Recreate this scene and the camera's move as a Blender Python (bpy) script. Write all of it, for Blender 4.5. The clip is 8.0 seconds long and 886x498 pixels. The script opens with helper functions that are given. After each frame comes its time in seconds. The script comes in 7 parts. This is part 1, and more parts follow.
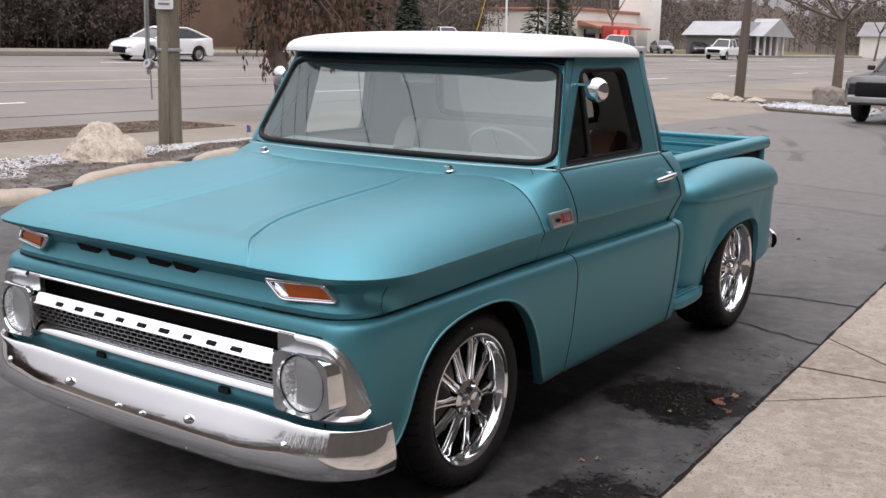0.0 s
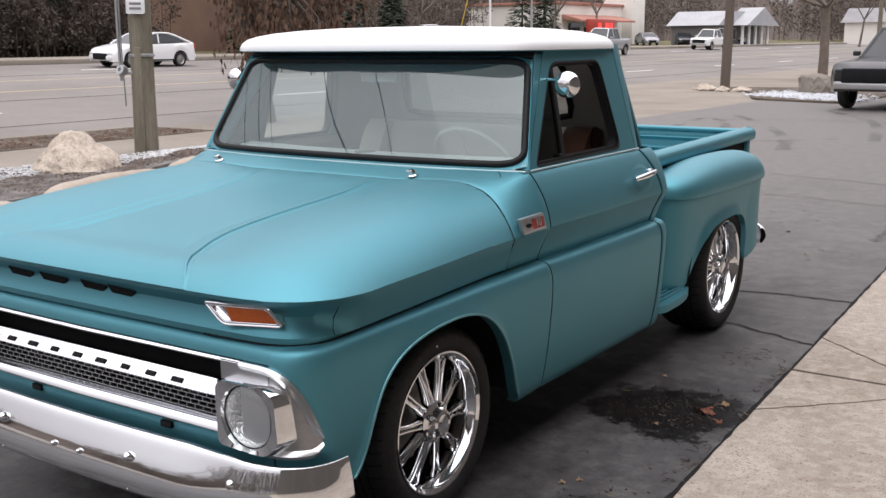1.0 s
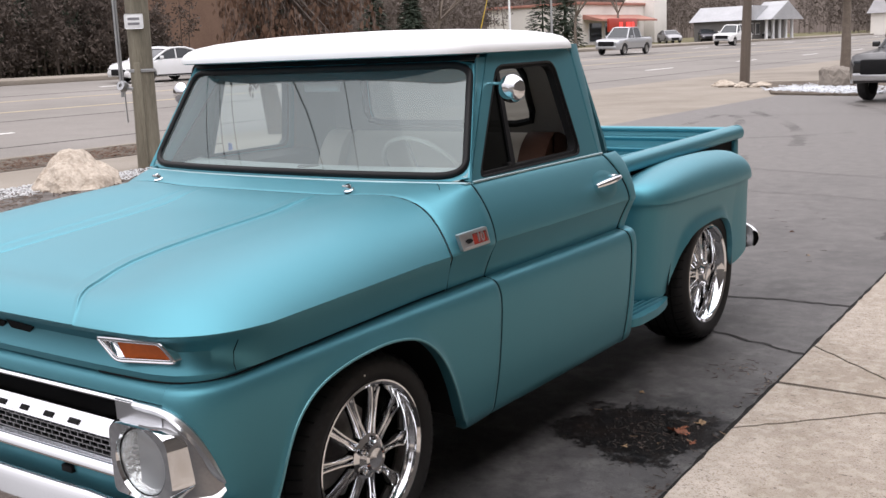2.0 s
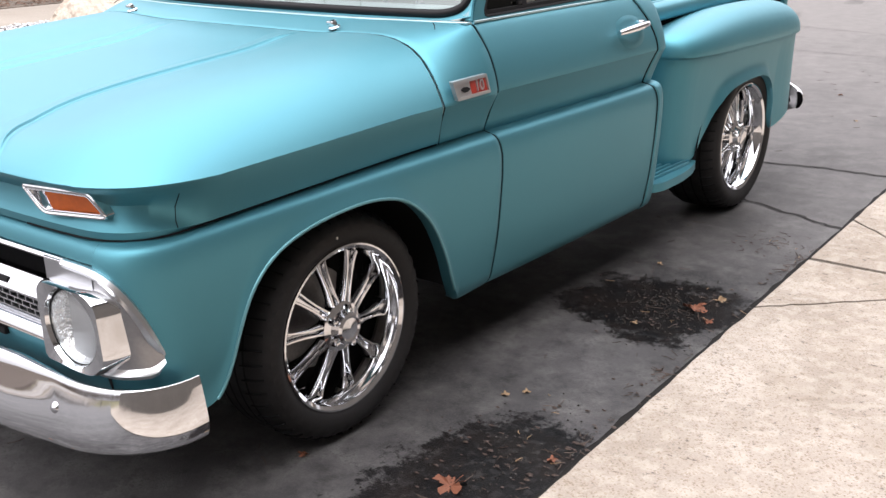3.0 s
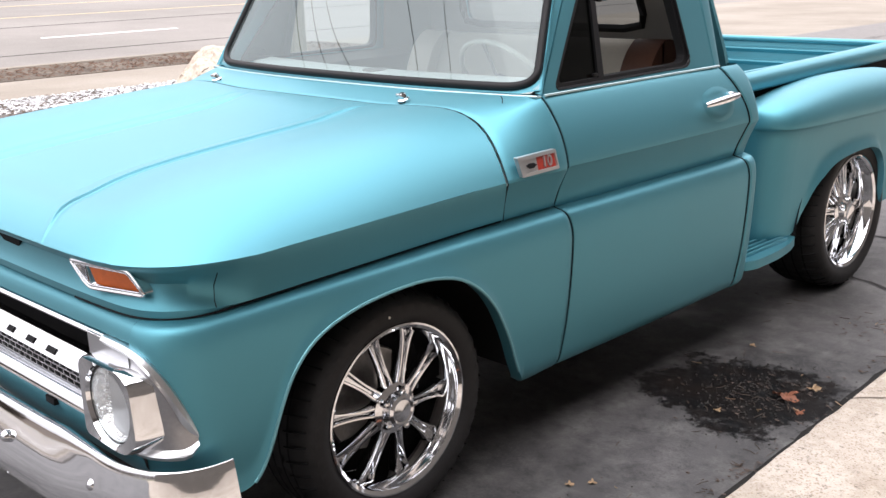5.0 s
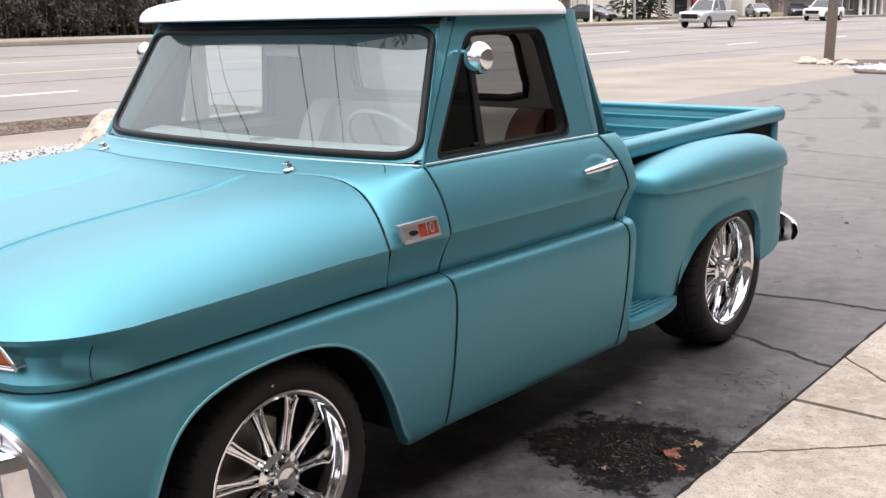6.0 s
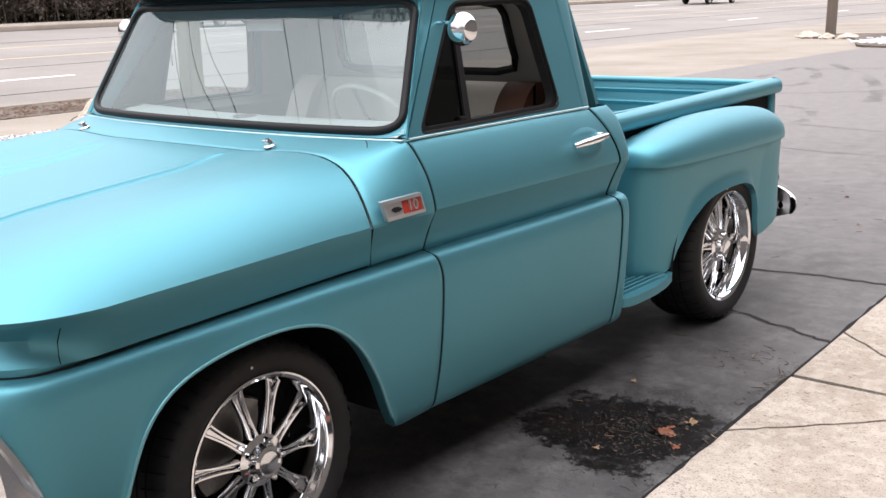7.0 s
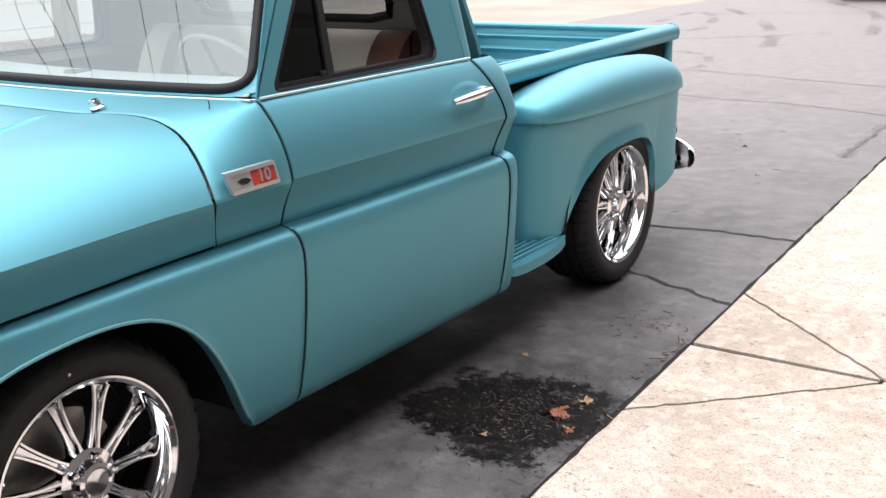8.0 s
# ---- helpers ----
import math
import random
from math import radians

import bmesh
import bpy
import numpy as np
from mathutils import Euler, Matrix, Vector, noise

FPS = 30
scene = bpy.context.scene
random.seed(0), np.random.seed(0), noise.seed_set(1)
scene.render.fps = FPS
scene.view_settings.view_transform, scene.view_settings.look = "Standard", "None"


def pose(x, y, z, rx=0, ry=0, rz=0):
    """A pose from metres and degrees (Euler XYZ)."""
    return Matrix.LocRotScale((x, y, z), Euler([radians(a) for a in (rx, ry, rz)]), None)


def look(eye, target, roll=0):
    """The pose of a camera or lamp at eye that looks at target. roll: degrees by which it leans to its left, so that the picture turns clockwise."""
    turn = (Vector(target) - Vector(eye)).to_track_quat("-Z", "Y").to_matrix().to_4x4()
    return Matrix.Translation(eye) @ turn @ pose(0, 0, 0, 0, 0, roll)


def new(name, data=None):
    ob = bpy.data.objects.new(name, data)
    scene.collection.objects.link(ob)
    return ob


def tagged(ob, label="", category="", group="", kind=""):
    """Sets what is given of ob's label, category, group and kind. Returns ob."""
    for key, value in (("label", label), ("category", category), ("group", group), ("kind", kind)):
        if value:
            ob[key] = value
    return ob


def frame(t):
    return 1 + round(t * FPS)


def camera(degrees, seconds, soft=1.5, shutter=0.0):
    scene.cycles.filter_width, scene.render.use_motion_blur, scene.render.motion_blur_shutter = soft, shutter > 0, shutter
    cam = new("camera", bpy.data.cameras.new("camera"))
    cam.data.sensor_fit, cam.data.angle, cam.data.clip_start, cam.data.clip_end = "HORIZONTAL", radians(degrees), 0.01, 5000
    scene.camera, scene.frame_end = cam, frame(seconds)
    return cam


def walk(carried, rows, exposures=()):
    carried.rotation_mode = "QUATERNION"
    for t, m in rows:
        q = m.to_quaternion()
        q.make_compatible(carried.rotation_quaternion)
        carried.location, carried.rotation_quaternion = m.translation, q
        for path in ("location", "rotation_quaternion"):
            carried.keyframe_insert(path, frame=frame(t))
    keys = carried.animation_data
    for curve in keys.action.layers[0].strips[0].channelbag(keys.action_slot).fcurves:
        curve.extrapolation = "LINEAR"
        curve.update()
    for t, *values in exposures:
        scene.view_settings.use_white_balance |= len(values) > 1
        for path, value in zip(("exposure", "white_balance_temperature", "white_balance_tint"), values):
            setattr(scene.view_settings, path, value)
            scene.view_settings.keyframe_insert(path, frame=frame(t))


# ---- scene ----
cam = camera(46.0, 8.0)
PATH = [
    (0, (2.936, -3.12, 1.646), (1.814, -1.51, 1.261), 1.1),
    (0.5, (2.938, -2.997, 1.645), (1.774, -1.416, 1.261), -1.4),
    (1, (2.854, -2.817, 1.637), (1.745, -1.198, 1.248), -0.5),
    (1.2, (2.848, -2.744, 1.648), (1.801, -1.084, 1.263), -0.7),
    (2.3, (3.007, -2.287, 1.597), (1.82, -0.728, 1.196), -3.0),
    (2.5, (2.953, -2.205, 1.57), (1.777, -0.662, 1.085), -3.4),
    (3, (2.865, -2.01, 1.532), (1.687, -0.528, 0.887), -1.0),
    (3.5, (2.887, -1.884, 1.527), (1.56, -0.576, 0.801), 2.3),
    (4, (2.883, -1.863, 1.507), (1.418, -0.723, 0.763), 0.1),
    (4.5, (2.881, -1.833, 1.513), (1.408, -0.649, 0.859), -0.6),
    (5, (2.923, -1.793, 1.563), (1.549, -0.443, 1.024), -1.6),
    (5.2, (2.907, -1.804, 1.572), (1.609, -0.355, 1.108), -1.1),
    (6.3, (3.042, -1.758, 1.597), (1.781, -0.267, 1.166), -1.0),
    (6.5, (3.015, -1.745, 1.571), (1.732, -0.279, 1.121), 0.0),
    (7, (3.01, -1.683, 1.563), (1.745, -0.206, 1.096), -1.9),
    (7.5, (2.896, -1.515, 1.552), (1.673, -0.013, 1.055), -1.6),
    (8, (2.855, -1.31, 1.539), (1.747, 0.254, 0.969), -1.7),
]
walk(cam, [(t, look(eye, target, roll)) for t, eye, target, roll in PATH], exposures=[(0, -0.36), (1.0, -0.28), (2.5, 0.10), (3.0, 0.48), (3.5, 0.72), (4.0, 0.76), (5.0, 0.54), (6.5, 0.32), (7.0, 0.44), (8.0, 0.74)])

# ---- world, sun, exposure ----
scene.view_settings.exposure = 0.0
world = bpy.data.worlds.new("overcast")
world.use_nodes = True
scene.world = world
wn, wl = world.node_tree.nodes, world.node_tree.links
sky = wn.new("ShaderNodeTexSky")
sky.sky_type = "NISHITA"
sky.sun_disc = False
sky.sun_elevation = radians(58)
sky.sun_rotation = radians(140)
sky.dust_density = 2.0
sky.air_density = 1.0
sky_grey = wn.new("ShaderNodeHueSaturation")
sky_grey.inputs["Saturation"].default_value = 0.12
wl.new(sky.outputs[0], sky_grey.inputs["Color"])
# an overcast sky is about three times as bright overhead as at the horizon
w_dir = wn.new("ShaderNodeTexCoord")
w_sep = wn.new("ShaderNodeSeparateXYZ")
w_rise = wn.new("ShaderNodeMapRange")
w_rise.inputs["From Min"].default_value, w_rise.inputs["From Max"].default_value = 0.0, 1.0
w_rise.inputs["To Min"].default_value, w_rise.inputs["To Max"].default_value = 0.42, 3.4
w_mul = wn.new("ShaderNodeVectorMath")
w_mul.operation = "SCALE"
wl.new(w_dir.outputs["Generated"], w_sep.inputs[0])
wl.new(w_sep.outputs[2], w_rise.inputs["Value"])
# thick cloud: most of the sky's light is evenly grey
w_cloud = wn.new("ShaderNodeMix")
w_cloud.data_type = "RGBA"
w_cloud.inputs[0].default_value = 0.8
w_cloud.inputs[7].default_value = (6.12, 5.82, 6.14, 1)
wl.new(sky_grey.outputs[0], w_cloud.inputs[6])
wl.new(w_cloud.outputs[2], w_mul.inputs[0])
wl.new(w_rise.outputs[0], w_mul.inputs["Scale"])
wl.new(w_mul.outputs[0], wn["Background"].inputs[0])
wn["Background"].inputs[1].default_value = 0.168

sun_data = bpy.data.lights.new("sun", "SUN")
sun_data.energy = 0.6
sun_data.angle = radians(70)
sun_data.color = (1.0, 0.97, 0.93)
sun = new("sun", sun_data)
sun.matrix_world = look((-0.5, -2.2, 9), (0, 0, 0))


# ---- materials ----
def material(name, color, rough=0.6, metal=0.0, vary=0.15, scale=3.0, fine=60.0, bump=0.1, depth=0.002, second=None, coat=0.0, spec=0.5):
    """A surface with colour variation at two scales and a fine relief."""
    m = bpy.data.materials.new(name)
    m.use_nodes = True
    n, l = m.node_tree.nodes, m.node_tree.links
    p = n["Principled BSDF"]
    p.inputs["Roughness"].default_value = rough
    p.inputs["Metallic"].default_value = metal
    p.inputs["Coat Weight"].default_value = coat
    p.inputs["Specular IOR Level"].default_value = spec
    tc = n.new("ShaderNodeTexCoord")
    big, small = n.new("ShaderNodeTexNoise"), n.new("ShaderNodeTexNoise")
    big.inputs["Scale"].default_value, small.inputs["Scale"].default_value = scale, fine
    big.inputs["Detail"].default_value, small.inputs["Detail"].default_value = 6, 4
    l.new(tc.outputs["Object"], big.inputs["Vector"])
    l.new(tc.outputs["Object"], small.inputs["Vector"])
    add = n.new("ShaderNodeMath")
    add.operation = "MULTIPLY_ADD"
    add.inputs[1].default_value = 0.5
    half = n.new("ShaderNodeMath")
    half.operation = "MULTIPLY"
    half.inputs[1].default_value = 0.5
    l.new(small.outputs["Fac"], half.inputs[0])
    l.new(big.outputs["Fac"], add.inputs[0])
    l.new(half.outputs[0], add.inputs[2])
    ramp = n.new("ShaderNodeValToRGB")
    ramp.color_ramp.elements[0].position, ramp.color_ramp.elements[1].position = 0.3, 0.7
    c2 = second or tuple(min(1, c * (1 + vary)) for c in color)
    c1 = color if second else tuple(c * (1 - vary) for c in color)
    ramp.color_ramp.elements[0].color, ramp.color_ramp.elements[1].color = (*c1, 1), (*c2, 1)
    l.new(add.outputs[0], ramp.inputs[0])
    l.new(ramp.outputs[0], p.inputs["Base Color"])
    if bump:
        b = n.new("ShaderNodeBump")
        b.inputs["Strength"].default_value, b.inputs["Distance"].default_value = bump, depth
        l.new(add.outputs[0], b.inputs["Height"])
        l.new(b.outputs[0], p.inputs["Normal"])
    return m


TEAL = material("satin_teal_paint", (0.084, 0.292, 0.356), 0.49, 0.72, 0.05, 2.0, 900, 0.02, 0.0005, coat=0.34)
TEAL.node_tree.nodes["Principled BSDF"].inputs["Coat Roughness"].default_value = 0.45
WHITE_PAINT = material("white_roof_paint", (0.86, 0.87, 0.88), 0.35, 0, 0.02, 2, 400, 0.01, 0.0004)
CHROME = material("chrome", (0.82, 0.83, 0.85), 0.07, 1.0, 0.03, 8, 200, 0.015, 0.001)
BUMPER_CHROME = material("bumper_chrome", (0.84, 0.85, 0.87), 0.045, 1.0, 0.02, 2.2, 5, 0.06, 0.012)
CHROME_DULL = material("brushed_bright_metal", (0.62, 0.63, 0.65), 0.28, 1.0, 0.06, 6, 300, 0.03, 0.001)
# greyer than the rim's metal: the recess's dark reflection is in this colour
SHADED_METAL = material("shaded_recess_metal", (0.36, 0.36, 0.37), 0.34, 0.9, 0.1, 6, 120, 0.05, 0.001)
# the sky's glint on the painted rolled edges, put in as a pale metal
GLINT_METAL = material("pale_glint_metal", (0.50, 0.66, 0.69), 0.30, 0.9, 0.05, 6, 200, 0.03, 0.001)
# paler than TEAL: the bright line along the arch lip is in this colour
LIP_PALE = material("pale_lip_paint", (0.20, 0.44, 0.49), 0.42, 0.7, 0.1, 6, 200, 0.03, 0.001)
RIM_METAL = material("satin_rim_metal", (0.74, 0.75, 0.76), 0.30, 1.0, 0.04, 6, 200, 0.03, 0.001)
# for black parts; also stands in for shade in gaps, slots and hollows
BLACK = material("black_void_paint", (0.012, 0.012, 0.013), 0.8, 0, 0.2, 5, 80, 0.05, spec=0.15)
RUBBER = material("black_rubber", (0.016, 0.0155, 0.016), 0.6, 0, 0.25, 12, 150, 0.15, 0.001, spec=0.3)
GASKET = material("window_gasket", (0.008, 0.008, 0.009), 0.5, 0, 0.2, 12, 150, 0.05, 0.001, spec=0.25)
AMBER = material("amber_lens", (0.62, 0.13, 0.02), 0.25, 0, 0.15, 60, 400, 0.2, 0.001, coat=0.4)
RED = material("red_enamel", (0.36, 0.036, 0.022), 0.3, 0, 0.08, 30, 300, 0.02, 0.001)
CREAM = material("cream_vinyl", (0.66, 0.59, 0.51), 0.6, 0, 0.06, 6, 120, 0.12, 0.002)
TAN = material("brown_leather", (0.11, 0.046, 0.028), 0.5, 0, 0.15, 9, 90, 0.15, 0.002)
GREY_TRIM = material("grey_cab_trim", (0.30, 0.28, 0.265), 0.75, 0, 0.06, 8, 200, 0.1, 0.001)
DASH = material("dash_paint", (0.78, 0.79, 0.76), 0.5, 0, 0.04, 5, 200, 0.03, 0.001)
PLATE = material("satin_emblem_plate", (0.56, 0.57, 0.58), 0.30, 0.8, 0.05, 30, 300, 0.02, 0.001)
IVORY = material("ivory_plastic", (0.75, 0.72, 0.64), 0.3, 0, 0.04, 20, 200, 0.02, 0.001)


def glass(name, tint, mirror=0.08, dust_haze=0.0, film_color=(0.62, 0.75, 0.77)):
    """Thin clear glass: a mirror share that grows to the edge, over a clear, tinted pane with a diffuse film that adds
    milky haze.
    """
    m = bpy.data.materials.new(name)
    m.use_nodes = True
    n, l = m.node_tree.nodes, m.node_tree.links
    n.remove(n["Principled BSDF"])
    g, t, d = n.new("ShaderNodeBsdfGlossy"), n.new("ShaderNodeBsdfTransparent"), n.new("ShaderNodeBsdfDiffuse")
    w, power, scaled = n.new("ShaderNodeLayerWeight"), n.new("ShaderNodeMath"), n.new("ShaderNodeMapRange")
    film, mix = n.new("ShaderNodeMixShader"), n.new("ShaderNodeMixShader")
    g.inputs["Roughness"].default_value = 0.0
    g.inputs["Color"].default_value = (0.90, 1.0, 1.0, 1)
    t.inputs["Color"].default_value = (*tint, 1)
    d.inputs["Color"].default_value = (*film_color, 1)
    # share of the diffuse film, which lifts the pane's tone evenly
    film.inputs[0].default_value = dust_haze
    w.inputs["Blend"].default_value = 0.5
    power.operation = "POWER"
    power.inputs[1].default_value = 5.0
    scaled.inputs["To Min"].default_value = mirror
    l.new(w.outputs["Facing"], power.inputs[0])
    l.new(power.outputs[0], scaled.inputs["Value"])
    l.new(t.outputs[0], film.inputs[1])
    l.new(d.outputs[0], film.inputs[2])
    l.new(scaled.outputs[0], mix.inputs[0])
    l.new(film.outputs[0], mix.inputs[1])
    l.new(g.outputs[0], mix.inputs[2])
    l.new(mix.outputs[0], n["Material Output"].inputs[0])
    return m


GLASS = glass("clear_glass", (0.56, 0.64, 0.645), 0.10, 0.085)
REAR_TINT = glass("tinted_rear_glass", (0.26, 0.275, 0.275), 0.05)
DARK_GLASS = glass("smoked_glass", (0.02, 0.02, 0.022), 0.025)
LENS_GLASS = glass("lens_glass", (0.95, 0.96, 0.96), 0.10, 0.14, (0.94, 0.94, 0.95))
LENS = material("fluted_lens", (0.74, 0.76, 0.76), 0.16, 0.35, 0.12, 40, 90, 0.35, 0.003, coat=0.6)
REFLECTOR = material("lamp_reflector", (0.92, 0.93, 0.94), 0.16, 1.0, 0.03, 30, 70, 0.7, 0.02)


# ---- mesh helpers ----
class Shape:
    """Collects vertices and faces of one mesh."""

    def __init__(self):
        self.v, self.f = [], []

    def grid(self, rows, close_u=False, close_v=False):
        k, n, m = len(self.v), len(rows), len(rows[0])
        for r in rows:
            self.v.extend(tuple(p) for p in r)
        for i in range(n if close_v else n - 1):
            for j in range(m if close_u else m - 1):
                a, b = i, (i + 1) % n
                c, d = j, (j + 1) % m
                self.f.append((k + a * m + c, k + a * m + d, k + b * m + d, k + b * m + c))
        return self

    def face(self, pts):
        k = len(self.v)
        self.v.extend(tuple(p) for p in pts)
        self.f.append(tuple(range(k, k + len(pts))))
        return self

    def prism(self, poly, place, d0, d1):
        """A polygon of pairs, carried by place(a, b, d), between the depths d0 and d1."""
        self.face([place(a, b, d0) for a, b in poly]).face([place(a, b, d1) for a, b in reversed(poly)])
        return self.grid([[place(a, b, d) for a, b in poly] for d in (d0, d1)], close_u=True)

    def ring(self, outer, inner, place, d0, d1):
        """A frame between two polygons of equal length, with depth."""
        loops = [[place(a, b, d) for a, b in q] for q, d in ((outer, d0), (inner, d0), (inner, d1), (outer, d1))]
        return self.grid(loops, close_u=True, close_v=True)

    def tube(self, path, r, n=8, closed=False):
        path = [Vector(p) for p in path]
        rows, up = [], Vector((0.013, 0.027, 1)).normalized()
        for i, p in enumerate(path):
            a = path[i - 1] if (i or closed) else p
            b = path[(i + 1) % len(path)] if (i < len(path) - 1 or closed) else p
            d = (b - a).normalized()
            s = d.cross(up)
            s = s.normalized() if s.length > 1e-4 else Vector((1, 0, 0))
            t = d.cross(s)
            rr = r[i] if isinstance(r, (list, tuple)) else r
            rows.append([p + (s * math.cos(2 * math.pi * j / n) + t * math.sin(2 * math.pi * j / n)) * rr for j in range(n)])
        self.grid(rows, close_u=True, close_v=closed)
        if not closed:
            self.face(rows[0]).face(rows[-1][::-1])
        return self

    def lathe(self, profile, m=Matrix(), n=32, closed=False):
        """Turns (radius, along) pairs round the local z of m."""
        rows = [[m @ Vector((r * math.cos(2 * math.pi * j / n), r * math.sin(2 * math.pi * j / n), h)) for j in range(n)] for r, h in profile]
        return self.grid(rows, close_u=True, close_v=closed)

    def box(self, c, s, bevel=0.0, m=Matrix(), seg=2):
        b = bmesh.new()
        bmesh.ops.create_cube(b, size=1.0)
        bmesh.ops.scale(b, vec=s, verts=b.verts)
        if bevel:
            bmesh.ops.bevel(b, geom=b.edges[:], offset=bevel, segments=seg, affect="EDGES", profile=0.5)
        k = len(self.v)
        b.verts.index_update()
        self.v.extend(tuple(m @ (v.co + Vector(c))) for v in b.verts)
        self.f.extend(tuple(k + v.index for v in f.verts) for f in b.faces)
        b.free()
        return self

    def mesh(self, name, mat, angle=35, flat=False):
        me = bpy.data.meshes.new(name)
        me.from_pydata([tuple(v) for v in self.v], [], self.f)
        b = bmesh.new()
        b.from_mesh(me)
        bmesh.ops.remove_doubles(b, verts=b.verts, dist=0.0002)
        bmesh.ops.recalc_face_normals(b, faces=b.faces)
        b.to_mesh(me)
        b.free()
        if not flat:
            me.shade_smooth()
            me.set_sharp_from_angle(angle=radians(angle))
        if mat:
            me.materials.append(mat)
        return me


def part(name, shape, mat, parent, label="", angle=35, thick=0.0, flat=False):
    """Links one mesh under a thing or a part."""
    ob = new(name, shape.mesh(name, mat, angle, flat))
    ob.parent = parent
    if parent is not None and parent.matrix_world != Matrix():
        ob.matrix_parent_inverse = Matrix()
    if label:
        ob["label"] = label
    if thick:
        mod = ob.modifiers.new("thickness", "SOLIDIFY")
        mod.thickness, mod.offset = thick, 0.0
    return ob


def thing(name, label, category, group="", kind="", m=Matrix()):
    ob = new(name)
    ob.empty_display_size = 0.1
    ob.matrix_basis = m
    return tagged(ob, label, category, group, kind)


def lone(name, shape, mat, label, category, group="", kind="", angle=35, flat=False, m=Matrix()):
    ob = new(name, shape.mesh(name, mat, angle, flat))
    ob.matrix_basis = m
    return tagged(ob, label, category, group, kind)


def interp(x, pts):
    """Piecewise linear through pairs."""
    return float(np.interp(x, [p[0] for p in pts], [p[1] for p in pts]))


def spline(pts, n):
    """n points on a smooth curve through pts."""
    P = [np.array(p, float) for p in pts]
    P = [2 * P[0] - P[1]] + P + [2 * P[-1] - P[-2]]
    out = []
    for k in range(n):
        u = k / (n - 1) * (len(P) - 3)
        i = min(int(u), len(P) - 4)
        t = u - i
        a, b, c, d = P[i:i + 4]
        out.append(tuple(0.5 * (2 * b + (c - a) * t + (2 * a - 5 * b + 4 * c - d) * t * t + (3 * b - a - 3 * c + d) * t ** 3)))
    return out


def smooth(pts, passes=2):
    """Rounds a table of pairs a little by cutting its corners."""
    for _ in range(passes):
        q = [pts[0]]
        for a, b in zip(pts, pts[1:]):
            q += [tuple(0.75 * s + 0.25 * t for s, t in zip(a, b)), tuple(0.25 * s + 0.75 * t for s, t in zip(a, b))]
        pts = q + [pts[-1]]
    return pts


def rounded(poly, r, n=5):
    """A polygon of pairs with its corners rounded."""
    out = []
    rs = r if isinstance(r, (list, tuple)) else [r] * len(poly)
    for i, p in enumerate(poly):
        p, a, b = Vector(p), Vector(poly[i - 1]), Vector(poly[(i + 1) % len(poly)])
        s, e = p + (a - p).normalized() * rs[i], p + (b - p).normalized() * rs[i]
        for k in range(n + 1):
            t = k / n
            out.append(tuple(s * (1 - t) ** 2 + p * 2 * t * (1 - t) + e * t * t))
    return out


# ---- the truck: front points to -y, its driver's side to +x, front axle at y = 0 ----
truck = thing("pickup_truck", "satin teal stepside pickup truck with white roof and chrome wheels", "pickup truck")
SIDES = (1, -1)
W0 = 0.962
LOW = smooth([(0.268, -0.06), (0.29, -0.034), (0.35, -0.026), (0.45, -0.014), (0.60, -0.004), (0.69, 0.0), (0.742, -0.001), (0.778, -0.010), (0.792, -0.024), (0.797, -0.042), (0.7985, -0.060)])
UPP = smooth([(0.802, -0.060), (0.815, -0.055), (0.865, -0.034), (0.925, -0.003)]) + smooth([(0.935, 0.003), (0.95, 0.003), (0.99, -0.004), (1.04, -0.020), (1.08, -0.038), (1.112, -0.055), (1.134, -0.069), (1.144, -0.079)])
FRONT_SEAM = smooth([(0.26, 0.680), (0.44, 0.704), (0.70, 0.714), (0.77, 0.702), (0.80, 0.688), (0.86, 0.684), (0.95, 0.680), (1.05, 0.674), (1.11, 0.662), (1.16, 0.65)])
REAR_SEAM = smooth([(0.26, 1.765), (0.44, 1.79), (0.73, 1.80), (0.775, 1.788), (0.802, 1.772), (0.87, 1.772), (0.96, 1.772), (1.05, 1.735), (1.11, 1.695), (1.16, 1.655)])


def off(z):
    return interp(z, LOW) if z <= 0.80 else interp(z, UPP)


def corner(cx, cy, rx, ry, e, n):
    """A quarter of a rounded corner, from the side to the front."""
    return [(cx + rx * math.cos(a) ** (2 / e), cy - ry * math.sin(a) ** (2 / e)) for a in [math.pi / 2 * k / n for k in range(n + 1)]]


def with_normals(pts):
    out = []
    for i, p in enumerate(pts):
        a, b = pts[max(0, i - 1)], pts[min(len(pts) - 1, i + 1)]
        t = Vector((b[0] - a[0], b[1] - a[1])).normalized()
        out.append((p[0], p[1], -t.y, t.x))
    return out


def dense(pts, step):
    out = [pts[0]]
    for a, b in zip(pts, pts[1:]):
        n = max(1, int(math.dist(a, b) / step))
        out += [tuple(s + (t - s) * k / n for s, t in zip(a, b)) for k in range(1, n + 1)]
    return out


BODY_CORNER = dict(cx=0.80, cy=-0.575, rx=0.162, ry=0.17, e=2.4)
ARCH = smooth([(0.655, 0.268), (0.565, 0.260), (0.52, 0.262), (0.49, 0.284), (0.455, 0.345), (0.405, 0.465), (0.325, 0.60), (0.21, 0.69), (0.08, 0.722), (-0.06, 0.722), (-0.20, 0.706), (-0.315, 0.668),
               (-0.39, 0.600), (-0.435, 0.505), (-0.465, 0.41), (-0.495, 0.350), (-0.525, 0.325), (-0.565, 0.322)], 2)


def fender_top(y):
    return interp(y, [(-0.62, 0.786), (-0.25, 0.790), (0.2, 0.796), (0.7, 0.799)])


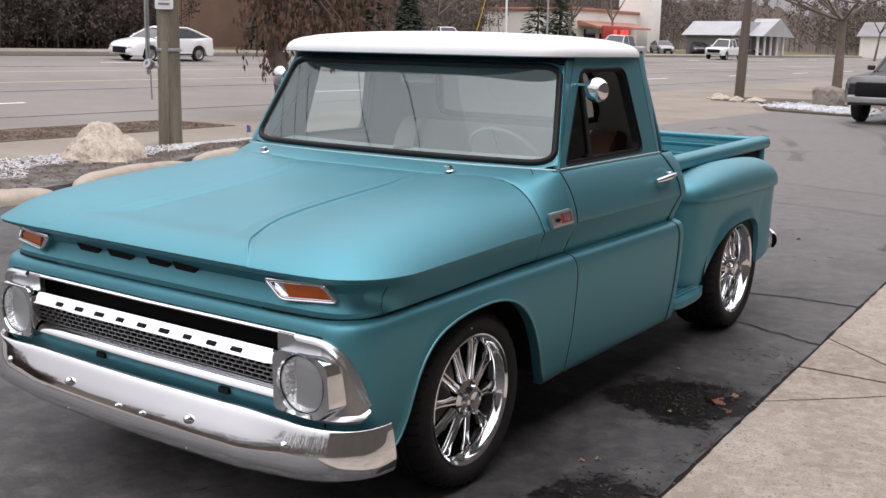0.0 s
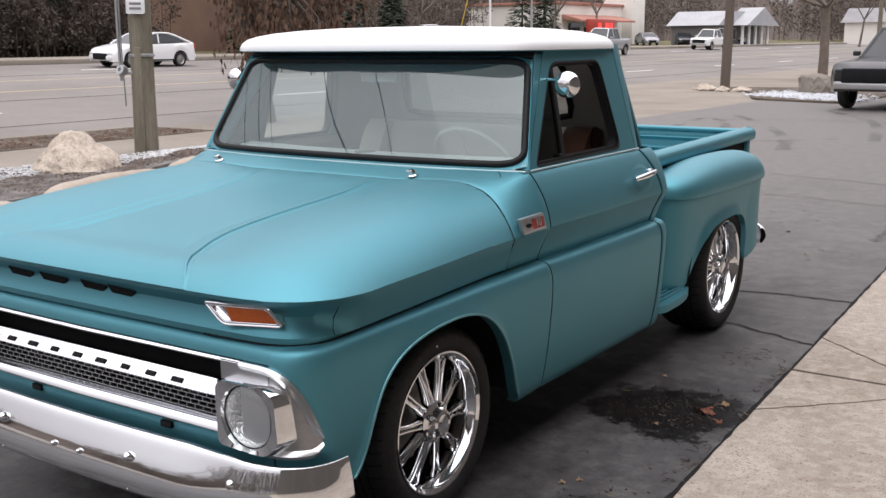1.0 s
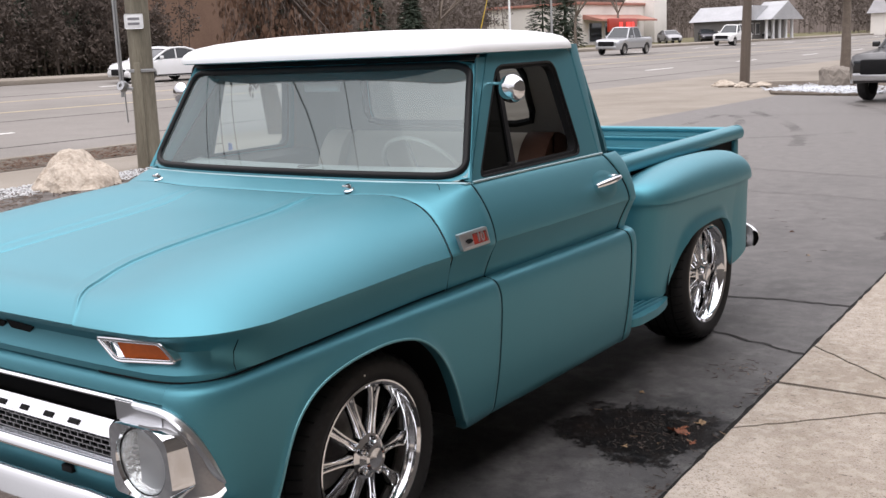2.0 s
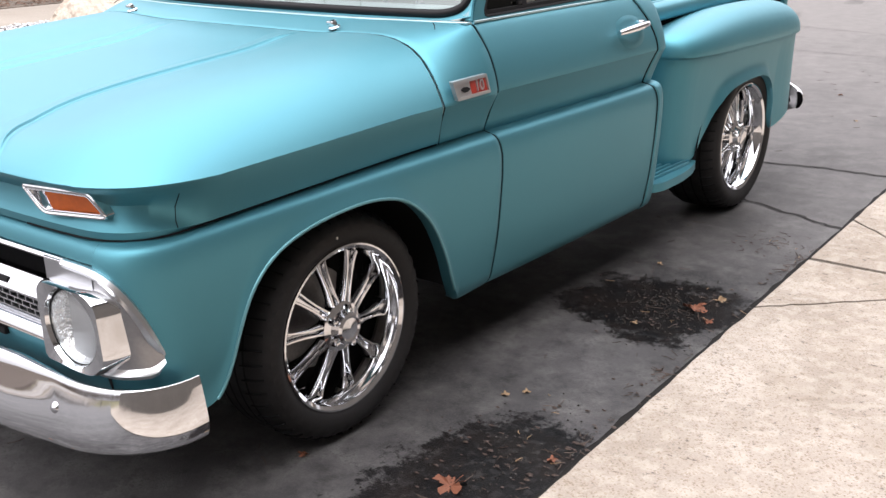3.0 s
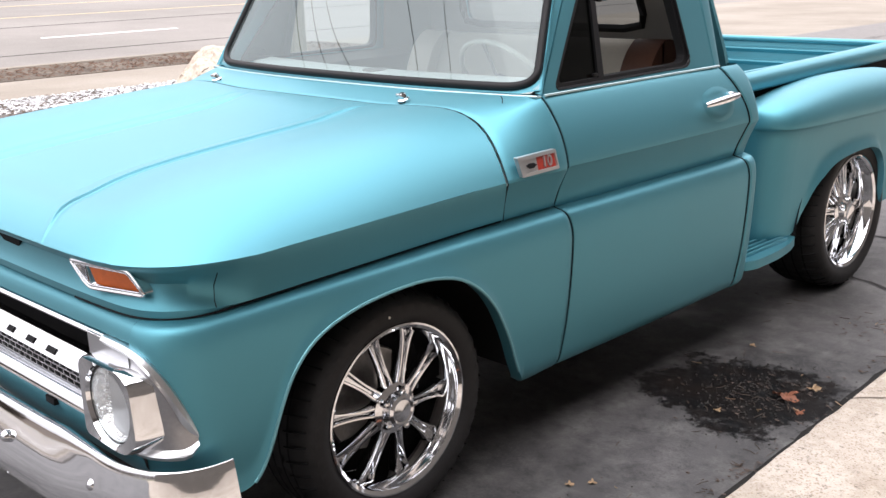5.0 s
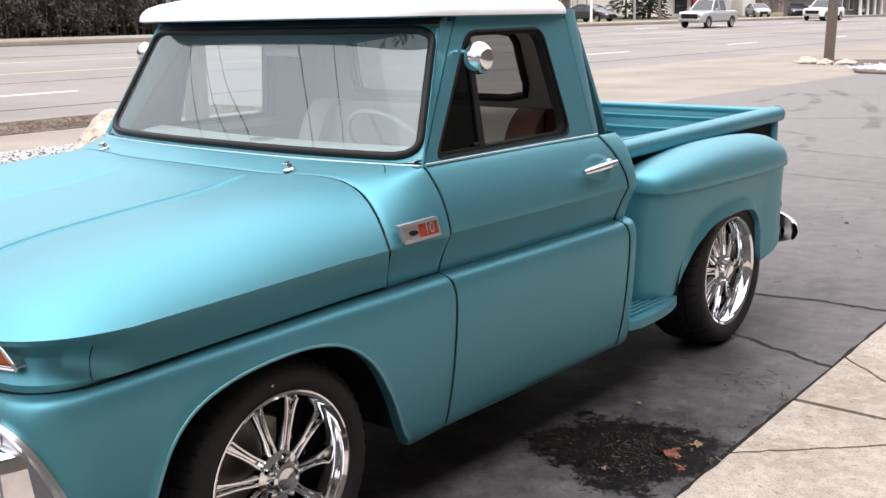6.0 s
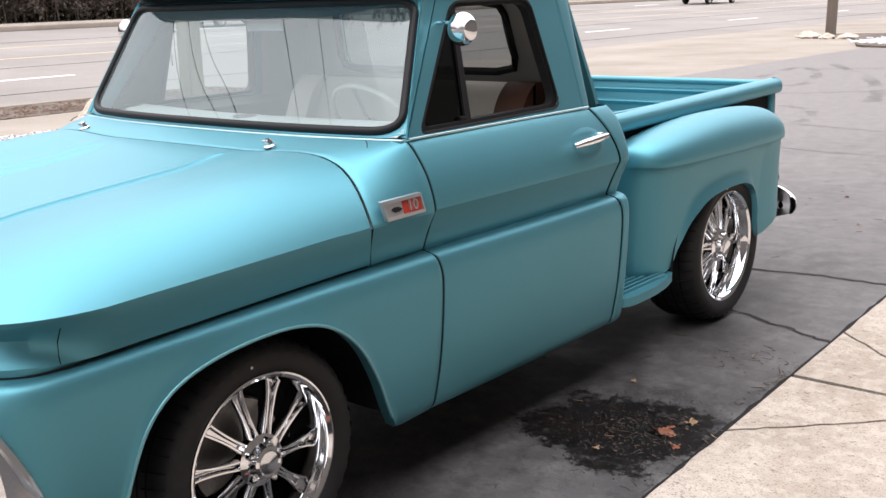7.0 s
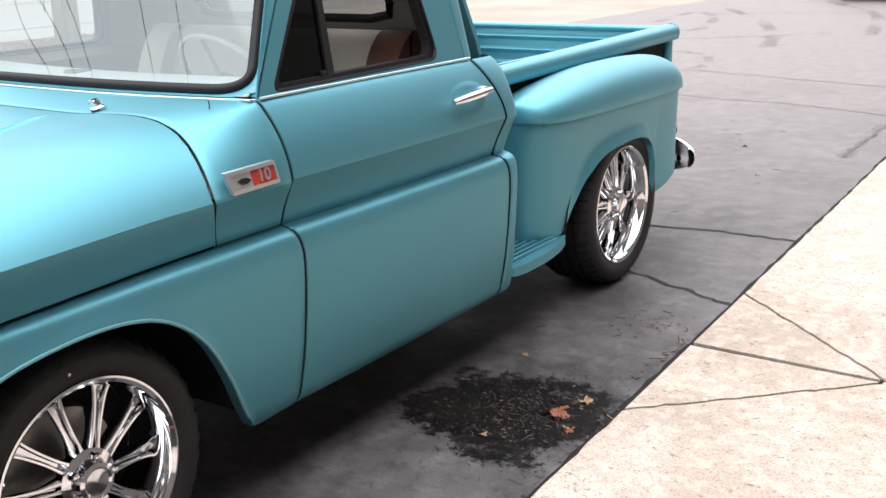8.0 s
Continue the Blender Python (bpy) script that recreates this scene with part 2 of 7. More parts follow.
def body_front():
    """The lower body's line from the corner to the middle of the front."""
    pts = corner(n=14, **BODY_CORNER)
    return with_normals([(W0, -0.5)] + pts + [(0.8 * (1 - k / 10), -0.745 - 0.012 * (k / 10)) for k in range(1, 11)])[1:]


def inset(x, y, nx, ny, d, z, s):
    return (s * (x + nx * d), y + ny * d, z)


# front fenders, with the rolled edge of the wheel opening
for s in SIDES:
    cols = []
    for y, z0 in dense(ARCH, 0.025):
        cols.append((W0, y, 1.0, 0.0, z0, 1.0 if y < 0.5 else 0.0))
    for k, (x, y, nx, ny) in enumerate(body_front()[:14]):
        cols.append((x, y, nx, ny, 0.322 + 0.033 * min(1, k / 8), max(0.0, 1 - k / 3)))
    rows = []
    for x, y, nx, ny, z0, lip in cols:
        k0 = min(1.0, max(0.0, (y - 0.53) / 0.125))
        drop = 0.799 - fender_top(y)
        at = lambda z: y + k0 * (interp(z, FRONT_SEAM) - 0.003 - 0.655)
        col = [inset(x, at(z0), nx, ny, off(z0) - 0.035, z0 + 0.004, s), inset(x, at(z0), nx, ny, off(z0) - 0.006, z0, s)]
        for k in range(30):
            z = z0 + 0.004 + (0.7978 - z0 - 0.004) * (1 - (1 - k / 29) ** 1.4)
            zz = z - drop * max(0.0, (z - 0.6) / 0.199)
            col.append(inset(x, at(z), nx, ny, off(z) + lip * 0.010 * math.exp(-((z - z0) / 0.028) ** 2) - (0.006 if y > 0.654 else 0), zz, s))
        col.append(inset(x, at(0.798), nx, ny, -0.12, 0.799 - drop, s))
        rows.append(col)
    part("front_fender", Shape().grid(rows), TEAL, truck, angle=50)
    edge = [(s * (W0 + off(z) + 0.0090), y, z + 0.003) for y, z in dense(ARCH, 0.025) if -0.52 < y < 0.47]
    part("arch_edge", Shape().tube(edge, 0.0048, 8), LIP_PALE, truck, "rolled edge of the wheel opening, its bright line put in as paler paint")
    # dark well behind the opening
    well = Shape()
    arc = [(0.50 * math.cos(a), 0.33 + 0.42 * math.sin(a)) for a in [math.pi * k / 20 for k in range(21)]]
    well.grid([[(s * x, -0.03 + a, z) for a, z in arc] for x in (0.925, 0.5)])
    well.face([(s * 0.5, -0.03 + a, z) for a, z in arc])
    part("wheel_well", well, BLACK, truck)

# header above the grille and valance below it
front = body_front()
line = [(x, y, nx, ny, 1) for x, y, nx, ny in front[13:]] + [(x, y, nx, ny, -1) for x, y, nx, ny in reversed(front[13:-1])]
HEAD = [(0.722, -0.03)] + [(z - 0.013 * max(0.0, (z - 0.6) / 0.199), d) for z, d in dense(LOW, 0.008) if z > 0.737] + [(0.786, -0.12)]
head = [[inset(x, y, nx, ny, d, z, s) for z, d in HEAD] for x, y, nx, ny, s in line]
part("front_header", Shape().grid(head), TEAL, truck, angle=50)
val = [[inset(x, y, nx, ny, d, z, s) for z, d in [(0.51, -0.03), (0.50, -0.006), (0.48, 0.0), (0.42, -0.012), (0.36, -0.05), (0.33, -0.09)]] for x, y, nx, ny, s in line]
part("front_valance", Shape().grid(val), TEAL, truck, angle=50)
for x in (-0.33, 0.33):
    part("valance_slot", Shape().box((x + 0.06, -0.752, 0.475), (0.05, 0.02, 0.022), 0.004), BLACK, truck)

# doors
DOOR_U = [(0, 0.016), (0.001, 0.006), (0.004, 0.001)] + [(k / 16, 0) for k in range(1, 16)] + [(0.996, 0.001), (0.999, 0.006), (1, 0.016)]
for s in SIDES:
    door = Shape()
    zs = [z for z, _ in dense(LOW, 0.02)] + [z for z, _ in dense(UPP, 0.012)]
    rows = []
    for z in zs:
        a, b = interp(z, FRONT_SEAM) + 0.004, interp(z, REAR_SEAM) - 0.004
        rows.append([(s * (W0 + off(z) - 0.004 * ((2 * u - 1) ** 2) - dd), a + (b - a) * u, z) for u, dd in DOOR_U])
    z, d = 1.150, -0.10
    a, b = interp(1.143, FRONT_SEAM) + 0.003, interp(1.143, REAR_SEAM) - 0.003
    rows.append([(s * (W0 + d), a + (b - a) * u, z) for u, dd in DOOR_U])
    door.grid(rows)
    door_ob = part("door", door, TEAL, truck, "satin teal door with a sharp crease", angle=28)
    # upper frame round the side window
    up = lambda y, z, d, s=s: (s * (0.872 - 0.24 * (z - 1.16) - d), y, z)
    outer = rounded([(0.660, 1.144), (0.965, 1.612), (1.595, 1.612), (1.640, 1.144)], [0.02, 0.05, 0.05, 0.02])
    inner = rounded([(0.724, 1.157), (1.0, 1.550), (1.440, 1.553), (1.500, 1.163)], [0.03, 0.05, 0.05, 0.05])
    lip_in = rounded([(0.752, 1.173), (1.010, 1.534), (1.424, 1.537), (1.480, 1.178)], [0.03, 0.05, 0.05, 0.05])
    part("window_frame", Shape().ring(outer, inner, up, 0.0, 0.035), TEAL, door_ob)
    seal = [(y, z) for y, z in inner]
    part("window_seal", Shape().ring(seal, lip_in, up, 0.008, 0.040).tube([up(y, z, 0.004) for y, z in seal], 0.006, 6, closed=True), GASKET, door_ob, "black rubber window seal")
    bar = Shape().prism(rounded([(0.962, 1.160), (0.992, 1.160), (1.030, 1.545), (1.008, 1.545)], 0.003, 2), up, 0.010, 0.034)
    part("vent_divider", bar, GASKET, door_ob)
    vent = [(0.735, 1.162), (1.0, 1.535), (1.02, 1.545), (0.975, 1.162)]
    part("vent_pane", Shape().face([up(a, b, 0.019) for a, b in vent]), DARK_GLASS, door_ob, "smoked vent window pane")
    latch = Shape().box((0, 0, 0), (0.010, 0.022, 0.012), 0.003, Matrix.Translation(up(0.945, 1.183, 0.008)))
    part("vent_latch", latch, GASKET, door_ob)
    inner_panel = Shape().grid([[(s * x, y, z) for y in (0.72, 1.2, 1.72)] for x, z in ((0.80, 0.5), (0.79, 1.0), (0.80, 1.12), (0.83, 1.155))])
    part("inner_panel", inner_panel, GREY_TRIM, door_ob)
    # handle with its scooped recess
    handle = Shape()
    hp = spline([(1.43, 1.036), (1.50, 1.041), (1.58, 1.046), (1.65, 1.049)], 12)
    handle.tube([(s * (W0 + 0.012 + 0.006 * math.sin(k / 11 * 3)), y, z) for k, (y, z) in enumerate(hp)], [0.006 + 0.009 * math.sin(0.4 + 2.2 * k / 11) for k in range(12)], 10)
    handle.box((s * (W0 - 0.01), 1.635, 1.048), (0.03, 0.04, 0.03), 0.009)
    part("door_handle", handle, CHROME, door_ob, "chrome lever handle")
    scoop = Shape().lathe([(0.001, 0.0004), (0.022, 0.0006), (0.034, 0.0018), (0.043, 0.0026), (0.054, 0.0012), (0.068, -0.003)], Matrix.Translation((s * (W0 - 0.016), 1.565, 1.025)) @ pose(0, 0, 0, 0, s * 72, 0) @ Matrix.Diagonal((0.95, 1.7, 1, 1)), 28)
    part("handle_recess", scoop, TEAL, door_ob)

# cab corners behind the doors
for s in SIDES:
    rows = []
    for z in zs:
        a = interp(z, REAR_SEAM) + 0.003
        b = interp(z, [(0.27, 1.86), (0.8, 1.865), (1.1, 1.84), (1.16, 1.805)])
        x = W0 + off(z)
        rows.append([(s * (x - 0.006), a, z), (s * x, a + 0.006, z), (s * x, b - 0.035, z), (s * (x - 0.006), b - 0.016, z), (s * (x - 0.02), b - 0.004, z), (s * (x - 0.045), b, z), (s * 0.70, b, z)])
    part("cab_corner", Shape().grid(rows), TEAL, truck, angle=40)
    # pillar behind the window
    rows = []
    for k in range(9):
        z = 1.15 + 0.47 * k / 8
        x = 0.872 - 0.24 * (z - 1.16)
        a = 1.644 - 0.085 * (z - 1.16)
        b = 1.715 - 0.01 * (z - 1.15)
        rows.append([(s * (x - 0.006), a, z), (s * x, a + 0.005, z), (s * (x - 0.002), b - 0.04, z), (s * (x - 0.010), b - 0.018, z), (s * (x - 0.024), b - 0.004, z), (s * (x - 0.05), b + 0.006, z), (s * (x - 0.085), b + 0.012, z)])
    part("rear_pillar", Shape().grid(rows), TEAL, truck, angle=40)

# black shell added behind the gaps, to shut them and keep them dark
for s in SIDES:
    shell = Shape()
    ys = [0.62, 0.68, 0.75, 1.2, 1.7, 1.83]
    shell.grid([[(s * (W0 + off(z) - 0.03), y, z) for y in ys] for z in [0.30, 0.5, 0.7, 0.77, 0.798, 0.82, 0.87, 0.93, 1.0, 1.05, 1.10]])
    part("gap_backing", shell, BLACK, truck)
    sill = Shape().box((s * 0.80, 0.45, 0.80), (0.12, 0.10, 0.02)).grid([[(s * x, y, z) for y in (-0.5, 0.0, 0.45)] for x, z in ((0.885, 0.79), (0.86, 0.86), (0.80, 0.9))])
    part("fender_backing", sill, BLACK, truck)



# hood
def hood_half(y):
    cx, cy, rx, ry, e = 0.70, -0.50, 0.295, 0.30, 3.0
    if y >= cy:
        return 0.966 + 0.029 * min(1.0, max(0.0, (0.3 - y) / 0.8))
    return cx + rx * max(0.0, 1 - ((cy - y) / ry) ** e) ** (1 / e)


CREST = smooth([(-0.80, 0.934), (-0.775, 0.955), (-0.70, 0.998), (-0.60, 1.026), (-0.40, 1.058), (-0.1, 1.085), (0.2, 1.11), (0.55, 1.130)])


CREASE = smooth([(-0.8, 0.550), (-0.76, 0.520), (-0.71, 0.468), (-0.62, 0.405), (-0.48, 0.352), (-0.25, 0.332), (0.1, 0.332), (0.5, 0.350)])


def crease_x(y):
    return interp(y, CREASE)


PANEL_SIDE = 0.075


def ease(t):
    t = min(1.0, max(0.0, t))
    return t * t * (3 - 2 * t)


def hood_top(x, y):
    w = hood_half(y)
    d = max(0.0, w - abs(x))
    edge = interp(y, [(-0.8, 0.932), (-0.5, 0.922), (0.45, 0.935)])
    z = edge + (interp(y, CREST) - edge) * (1 - (1 - min(1.0, d / 0.36)) ** 3.4)
    # between the creases lies a slightly sunken panel with sloping sides
    c = crease_x(y)
    ends = ease((y + 0.78) / 0.22) * (1 - 0.6 * ease((y - 0.15) / 0.25))
    z -= 0.031 * ends * ease((c + 0.30 - abs(x)) / 0.30)
    z -= 0.009 * ease((y + 0.72) / 0.2) * ease((0.42 - y) / 0.2) * min(1.0, max(0.0, (c - abs(x)) / PANEL_SIDE))
    fade = min(1.0, max(0.2, (y + 0.8) / 0.10)) * min(1.0, max(0.0, (0.41 - y) / 0.08))
    t = min(1.0, max(0.0, (c + 0.004 - abs(x)) / 0.004))
    bead = 0.0028 * math.exp(-((abs(x) - c + 0.004) / 0.007) ** 2) - 0.0024 * math.exp(-((abs(x) - c - 0.013) / 0.008) ** 2)
    return z + fade * (0.0038 * t + bead - (0.0036 if x < 0 else 0.0006) * ease((y + 0.62) / 0.15) * math.exp(-((abs(x) - c + PANEL_SIDE) / 0.005) ** 2))


def bow(x, y):
    """Sets the hood's corners further back than its middle, bent to fit the camera's view."""
    return y + 0.026 * (abs(x) / 0.9) ** 4 * ease((-0.3 - y) / 0.5)


def hood_rear(x):
    return 0.425 + 0.012 * (1 - min(1, abs(x) / 0.95) ** 2) - 0.028 * max(0.0, (abs(x) - 0.78) / 0.18) ** 2


inner_u = [k / 14 for k in range(15)]
outer_u = [0.03, 0.07, 0.13, 0.2, 0.28, 0.36, 0.44, 0.52, 0.60, 0.68, 0.76, 0.83, 0.89, 0.94, 0.97, 0.985, 1.0]
ys = [-0.80, -0.798, -0.794, -0.788, -0.78, -0.77, -0.755, -0.74, -0.72, -0.70, -0.675, -0.65, -0.62, -0.59, -0.55, -0.5, -0.45, -0.4, -0.3, -0.2, -0.1, 0, 0.1, 0.2, 0.28, 0.34, 0.38, 0.405, 0.42]
rows = []
for y in ys:
    w, c = hood_half(y), crease_x(y)
    b = c - PANEL_SIDE
    half = [(b - 0.012) * u for u in inner_u[:-1]] + [b - 0.010, b - 0.004, b, b + 0.004, b + 0.010, b + 0.03, b + 0.05, c - 0.018, c - 0.011, c - 0.006, c - 0.003, c, c + 0.002, c + 0.004, c + 0.009, c + 0.013, c + 0.018, c + 0.024] + [c + 0.024 + (w - c - 0.024) * u for u in outer_u]
    row = []
    for x in [-x for x in reversed(half[1:])] + half:
        yy = y + max(0.0, (y + 0.2) / 0.62) * (hood_rear(x) - 0.425)
        row.append((x, bow(x, yy), hood_top(x, yy)))
    rows.append(row)
hood = part("hood", Shape().grid(rows), TEAL, truck, "satin teal hood with two raised creases", angle=26)
# the hood's side and front face, pinched in below the edge
hp = [(hood_half(y), y) for y in [0.418, 0.3, 0.2, 0.1, 0, -0.1, -0.2, -0.3, -0.4, -0.46]] + corner(0.70, -0.50, 0.295, 0.30, 3.0, 24) + [(0.7 * (1 - k / 14), -0.80) for k in range(1, 15)]
hp = with_normals(hp)
hl = [(x, y, nx, ny, 1) for x, y, nx, ny in hp] + [(x, y, nx, ny, -1) for x, y, nx, ny in reversed(hp[:-1])]
side_face = [(0.0, 0.0), (-0.003, -0.008), (-0.018, -0.035), (-0.039, -0.07), (-0.056, -0.098), (-0.061, -0.108), (-0.075, -0.112), (-0.12, -0.112)]
front_face = [(0.0, 0.0), (-0.006, -0.012), (-0.062, -0.033), (-0.09, -0.065), (-0.082, -0.105), (-0.066, -0.122), (-0.068, -0.140), (-0.13, -0.148)]
rows = []
for x, y, nx, ny, s in hl:
    t = min(1.0, max(0.0, (-0.45 - y) / 0.28))
    t = t * t * (3 - 2 * t)
    z0 = hood_top(x, y) if y > -0.79 else 0.9335
    lowest = fender_top(y) + 0.004 + (0.779 - fender_top(y) - 0.004) * t
    col = []
    for (da, za), (db, zb) in zip(side_face, front_face):
        d, z = da + (db - da) * t, za / 0.112 * (z0 - lowest) * (1 - t) + zb / 0.148 * (z0 - lowest) * t
        lean = max(0.0, (y - 0.1) / 0.32) * (-0.026 + 0.050 * min(1.0, za / -0.108))
        col.append(inset(x, y + lean, nx, ny, d, z0 + z, s))
    rows.append([(p[0], p[1] + bow(x, y) - y, p[2]) for p in col])
part("hood_face", Shape().grid(rows), TEAL, truck, angle=45)
# black strips added for the shade in the gaps: hood to fender, doors, and the joint in the hood's side
SEAM = BLACK
for s in SIDES:
    gap = [(c[6][0] + 0.4 * (c[5][0] - c[6][0]), c[6][1] + 0.4 * (c[5][1] - c[6][1]), c[6][2] - 0.001) for c, q in zip(rows, hl) if q[4] == s and (q[0] > 0.5)]
    part("hood_gap", Shape().tube(gap, 0.0024, 6), SEAM, truck)
    near = min((c for c, q in zip(rows, hl) if q[4] == s), key=lambda c: abs(c[1][1] + 0.565))
    part("hood_joint", Shape().tube([(x + s * 0.0004, y - 0.0002, z) for x, y, z in near[2:6]], 0.0013, 5), SEAM, truck)
    for seam, nm in ((FRONT_SEAM, "door_gap"), (REAR_SEAM, "rear_door_gap")):
        part(nm, Shape().tube([(s * (W0 + off(z) - 0.0045), interp(z, seam) + 0.0005, z) for z in [0.285 + 0.858 * k / 70 for k in range(71)]], 0.0014, 6), SEAM, truck)
# slots under the hood's lip
for a, b in ((-0.43, -0.30), (-0.25, -0.11), (-0.03, 0.09), (0.11, 0.23)):
    slot = Shape().prism(rounded([(a + 0.005, 0.853), (b - 0.02, 0.850), (b + 0.008, 0.872), (a - 0.004, 0.882)], 0.006), lambda x, z, d: (x, bow(x, -0.8) + 0.8 + d - 0.34 * (z - 0.86), z), -0.7165, -0.69)
    part("hood_slot", slot, BLACK, truck)

# turn signals in the hood's face
for s in SIDES:
    def on_face(x, z, d, s=s):
        return (s * x, bow(x, -0.8) + 0.063 + 0.022 * max(0.0, x - 0.62) / 0.2 + 0.25 * (0.888 - z) * 0.4 - d, z)
    sig_out = rounded([(0.578, 0.891), (0.802, 0.896), (0.848, 0.841), (0.640, 0.829)], [0.012, 0.015, 0.02, 0.02])
    sig_in = rounded([(0.594, 0.884), (0.795, 0.889), (0.834, 0.847), (0.646, 0.837)], [0.006, 0.010, 0.014, 0.012])
    sig_lens = rounded([(0.648, 0.882), (0.794, 0.887), (0.831, 0.848), (0.663, 0.840)], [0.004, 0.008, 0.012, 0.006])
    lamp = part("turn_signal", Shape().ring(sig_out, sig_in, on_face, -0.035, 0.012).prism(rounded([(0.596, 0.884), (0.647, 0.884), (0.662, 0.838), (0.646, 0.837)], 0.006), on_face, -0.012, -0.004), CHROME, truck, "chrome turn signal bezel")
    part("bezel_rim", Shape().tube([on_face(a, b, 0.010) for a, b in sig_out], 0.0046, 8, closed=True).tube([on_face(a, b, 0.010) for a, b in sig_in], 0.0022, 8, closed=True), CHROME, lamp)
    part("amber_lens", Shape().prism(sig_lens, on_face, -0.010, 0.004), AMBER, lamp, "amber lens")

# cowl: sides and the top before the windshield
def glass_at(u, v):
    return (u * (0.862 - 0.10 * v), 0.575 + 0.205 * v + 0.085 * abs(u) ** 2.6, 1.165 + 0.40 * v)


def cowl_lines():
    """Pairs of points on the cowl's front and rear edges, from the pinch up over the shoulder to the middle."""
    out = []
    for z, d in dense(smooth([(0.8035, -0.060), (0.815, -0.055), (0.865, -0.034), (0.93, 0.003)], 1), 0.02):
        x = W0 + d
        out.append(((x, 0.403 + 0.045 * (0.93 - z) / 0.127, z), (x, interp(z, FRONT_SEAM) - 0.003, z)))
    upper = [p for p in UPP if p[0] > 0.936]
    n = len(upper)
    for k, (z, d) in enumerate(upper):
        xf = 0.964 - 0.14 * (k / (n - 1)) ** 1.2
        out.append(((xf, hood_rear(xf) + 0.006, hood_top(xf, hood_rear(xf)) - 0.001), (W0 + d, interp(z, FRONT_SEAM) - 0.003, z)))
    for x in np.linspace(0.80, 0.0, 16):
        u = min(1.0, x / 0.85)
        out.append(((x, hood_rear(x) + 0.006, hood_top(x, hood_rear(x)) - 0.001), (x * 1.06, glass_at(u, 0)[1] - 0.004, 1.152)))
    return out


rows = []
for s in SIDES:
    half = []
    for a, b in cowl_lines():
        pts = [(a[0] - 0.004 if a[0] > 0.84 else a[0], a[1], a[2] - 0.004)] + [(a[0] + (b[0] - a[0]) * t, a[1] + (b[1] - a[1]) * t, a[2] + (b[2] - a[2]) * (0.75 * t + 0.25 * math.sin(math.pi / 2 * t))) for t in (0.04, 0.12, 0.25, 0.4, 0.55, 0.7, 0.85, 0.96)] + [(b[0] - 0.005, b[1], b[2] - 0.002)]
        half.append([(s * x, y, z) for x, y, z in pts])
    rows += half if s > 0 else half[-2::-1]
cowl = part("cowl", Shape().grid(rows), TEAL, truck, "satin teal cowl below the windshield", angle=30)
# black tube added for the shade in the gap between hood and cowl
for s in SIDES:
    gap = [(s * (a[0] + 0.001), a[1] - 0.003, a[2] - 0.0012) for a, b in cowl_lines()]
    part("cowl_gap", Shape().tube(gap, 0.0019, 6), BLACK, truck)
part("cowl_underside", Shape().box((0, 0.44, 1.02), (1.5, 0.05, 0.12), 0.02), BLACK, truck)
for s in SIDES:
    for k in range(34):
        x = s * (0.05 + 0.0150 * k)
        y0, y1 = hood_rear(x) + 0.006, glass_at(min(1.0, abs(x) / 0.85), 0)[1] - 0.004
        f = 0.72
        z0 = hood_top(x, hood_rear(x)) - 0.001
        at = Matrix.Translation((x, y0 + (y1 - y0) * f, z0 + (1.152 - z0) * f + 0.0006)) @ pose(0, 0, 0, math.degrees(math.atan2(1.152 - z0, y1 - y0)), 0, s * 25)
        part("vent_slit", Shape().box((0, 0, 0), (0.0026, 0.020, 0.0012), 0, at), BLACK, cowl, flat=True)
for x in (0.468, -0.60):
    piv = Shape().lathe([(0.0, 0.024), (0.008, 0.024), (0.012, 0.018), (0.013, 0.006), (0.02, 0.003), (0.021, -0.004)], Matrix.Translation((x, 0.462, 1.128)) @ pose(0, 0, 0, 18, 0, 0), 16)
    piv.box((x - 0.010, 0.455, 1.142), (0.03, 0.012, 0.012), 0.004)
    part("wiper_pivot", piv, CHROME, truck, "chrome wiper pivot")

# windshield with its gasket, pillars and header
rows = [[glass_at(-1 + 2 * k / 24, j / 8) for k in range(25)] for j in range(9)]
shield = part("windshield", Shape().grid(rows), GLASS, truck, "clear curved windshield reflecting the sky")
shield.visible_shadow = False
edge_uv = rounded([(-0.99, 0.01), (0.99, 0.01), (0.99, 0.99), (-0.99, 0.99)], [0.14, 0.14, 0.12, 0.12], 8)
edge_uv = dense(edge_uv + edge_uv[:1], 0.06)[:-1]
part("windshield_gasket", Shape().tube([glass_at(u, v) for u, v in edge_uv], 0.0145, 14, closed=True), GASKET, truck, "black rubber windshield gasket")
fill = Shape()
big = [(u * 1.012, v) for u, v in rounded([(-1, -0.035), (1, -0.035), (1, 1.03), (-1, 1.03)], 0.004, 8)]
big = dense(big + big[:1], 0.06)[:-1]


def radial(poly, c, n):
    """The outline of a polygon at n even angles about c."""
    out = []
    for k in range(n):
        a = 2 * math.pi * k / n
        best = None
        for p, q in zip(poly, poly[1:] + poly[:1]):
            dx, dy = q[0] - p[0], q[1] - p[1]
            den = math.cos(a) * dy - math.sin(a) * dx
            if abs(den) < 1e-12:
                continue
            t = ((p[0] - c[0]) * dy - (p[1] - c[1]) * dx) / den
            u = ((p[0] - c[0]) * math.sin(a) - (p[1] - c[1]) * math.cos(a)) / den
            if t > 0 and -1e-6 <= u <= 1 + 1e-6 and (best is None or t > best):
                best = t
        out.append((c[0] + best * math.cos(a), c[1] + best * math.sin(a)))
    return out


